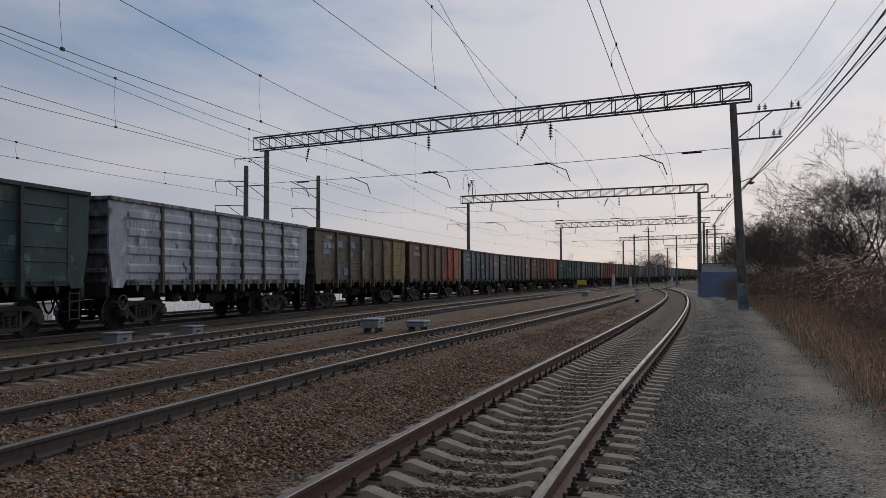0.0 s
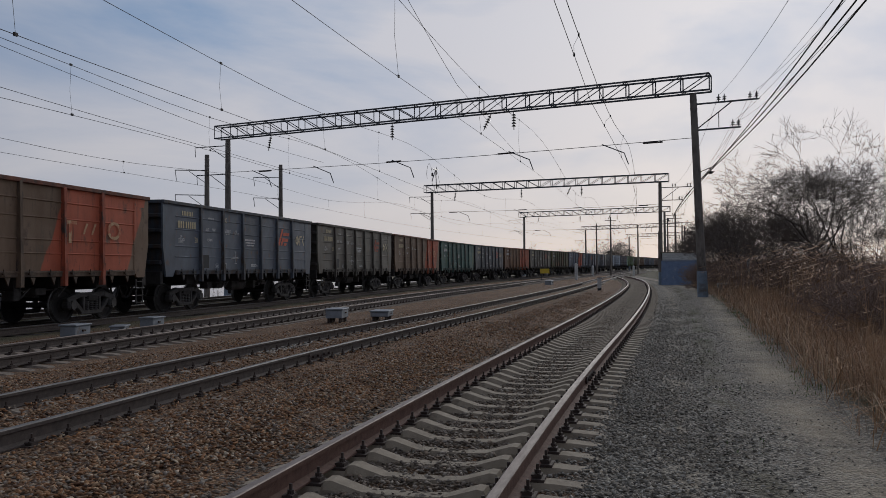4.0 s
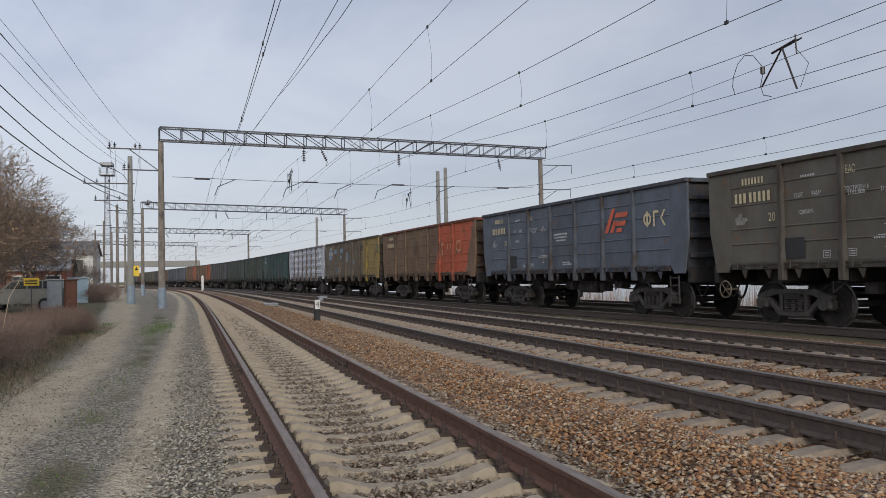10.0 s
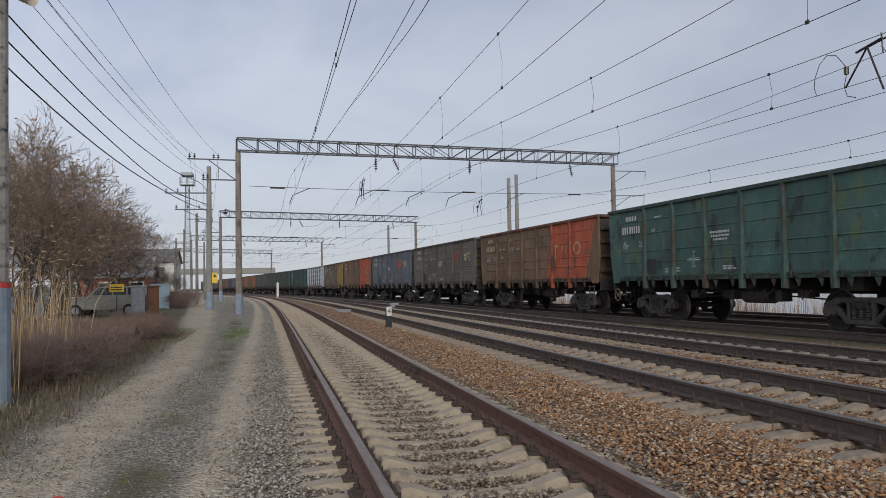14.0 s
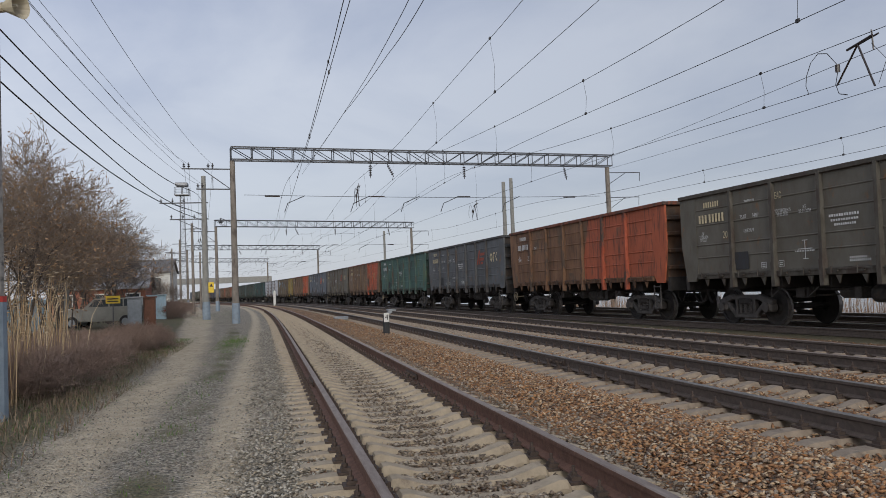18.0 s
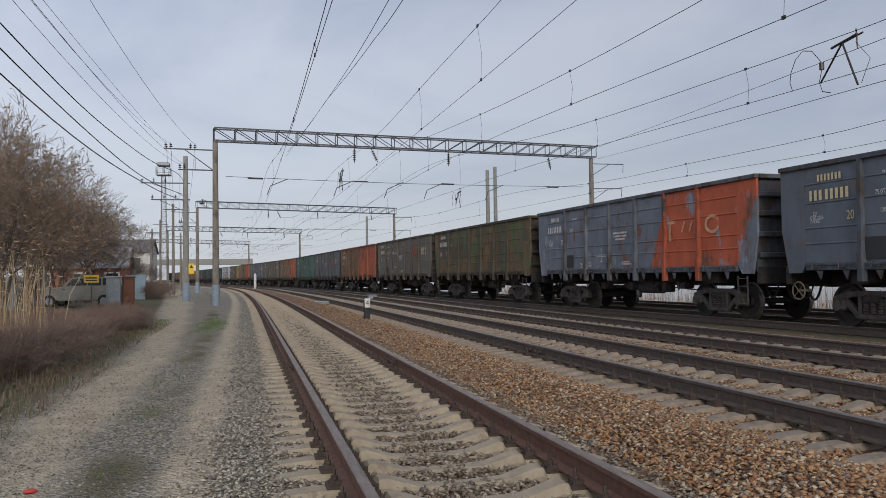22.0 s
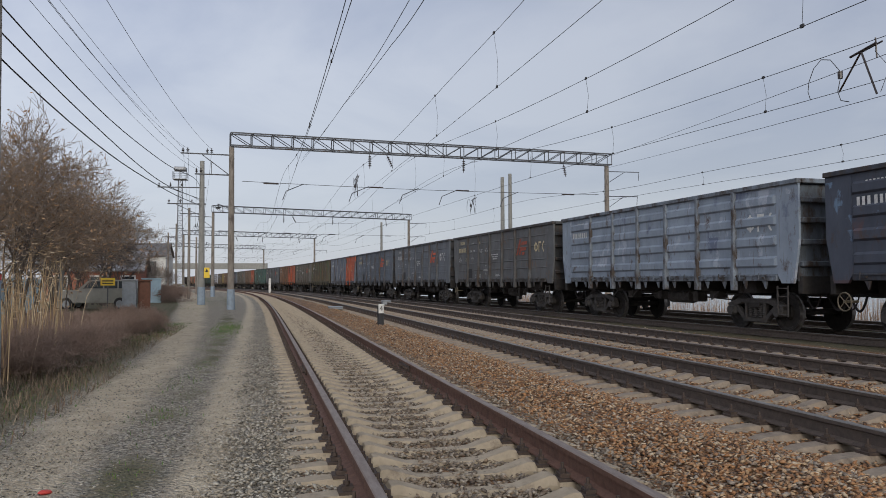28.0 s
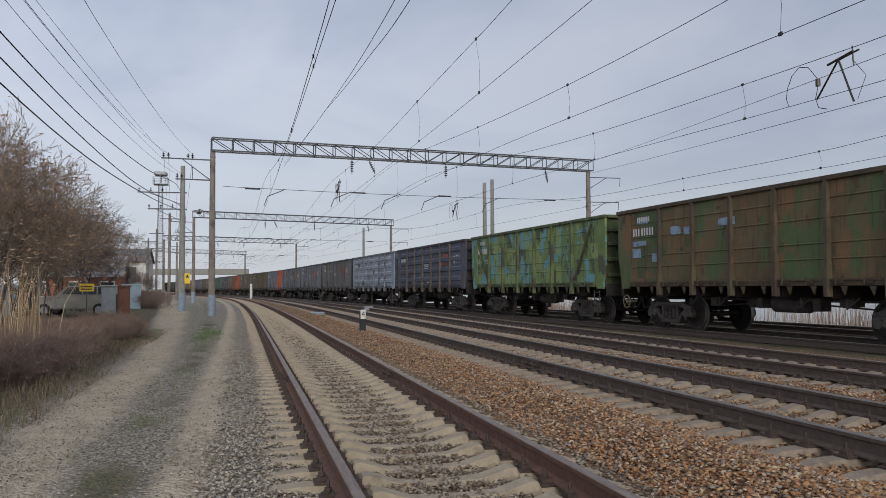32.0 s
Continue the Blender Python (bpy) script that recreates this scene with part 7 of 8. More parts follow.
P2 = (-61.8, -5.35)
pole = tagged(new("power_pole"), "pale concrete power pole with cross arms and a yellow warning sign", "pole")
pole.location = (*P2, gz(*P2))
h2 = 10.2 - gz(*P2)
part("shaft", tube_bm(0.25, 0.16, -0.3, h2), PALEPOST, pole)
part("painted_base", tube_bm(0.29, 0.27, -0.3, 1.3), BLUEPAINT, pole, "white and blue painted foot")
for zb, ln in ((h2 - 2.0, 3.1), (h2 - 3.2, 2.4)):
    bm = bmesh.new()
    box(bm, -0.04, 0.04, -ln, 0.3, zb, zb + 0.08)
    rod(bm, (0, -ln * 0.75, zb), (0, -0.1, zb - 0.8), 0.022, 5)
    part("cross_arm", bm, STEEL, pole)
    for k in (0.1, 0.9, 1.7):
        part("pin_insulator", PIN, None, pole, m=Matrix.Translation((0, -ln + k, zb + 0.3)))
bm = bmesh.new()
box(bm, 0.24, 0.26, 0.2, 0.6, 1.95, 2.7, 0.01)
part("warning_sign", bm, YELLOW, pole, "yellow warning sign")
bm = bmesh.new()
v = [bm.verts.new(q) for q in ((0.2625, 0.27, 2.38), (0.2625, 0.53, 2.38), (0.2625, 0.40, 2.62))]
bm.faces.new(v)
part("sign_triangle", bm, SCHWARZ, pole)

for x, y, h in ((-84, -8.5, 9), (-108, -12.5, 9), (-128, -16, 9), (-66, -12.5, 7.5), (-118, -11, 8), (141, -3, 9.5), (152, 2, 9), (160, -6, 9), (134, 6, 9.5), (146, 9, 9), (190, -2, 9), (112, -3.4, 8.5)):
    p = tagged(new("utility_pole"), "weathered grey utility pole", "pole", "poles along the line")
    p.location = (x, y, gz(x, y))
    part("shaft", tube_bm(0.16, 0.11, -0.3, h), POST, p)
    bm = bmesh.new()
    box(bm, -0.04, 0.04, -0.9, 0.9, h - 0.6, h - 0.52)
    part("cross_arm", bm, STEEL, p)

# floodlight towers
PALESTEEL = mat("grey_steel", (0.33, 0.34, 0.36), (0.24, 0.245, 0.26), 5, 0.6, 0.3, c3=(0.16, 0.11, 0.08), c3at=0.62, c3scale=2)


def light_tower(x, y, h, w):
    t = tagged(new("floodlight_tower"), "slim steel lattice tower with a railed lamp platform", "tower", "lattice towers")
    t.location = (x, y, gz(x, y))
    bm = bmesh.new()
    n = round(h / 0.9)
    for i in range(n):
        z0, z1 = h * i / n, h * (i + 1) / n
        a, b = w * (1 - 0.45 * i / n) / 2, w * (1 - 0.45 * (i + 1) / n) / 2
        for sx, sy in ((-1, -1), (1, -1), (1, 1), (-1, 1)):
            rod(bm, (sx * a, sy * a, z0), (sx * b, sy * b, z1), 0.05, 4)
        for (sx, sy), (tx, ty) in (((-1, -1), (1, -1)), ((1, -1), (1, 1)), ((1, 1), (-1, 1)), ((-1, 1), (-1, -1))):
            rod(bm, (sx * a, sy * a, z0), (tx * b, ty * b, z1), 0.03, 4)
            rod(bm, (sx * b, sy * b, z1), (tx * b, ty * b, z1), 0.025, 4)
    part("lattice_mast", bm, PALESTEEL, t)
    bm = bmesh.new()
    box(bm, -w, w, -w, w, h, h + 0.12)
    for s in (-1, 1):
        for q in (-1, 0, 1):
            rod(bm, (s * w, q * w, h), (s * w, q * w, h + 1.3), 0.035, 4)
            rod(bm, (q * w, s * w, h), (q * w, s * w, h + 1.3), 0.035, 4)
        for zz in (0.65, 1.3):
            rod(bm, (s * w, -w, h + zz), (s * w, w, h + zz), 0.03, 4)
            rod(bm, (-w, s * w, h + zz), (w, s * w, h + zz), 0.03, 4)
    part("platform", bm, PALESTEEL, t)
    bm = bmesh.new()
    box(bm, -w * 0.9, w * 0.9, -w * 0.9, w * 0.9, h + 1.6, h + 2.2, 0.1)
    for s in (-1, 1):
        rod(bm, (s * w * 0.6, 0, h), (s * w * 0.6, 0, h + 1.65), 0.05, 5)
    part("lamp_housing", bm, PALESTEEL, t)


light_tower(-148, -16.6, 19.5, 1.15)
light_tower(-210, -38, 15, 1.6)

# ---- trackside boxes, posts and signs ----
PALEBOX = mat("pale_grey_paint", (0.260, 0.279, 0.298), (0.198, 0.211, 0.223), 5, 0.6, c3=(0.18, 0.14, 0.11), c3at=0.62, c3scale=4)


def relay_box(x, y, lx, ly, h, turn, label, legs=False):
    b = tagged(new("track_box"), label, "equipment box", "boxes beside the tracks")
    b.matrix_basis = pose(x, y, gz(x, y), 0, 0, turn)
    z0 = 0.14 if legs else 0.0
    bm = bmesh.new(); box(bm, -lx / 2, lx / 2, -ly / 2, ly / 2, z0, z0 + h, 0.015)
    part("body", bm, PALEBOX, b)
    bm = bmesh.new(); box(bm, -lx / 2 - 0.03, lx / 2 + 0.03, -ly / 2 - 0.03, ly / 2 + 0.03, z0 + h + 0.003, z0 + h + 0.045, 0.012)
    part("lid", bm, PALEBOX, b)
    if legs:
        for k in range(5):
            for s in (-1, 1):
                bm = bmesh.new(); box(bm, -0.03, 0.03, -0.03, 0.03, -0.05, z0 - 0.002)
                part("leg", bm, CLIP, b, m=Matrix.Translation((-lx * 0.42 + lx * 0.21 * k, s * ly * 0.35, 0)))
    bm = bmesh.new(); box(bm, -0.05, 0.05, -ly / 2 - 0.045, -ly / 2 - 0.002, z0 + h * 0.55, z0 + h * 0.7)
    part("hasp", bm, CLIP, b)


relay_box(23.3, 9.1, 0.85, 0.5, 0.24, 8, "small pale grey equipment box on short legs", True)
relay_box(24.3, 8.0, 0.95, 0.55, 0.14, 8, "low pale grey equipment box", True)
relay_box(16.8, 13.2, 0.62, 0.4, 0.3, 5, "small pale grey metal box beside the rails")
relay_box(20.2, 13.4, 0.62, 0.4, 0.27, 5, "small pale grey metal box beside the rails")
relay_box(18.9, 13.5, 0.7, 0.35, 0.12, 25, "flat dark grey equipment cover by the rails")
relay_box(-52, 6.9, 0.8, 0.5, 0.3, 0, "small pale grey equipment box between the tracks")
relay_box(-45, 3.2, 1.2, 0.7, 0.1, 0, "flat concrete cover between the tracks")
relay_box(76, 9.0, 1.6, 0.6, 0.35, 0, "low blue-grey switch machine between the tracks")


def marker_post(x, y, h, w, plate_h, chevron, label):
    p = tagged(new("marker_post"), label, "marker post", "marker posts")
    p.matrix_basis = pose(x, y, gz(x, y) - 0.03, 0, 0, 18)
    bm = bmesh.new(); box(bm, -w / 2, w / 2, -w / 2, w / 2, 0, h - plate_h - 0.002, 0.012)
    part("dark_foot", bm, SCHWARZ, p)
    bm = bmesh.new(); box(bm, -w / 2, w / 2, -w / 2, w / 2, h - plate_h, h, 0.015)
    part("white_head", bm, WHITEWASH, p)
    if chevron:
        for z in (0.24, 0.40, 0.56):
            for s in (-1, 1):
                bm = bmesh.new()
                v = [bm.verts.new(q) for q in ((0, -w / 2 - 0.003, z + 0.02), (s * w / 2, -w / 2 - 0.003, z - 0.06), (s * w / 2, -w / 2 - 0.003, z), (0, -w / 2 - 0.003, z + 0.08))]
                bm.faces.new(v)
                part("chevron", bm, SCHWARZ, p)
        bm = bmesh.new(); box(bm, -w / 2 - 0.004, w / 2 + 0.004, -w / 2 - 0.004, w / 2 + 0.004, h - 0.05, h + 0.004)
        part("dark_cap", bm, SCHWARZ, p)
    return p


marker_post(-6.62, 8.35, 0.74, 0.17, 0.56, True, "white post with black chevrons standing in limed stones")
marker_post(56, 3.2, 0.9, 0.22, 0.7, True, "white post with black chevrons beside the track")
sg = marker_post(-27.0, 3.45, 0.62, 0.17, 0.0, False, "black post with a white plate that reads 4")
bm = bmesh.new(); box(bm, -0.02, 0.02, -0.085, 0.085, 0.42, 0.72, 0.006)
part("number_plate", bm, WHITEWASH, sg, "white plate", m=Matrix.Rotation(radians(-18), 4, "Z") @ Matrix.Translation((0.12, 0, 0)))
text("numeral", "4", 0.24, SCHWARZ, sg, Matrix.Rotation(radians(-18), 4, "Z") @ Matrix.Translation((0.1425, 0, 0.57)) @ Matrix.Rotation(radians(90), 4, "Z") @ Matrix.Rotation(radians(90), 4, "X"))
for x, y, h in ((-120, -1.0, 2.1), (100, 8.6, 1.9), (128, 8.5, 1.6), (136, 2.5, 1.6)):
    p = tagged(new("signal_cabinet"), "narrow white signal post beside the rails", "signal post", "white posts")
    p.location = (x, y, gz(x, y))
    bm = bmesh.new(); box(bm, -0.15, 0.15, -0.17, 0.17, 0, h, 0.02)
    part("body", bm, WHITEWASH, p)
    bm = bmesh.new(); rod(bm, (0, 0, h), (0, 0, h + 0.12), 0.14, 10, 0.05)
    part("cap", bm, WHITEWASH, p)
for x, y in ((88, 11.9),):
    p = tagged(new("yellow_board"), "yellow board on two short legs beside the train", "sign", "yellow boards")
    p.location = (x, y - 1.0, gz(x, y - 1.0))
    bm = bmesh.new(); box(bm, -0.05, 0.05, -0.5, 0.5, 0.95, 1.45, 0.01)
    part("board", bm, YELLOW, p)
    for s in (-1, 1):
        bm = bmesh.new(); rod(bm, (0, s * 0.35, -0.1), (0, s * 0.35, 0.94), 0.03, 5)
        part("leg", bm, STEEL, p)

# ---- blue-grey cabin, concrete block and bin by the path, +x side ----
bx, by = 79.0, -2.95
CABINBLUE = mat("cabin_blue_paint", (0.20, 0.26, 0.38), (0.15, 0.195, 0.29), 3, 0.8, c3=(0.34, 0.36, 0.40), c3at=0.6, c3scale=2.5)
cab = tagged(new("equipment_cabin"), "low blue-grey painted brick cabin with a pale upper band", "cabin")
cab.matrix_basis = pose(bx, by, gz(bx, by) + 0.22, 0, 0, 1)
bm = bmesh.new(); box(bm, 0, 3.4, -1.8, 1.8, -0.6, 2.05, 0.02)
part("wall", bm, CABINBLUE, cab)
bm = bmesh.new(); box(bm, 0.004, 3.396, -1.696, 1.696, 2.054, 2.78, 0.02)
part("upper_band", bm, WHITEWASH, cab, "whitewashed upper band")
bm = bmesh.new(); box(bm, -0.08, 3.48, -1.8, 1.8, 2.785, 2.88, 0.02)
part("roof", bm, OLDCONCRETE, cab)
for k in range(14):
    bm = bmesh.new(); box(bm, -0.014, -0.002, -1.68, 1.68, -0.05 + 0.2 * k, -0.03 + 0.2 * k)
    part("mortar_course", bm, PALEBOX if k > 9 else CABINBLUE, cab)
blk = tagged(new("concrete_block"), "pale concrete block beside the cabin", "block")
blk.location = (42.2, -3.75, gz(42.2, -3.75) - 0.03)
bm = bmesh.new(); box(bm, -0.4, 0.4, -0.42, 0.42, 0, 0.6, 0.05)
part("body", bm, PALEPOST, blk)
binp = tagged(new("litter_bag"), "dark sack tied to a thin pale post", "sack")
binp.location = (41.0, -4.65, gz(41, -4.65))
bm = bmesh.new(); rod(bm, (0, 0, -0.1), (0, 0, 1.75), 0.06, 6)
part("post", bm, PALEPOST, binp)
bm = bmesh.new(); bmesh.ops.create_icosphere(bm, subdivisions=3, radius=0.26)
for v in bm.verts:
    v.co = Vector((v.co.x - 0.1, v.co.y - 0.32, v.co.z * 1.5 + 0.75 + 0.06 * noise.noise(v.co * 6)))
part("sack", bm, SCHWARZ, binp)

# ---- yard at the -x side: car, sheds, kiosk, houses ----
CARPAINT = mat("car_silver_beige", (0.25, 0.243, 0.215), (0.20, 0.195, 0.172), 3, 0.4, 0.3, bump=0, c3=(0.16, 0.14, 0.12), c3at=0.6)
GLASS = mat("dark_glass", (0.05, 0.06, 0.065), (0.035, 0.04, 0.045), 2, 0.12, bump=0)
TYRE = mat("tyre", (0.02, 0.02, 0.021), (0.03, 0.029, 0.028), 8, 0.9)
REDBRICK = mat("red_brick", (0.30, 0.12, 0.075), (0.22, 0.085, 0.055), 8, 0.9, bump=0.4, bscale=20)
TIN = mat("tin_roof", (0.42, 0.42, 0.42), (0.32, 0.32, 0.33), 3, 0.55, 0.3, c3=(0.25, 0.17, 0.12), c3at=0.62)
BROWNDOOR = mat("rusty_brown_sheet", (0.17, 0.075, 0.045), (0.12, 0.055, 0.035), 5, 0.75, c3=(0.08, 0.045, 0.03), c3at=0.58)
LIGHTBLUE = mat("light_blue_paint", (0.40, 0.52, 0.58), (0.33, 0.44, 0.50), 4, 0.6, c3=(0.30, 0.28, 0.25), c3at=0.66)
PLASTER = mat("pale_plaster", (0.52, 0.51, 0.48), (0.44, 0.43, 0.41), 3, 0.9, c3=(0.36, 0.34, 0.31), c3at=0.6)
DARKROOF = mat("dark_roof", (0.13, 0.125, 0.125), (0.10, 0.095, 0.095), 4, 0.8)


def extrude_profile(bm, pts, y0, y1):
    a = [bm.verts.new((x, y0, z)) for x, z in pts]
    b = [bm.verts.new((x, y1, z)) for x, z in pts]
    n = len(pts)
    bm.faces.new(a); bm.faces.new(b[::-1])
    for i in range(n):
        bm.faces.new((a[i], b[i], b[(i + 1) % n], a[(i + 1) % n]))
    bmesh.ops.recalc_face_normals(bm, faces=bm.faces)


car = tagged(new("estate_car"), "dusty silver-beige estate car parked behind dry weeds", "car")
cx, cy = -47.8, -9.5
car.matrix_basis = pose(cx, cy, gz(cx, cy), 0, 0, 80) @ Matrix.Diagonal((1.06, 1.06, 1.12, 1))
bm = bmesh.new()
extrude_profile(bm, [(-2.2, 0.35), (-2.25, 0.75), (-2.05, 0.92), (-0.95, 1.0), (1.9, 1.02), (2.2, 0.95), (2.22, 0.35)], -0.82, 0.82)
bmesh.ops.bevel(bm, geom=list(bm.edges), offset=0.05, segments=2, affect="EDGES")
part("body", bm, CARPAINT, car)
bm = bmesh.new()
extrude_profile(bm, [(-0.85, 1.0), (-0.3, 1.45), (1.85, 1.47), (2.1, 1.02)], -0.70, 0.70)
bmesh.ops.bevel(bm, geom=list(bm.edges), offset=0.04, segments=2, affect="EDGES")
part("cabin", bm, CARPAINT, car)
for s in (-1, 1):
    for x0, x1, x2, x3 in ((-0.55, -0.22, 0.45, 0.45), (0.52, 0.52, 1.18, 1.18), (1.25, 1.25, 1.78, 1.92)):
        bm = bmesh.new()
        v = [bm.verts.new(q) for q in ((x0, s * 0.712, 1.06), (x1, s * 0.712, 1.40), (x2, s * 0.712, 1.40), (x3, s * 0.712, 1.06))]
        w = [bm.verts.new((q.co.x, s * 0.70, q.co.z)) for q in v]
        bm.faces.new(v); bm.faces.new(w)
        for i in range(4):
            bm.faces.new((v[i], v[(i + 1) % 4], w[(i + 1) % 4], w[i]))
        part("side_window", bm, GLASS, car)
    for xw in (-1.35, 1.35):
        wh = new("wheel"); wh.parent = car; wh.location = (xw, s * 0.76, 0.31)
        bm = bmesh.new(); rod(bm, (0, -0.1, 0), (0, 0.1, 0), 0.31, 20)
        bmesh.ops.bevel(bm, geom=[e for e in bm.edges if e.calc_length() < 0.12], offset=0.02, segments=1, affect="EDGES")
        part("tyre", bm, TYRE, wh)
        bm = bmesh.new(); rod(bm, (0, -0.108, 0), (0, 0.108, 0), 0.18, 16)
        part("rim", bm, PALEBOX, wh)
bm = bmesh.new()
v = [bm.verts.new(q) for q in ((-0.86, -0.62, 1.03), (-0.86, 0.62, 1.03), (-0.36, 0.58, 1.42), (-0.36, -0.58, 1.42))]
bm.faces.new(v)
bmesh.ops.solidify(bm, geom=list(bm.faces), thickness=0.02)
part("windscreen", bm, GLASS, car)
for s in (-1, 1):
    bm = bmesh.new(); box(bm, -2.27, -2.22, s * 0.6 - 0.14, s * 0.6 + 0.14, 0.62, 0.78, 0.02)
    part("headlight", bm, PALEBOX, car)
ysg = tagged(new("yellow_sign"), "yellow rectangular sign on a thin pole in front of the car", "sign")
ysg.location = (-43.0, -8.15, gz(-43, -8.15))
bm = bmesh.new(); rod(bm, (0, 0, -0.1), (0, 0, 1.4), 0.025, 6)
part("pole", bm, STEEL, ysg)
bm = bmesh.new(); box(bm, -0.02, 0.02, -0.34, 0.34, 1.40, 1.78, 0.01)
part("panel", bm, YELLOW, ysg)
for k in range(2):
    bm = bmesh.new(); box(bm, 0.0215, 0.023, -0.26, 0.26, 1.48 + 0.12 * k, 1.54 + 0.12 * k)
    part("line_bar", bm, SCHWARZ, ysg)


def shed(name, x, y, lx, ly, h, turn, wallmat, label, category, roof=None, door=None, pitch=0.0):
    s = tagged(new(name), label, category)
    s.matrix_basis = pose(x, y, gz(x, y) - 0.05, 0, 0, turn)
    bm = bmesh.new(); box(bm, -lx / 2, lx / 2, -ly / 2, ly / 2, -0.2, h, 0.02)
    part("wall", bm, wallmat, s)
    if pitch:
        bm = bmesh.new()
        extrude_profile(bm, [(-lx / 2 - 0.35, h), (0, h + pitch), (lx / 2 + 0.35, h), (lx / 2 + 0.35, h + 0.12), (0, h + pitch + 0.14), (-lx / 2 - 0.35, h + 0.12)], -ly / 2 - 0.3, ly / 2 + 0.3)
        part("roof", bm, roof or TIN, s)
        bm = bmesh.new()
        extrude_profile(bm, [(-lx / 2, h + 0.003), (lx / 2, h + 0.003), (0, h + pitch - 0.02)], -ly / 2 + 0.01, ly / 2 - 0.01)
        part("gable", bm, wallmat, s)
    else:
        bm = bmesh.new(); box(bm, -lx / 2 - 0.08, lx / 2 + 0.08, -ly / 2 - 0.08, ly / 2 + 0.08, h + 0.003, h + 0.07, 0.015)
        part("roof", bm, roof or TIN, s)
    if door:
        bm = bmesh.new(); box(bm, lx / 2 + 0.003, lx / 2 + 0.04, -ly * 0.38, ly * 0.38, 0.05, h - 0.12, 0.01)
        part("door", bm, door, s)
    return s


shed("metal_shed", -45.5, -7.55, 0.9, 0.7, 1.72, 8, PALEBOX, "grey sheet-metal shed beside the path", "shed", None, PALEBOX)
shed("rusty_shed", -46.0, -6.88, 0.9, 0.62, 1.72, 8, BROWNDOOR, "rusty brown sheet-metal shed beside the path", "shed", BROWNDOOR, BROWNDOOR)
kb = shed("blue_kiosk", -66.5, -9.45, 1.4, 1.35, 1.85, 6, LIGHTBLUE, "light blue rounded kiosk by the path", "kiosk", LIGHTBLUE, LIGHTBLUE)
bm = bmesh.new(); box(bm, 0.712, 0.73, -0.7, 0.7, 0.62, 0.72)
part("red_stripe", bm, REDBAND, kb)
hs = shed("brick_house", -69.5, -14.0, 6.5, 7.0, 2.3, 4, REDBRICK, "small red-brick house with a pale tin roof", "house", TIN, None, 1.6)
for k in (-2.2, 0.4, 2.6):
    wn_ = new("window"); wn_.parent = hs; wn_.location = (3.255, k, 1.4)
    bm = bmesh.new(); box(bm, 0, 0.05, -0.55, 0.55, -0.6, 0.6, 0.01)
    part("frame", bm, WHITEWASH, wn_)
    bm = bmesh.new(); box(bm, 0.052, 0.06, -0.45, 0.45, -0.5, 0.5)
    part("pane", bm, GLASS, wn_)
hs = shed("white_house", -140, -21.8, 9, 9, 5.6, 0, PLASTER, "white two-storey house with a dark hipped roof", "house", DARKROOF, None, 2.2)
for z in (1.5, 4.2):
    for k in (-3, -0.2, 2.6):
        wn_ = new("window"); wn_.parent = hs; wn_.location = (4.505, k, z)
        bm = bmesh.new(); box(bm, 0, 0.05, -0.6, 0.6, -0.75, 0.75, 0.01)
        part("frame", bm, WHITEWASH, wn_)
        bm = bmesh.new(); box(bm, 0.052, 0.06, -0.5, 0.5, -0.65, 0.65)
        part("pane", bm, GLASS, wn_)
fence = tagged(new("picket_fence"), "faded blue board fence behind the reeds", "fence")
fence.matrix_basis = pose(-33, -12.5, gz(-33, -12.5), 0, 0, 172)
bmf = bmesh.new(); box(bmf, -0.07, 0.07, -0.012, 0.012, 0, 1.6, 0.004)
fm = mesh_of(bmf, "board", LIGHTBLUE)
for k in range(60):
    part("board", fm, None, fence, m=Matrix.Translation((k * 0.17, random.gauss(0, 0.01), random.uniform(-0.06, 0.02))))
for z in (0.4, 1.2):
    bm = bmesh.new(); box(bm, 0, 10.2, 0.014, 0.05, z, z + 0.08)
    part("rail", bm, POST, fence)
# far footbridge and yard machine at the end of the view
br = tagged(new("footbridge"), "pale concrete bridge over the tracks far away", "bridge")
br.location = (-262, -48, 0)
bm = bmesh.new(); box(bm, -1.5, 1.5, -30, 45, 5.6, 7.4, 0.05)
part("deck", bm, PALEPOST, br)
for y in (-28, -12, 6, 24, 42):
    bm = bmesh.new(); box(bm, -0.6, 0.6, y - 0.5, y + 0.5, -0.5, 5.59)
    part("pier", bm, PALEPOST, br)

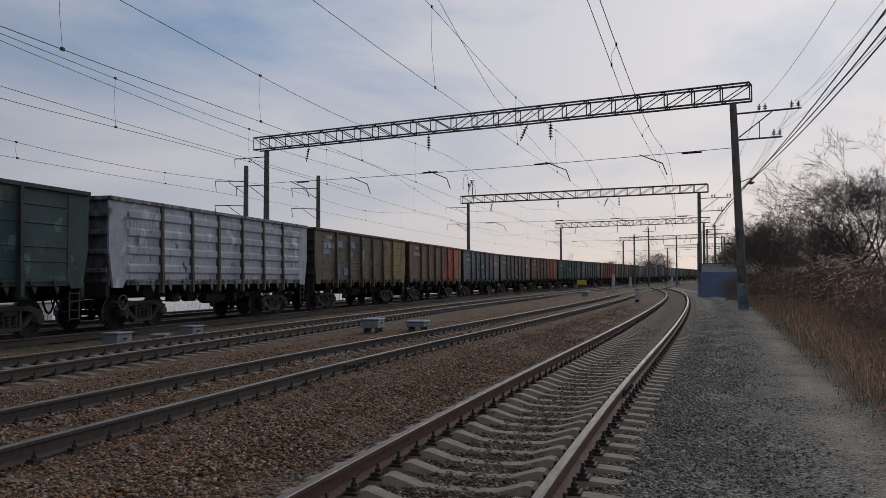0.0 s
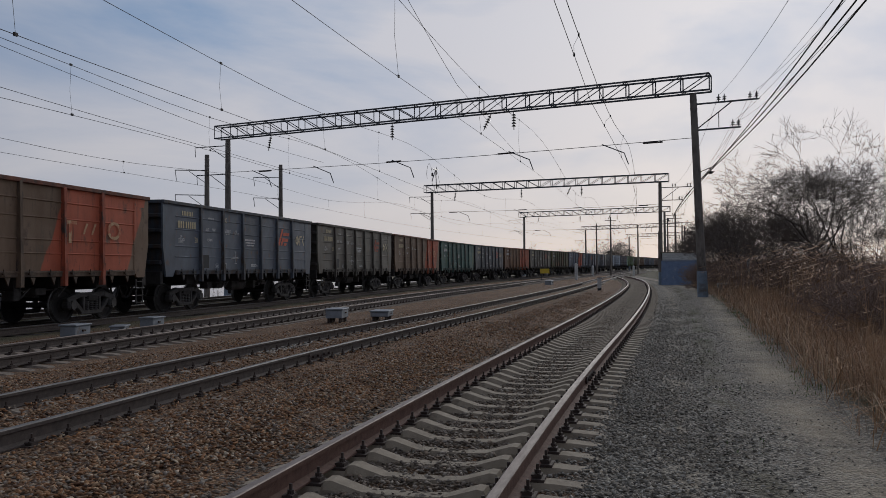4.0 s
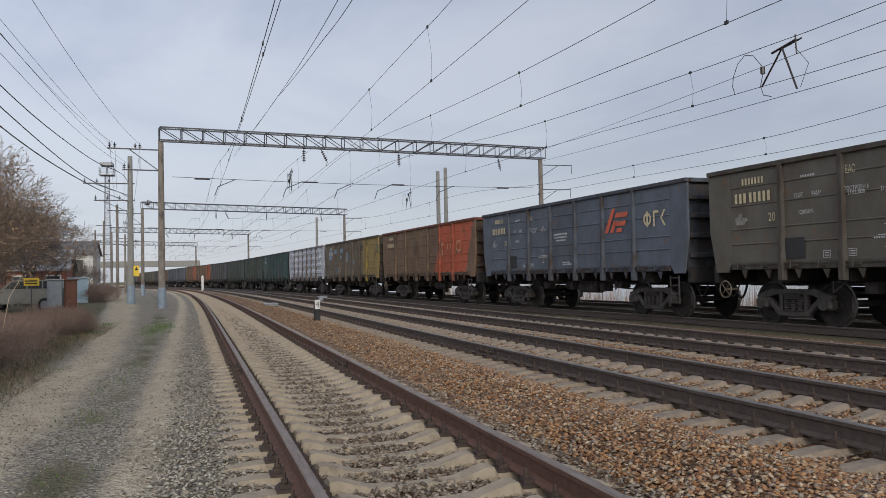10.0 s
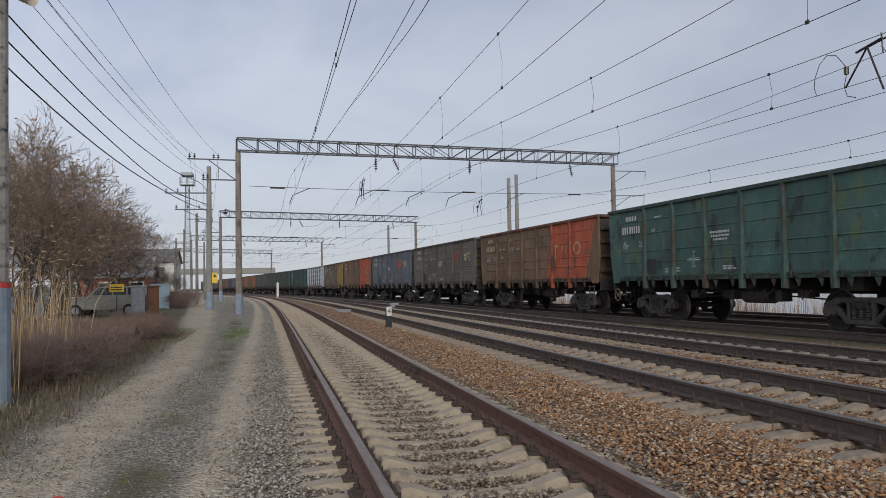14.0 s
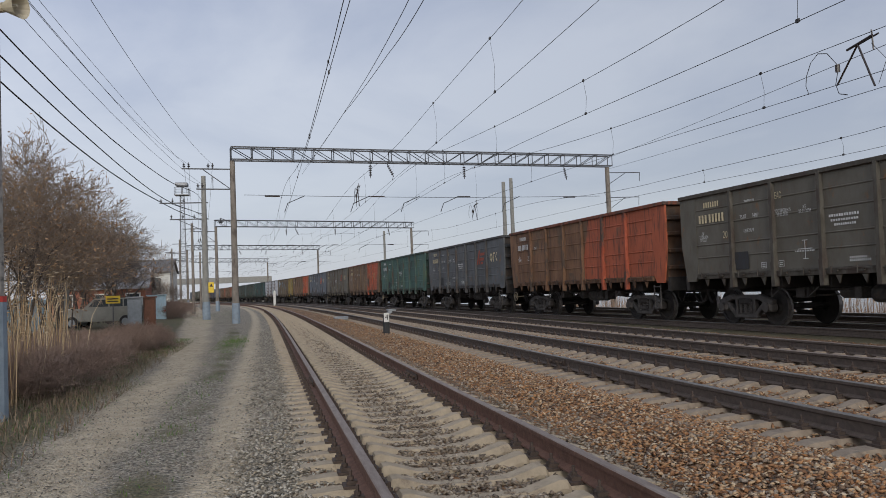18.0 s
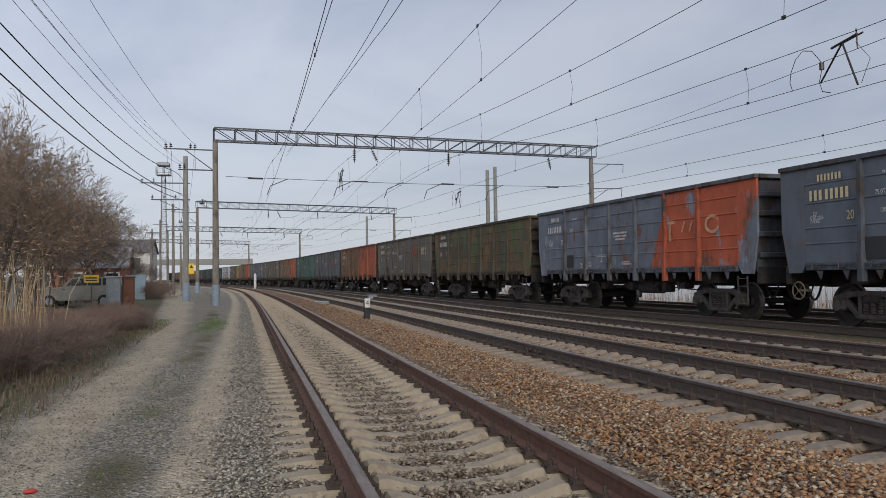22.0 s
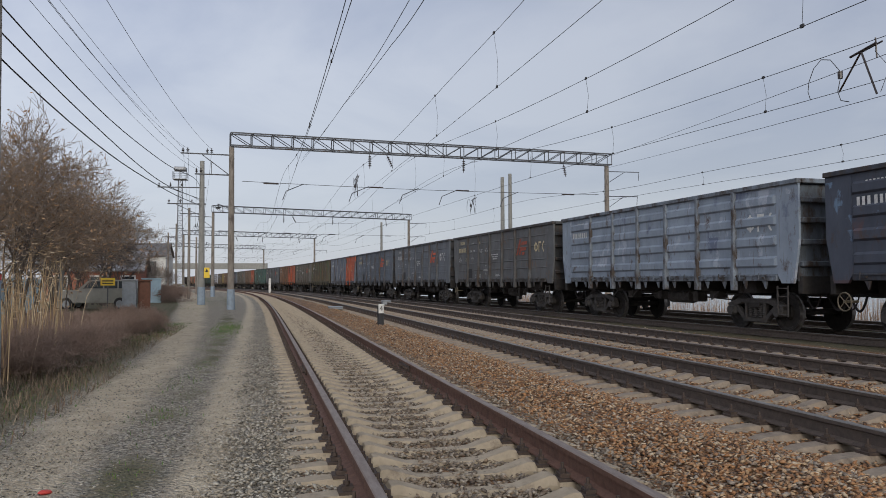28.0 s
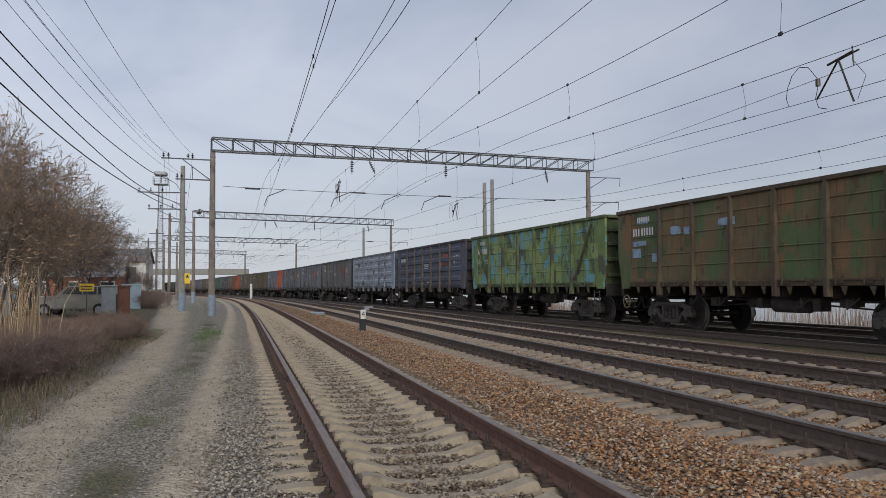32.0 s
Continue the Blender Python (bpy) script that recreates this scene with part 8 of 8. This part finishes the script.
# ---- behind the train: block wall, low white shed, green post ----
GREYBLOCK = mat("grey_block", (0.30, 0.29, 0.275), (0.22, 0.21, 0.20), 4, 0.9, bump=0.4, bscale=25)
bw = tagged(new("block_wall"), "low wall of grey concrete blocks on the bank", "wall")
bw.matrix_basis = pose(9.2, 27.6, -1.2, 0, 0, 8)
bmf = bmesh.new(); box(bmf, -0.29, 0.29, -0.14, 0.14, 0, 0.27, 0.012)
bmm = mesh_of(bmf, "block", GREYBLOCK)
for r in range(8):
    for c in range(10):
        part("block", bmm, None, bw, m=Matrix.Translation((c * 0.61 + 0.3 * (r % 2), random.gauss(0, 0.006), r * 0.285)))
ws = shed("white_shed", 30, 32.5, 7, 5, 2.4, 12, WHITEWASH, "low white shed with a pale flat roof beyond the train", "shed", TIN)
bm = bmesh.new(); box(bm, -3.4, -0.6, -2.58, -2.54, 0.1, 1.3, 0.01)
part("blue_sheet", bm, mat("blue_tarpaulin", (0.03, 0.12, 0.40), (0.02, 0.08, 0.30), 3, 0.6), ws, "blue sheet on the wall")
ws2 = shed("grey_roofed_shelter", -11.8, 31.5, 4.2, 3.2, 0.9, 20, PLASTER, "low shelter with a pale sloping roof by the water", "shelter", TIN, None, 0.7)
gp = tagged(new("green_post"), "dark green painted thick post at the water's edge", "post")
gp.location = (-5.4, 26.8, gz(-5.4, 26.8))
part("shaft", tube_bm(0.33, 0.33, -0.3, 3.4, 12), mat("dark_green_paint", (0.02, 0.075, 0.07), (0.015, 0.055, 0.052), 4, 0.6), gp)
litter = tagged(new("red_scrap"), "small crumpled red scrap lying on the gravel", "litter")
litter.location = (-6.65, -1.6, gz(-6.65, -1.6) + 0.012)
bm = bmesh.new(); bmesh.ops.create_icosphere(bm, subdivisions=2, radius=0.05)
for v in bm.verts:
    v.co = Vector((v.co.x * 0.9, v.co.y, v.co.z * 0.35)) * (1 + 0.3 * noise.noise(v.co * 40))
part("scrap", bm, REDBAND, litter)



def motions():
    for i, w in TRAIN:
        walk(w, [(t, wagon_pose(i, t)) for t in range(0, 33)])
    # the wheels roll: less than a quarter turn from row to row
    step = 32.0 / 440
    for i, wh in WHEELSETS:
        if -5 <= i <= 16:
            at, a0 = wh.matrix_basis.translation.copy(), wh.location.x
            walk(wh, [(k * step, Matrix.Translation(at) @ Matrix.Rotation(a0 - SPEED * k * step / 0.475, 4, "Y")) for k in range(441)])


motions()
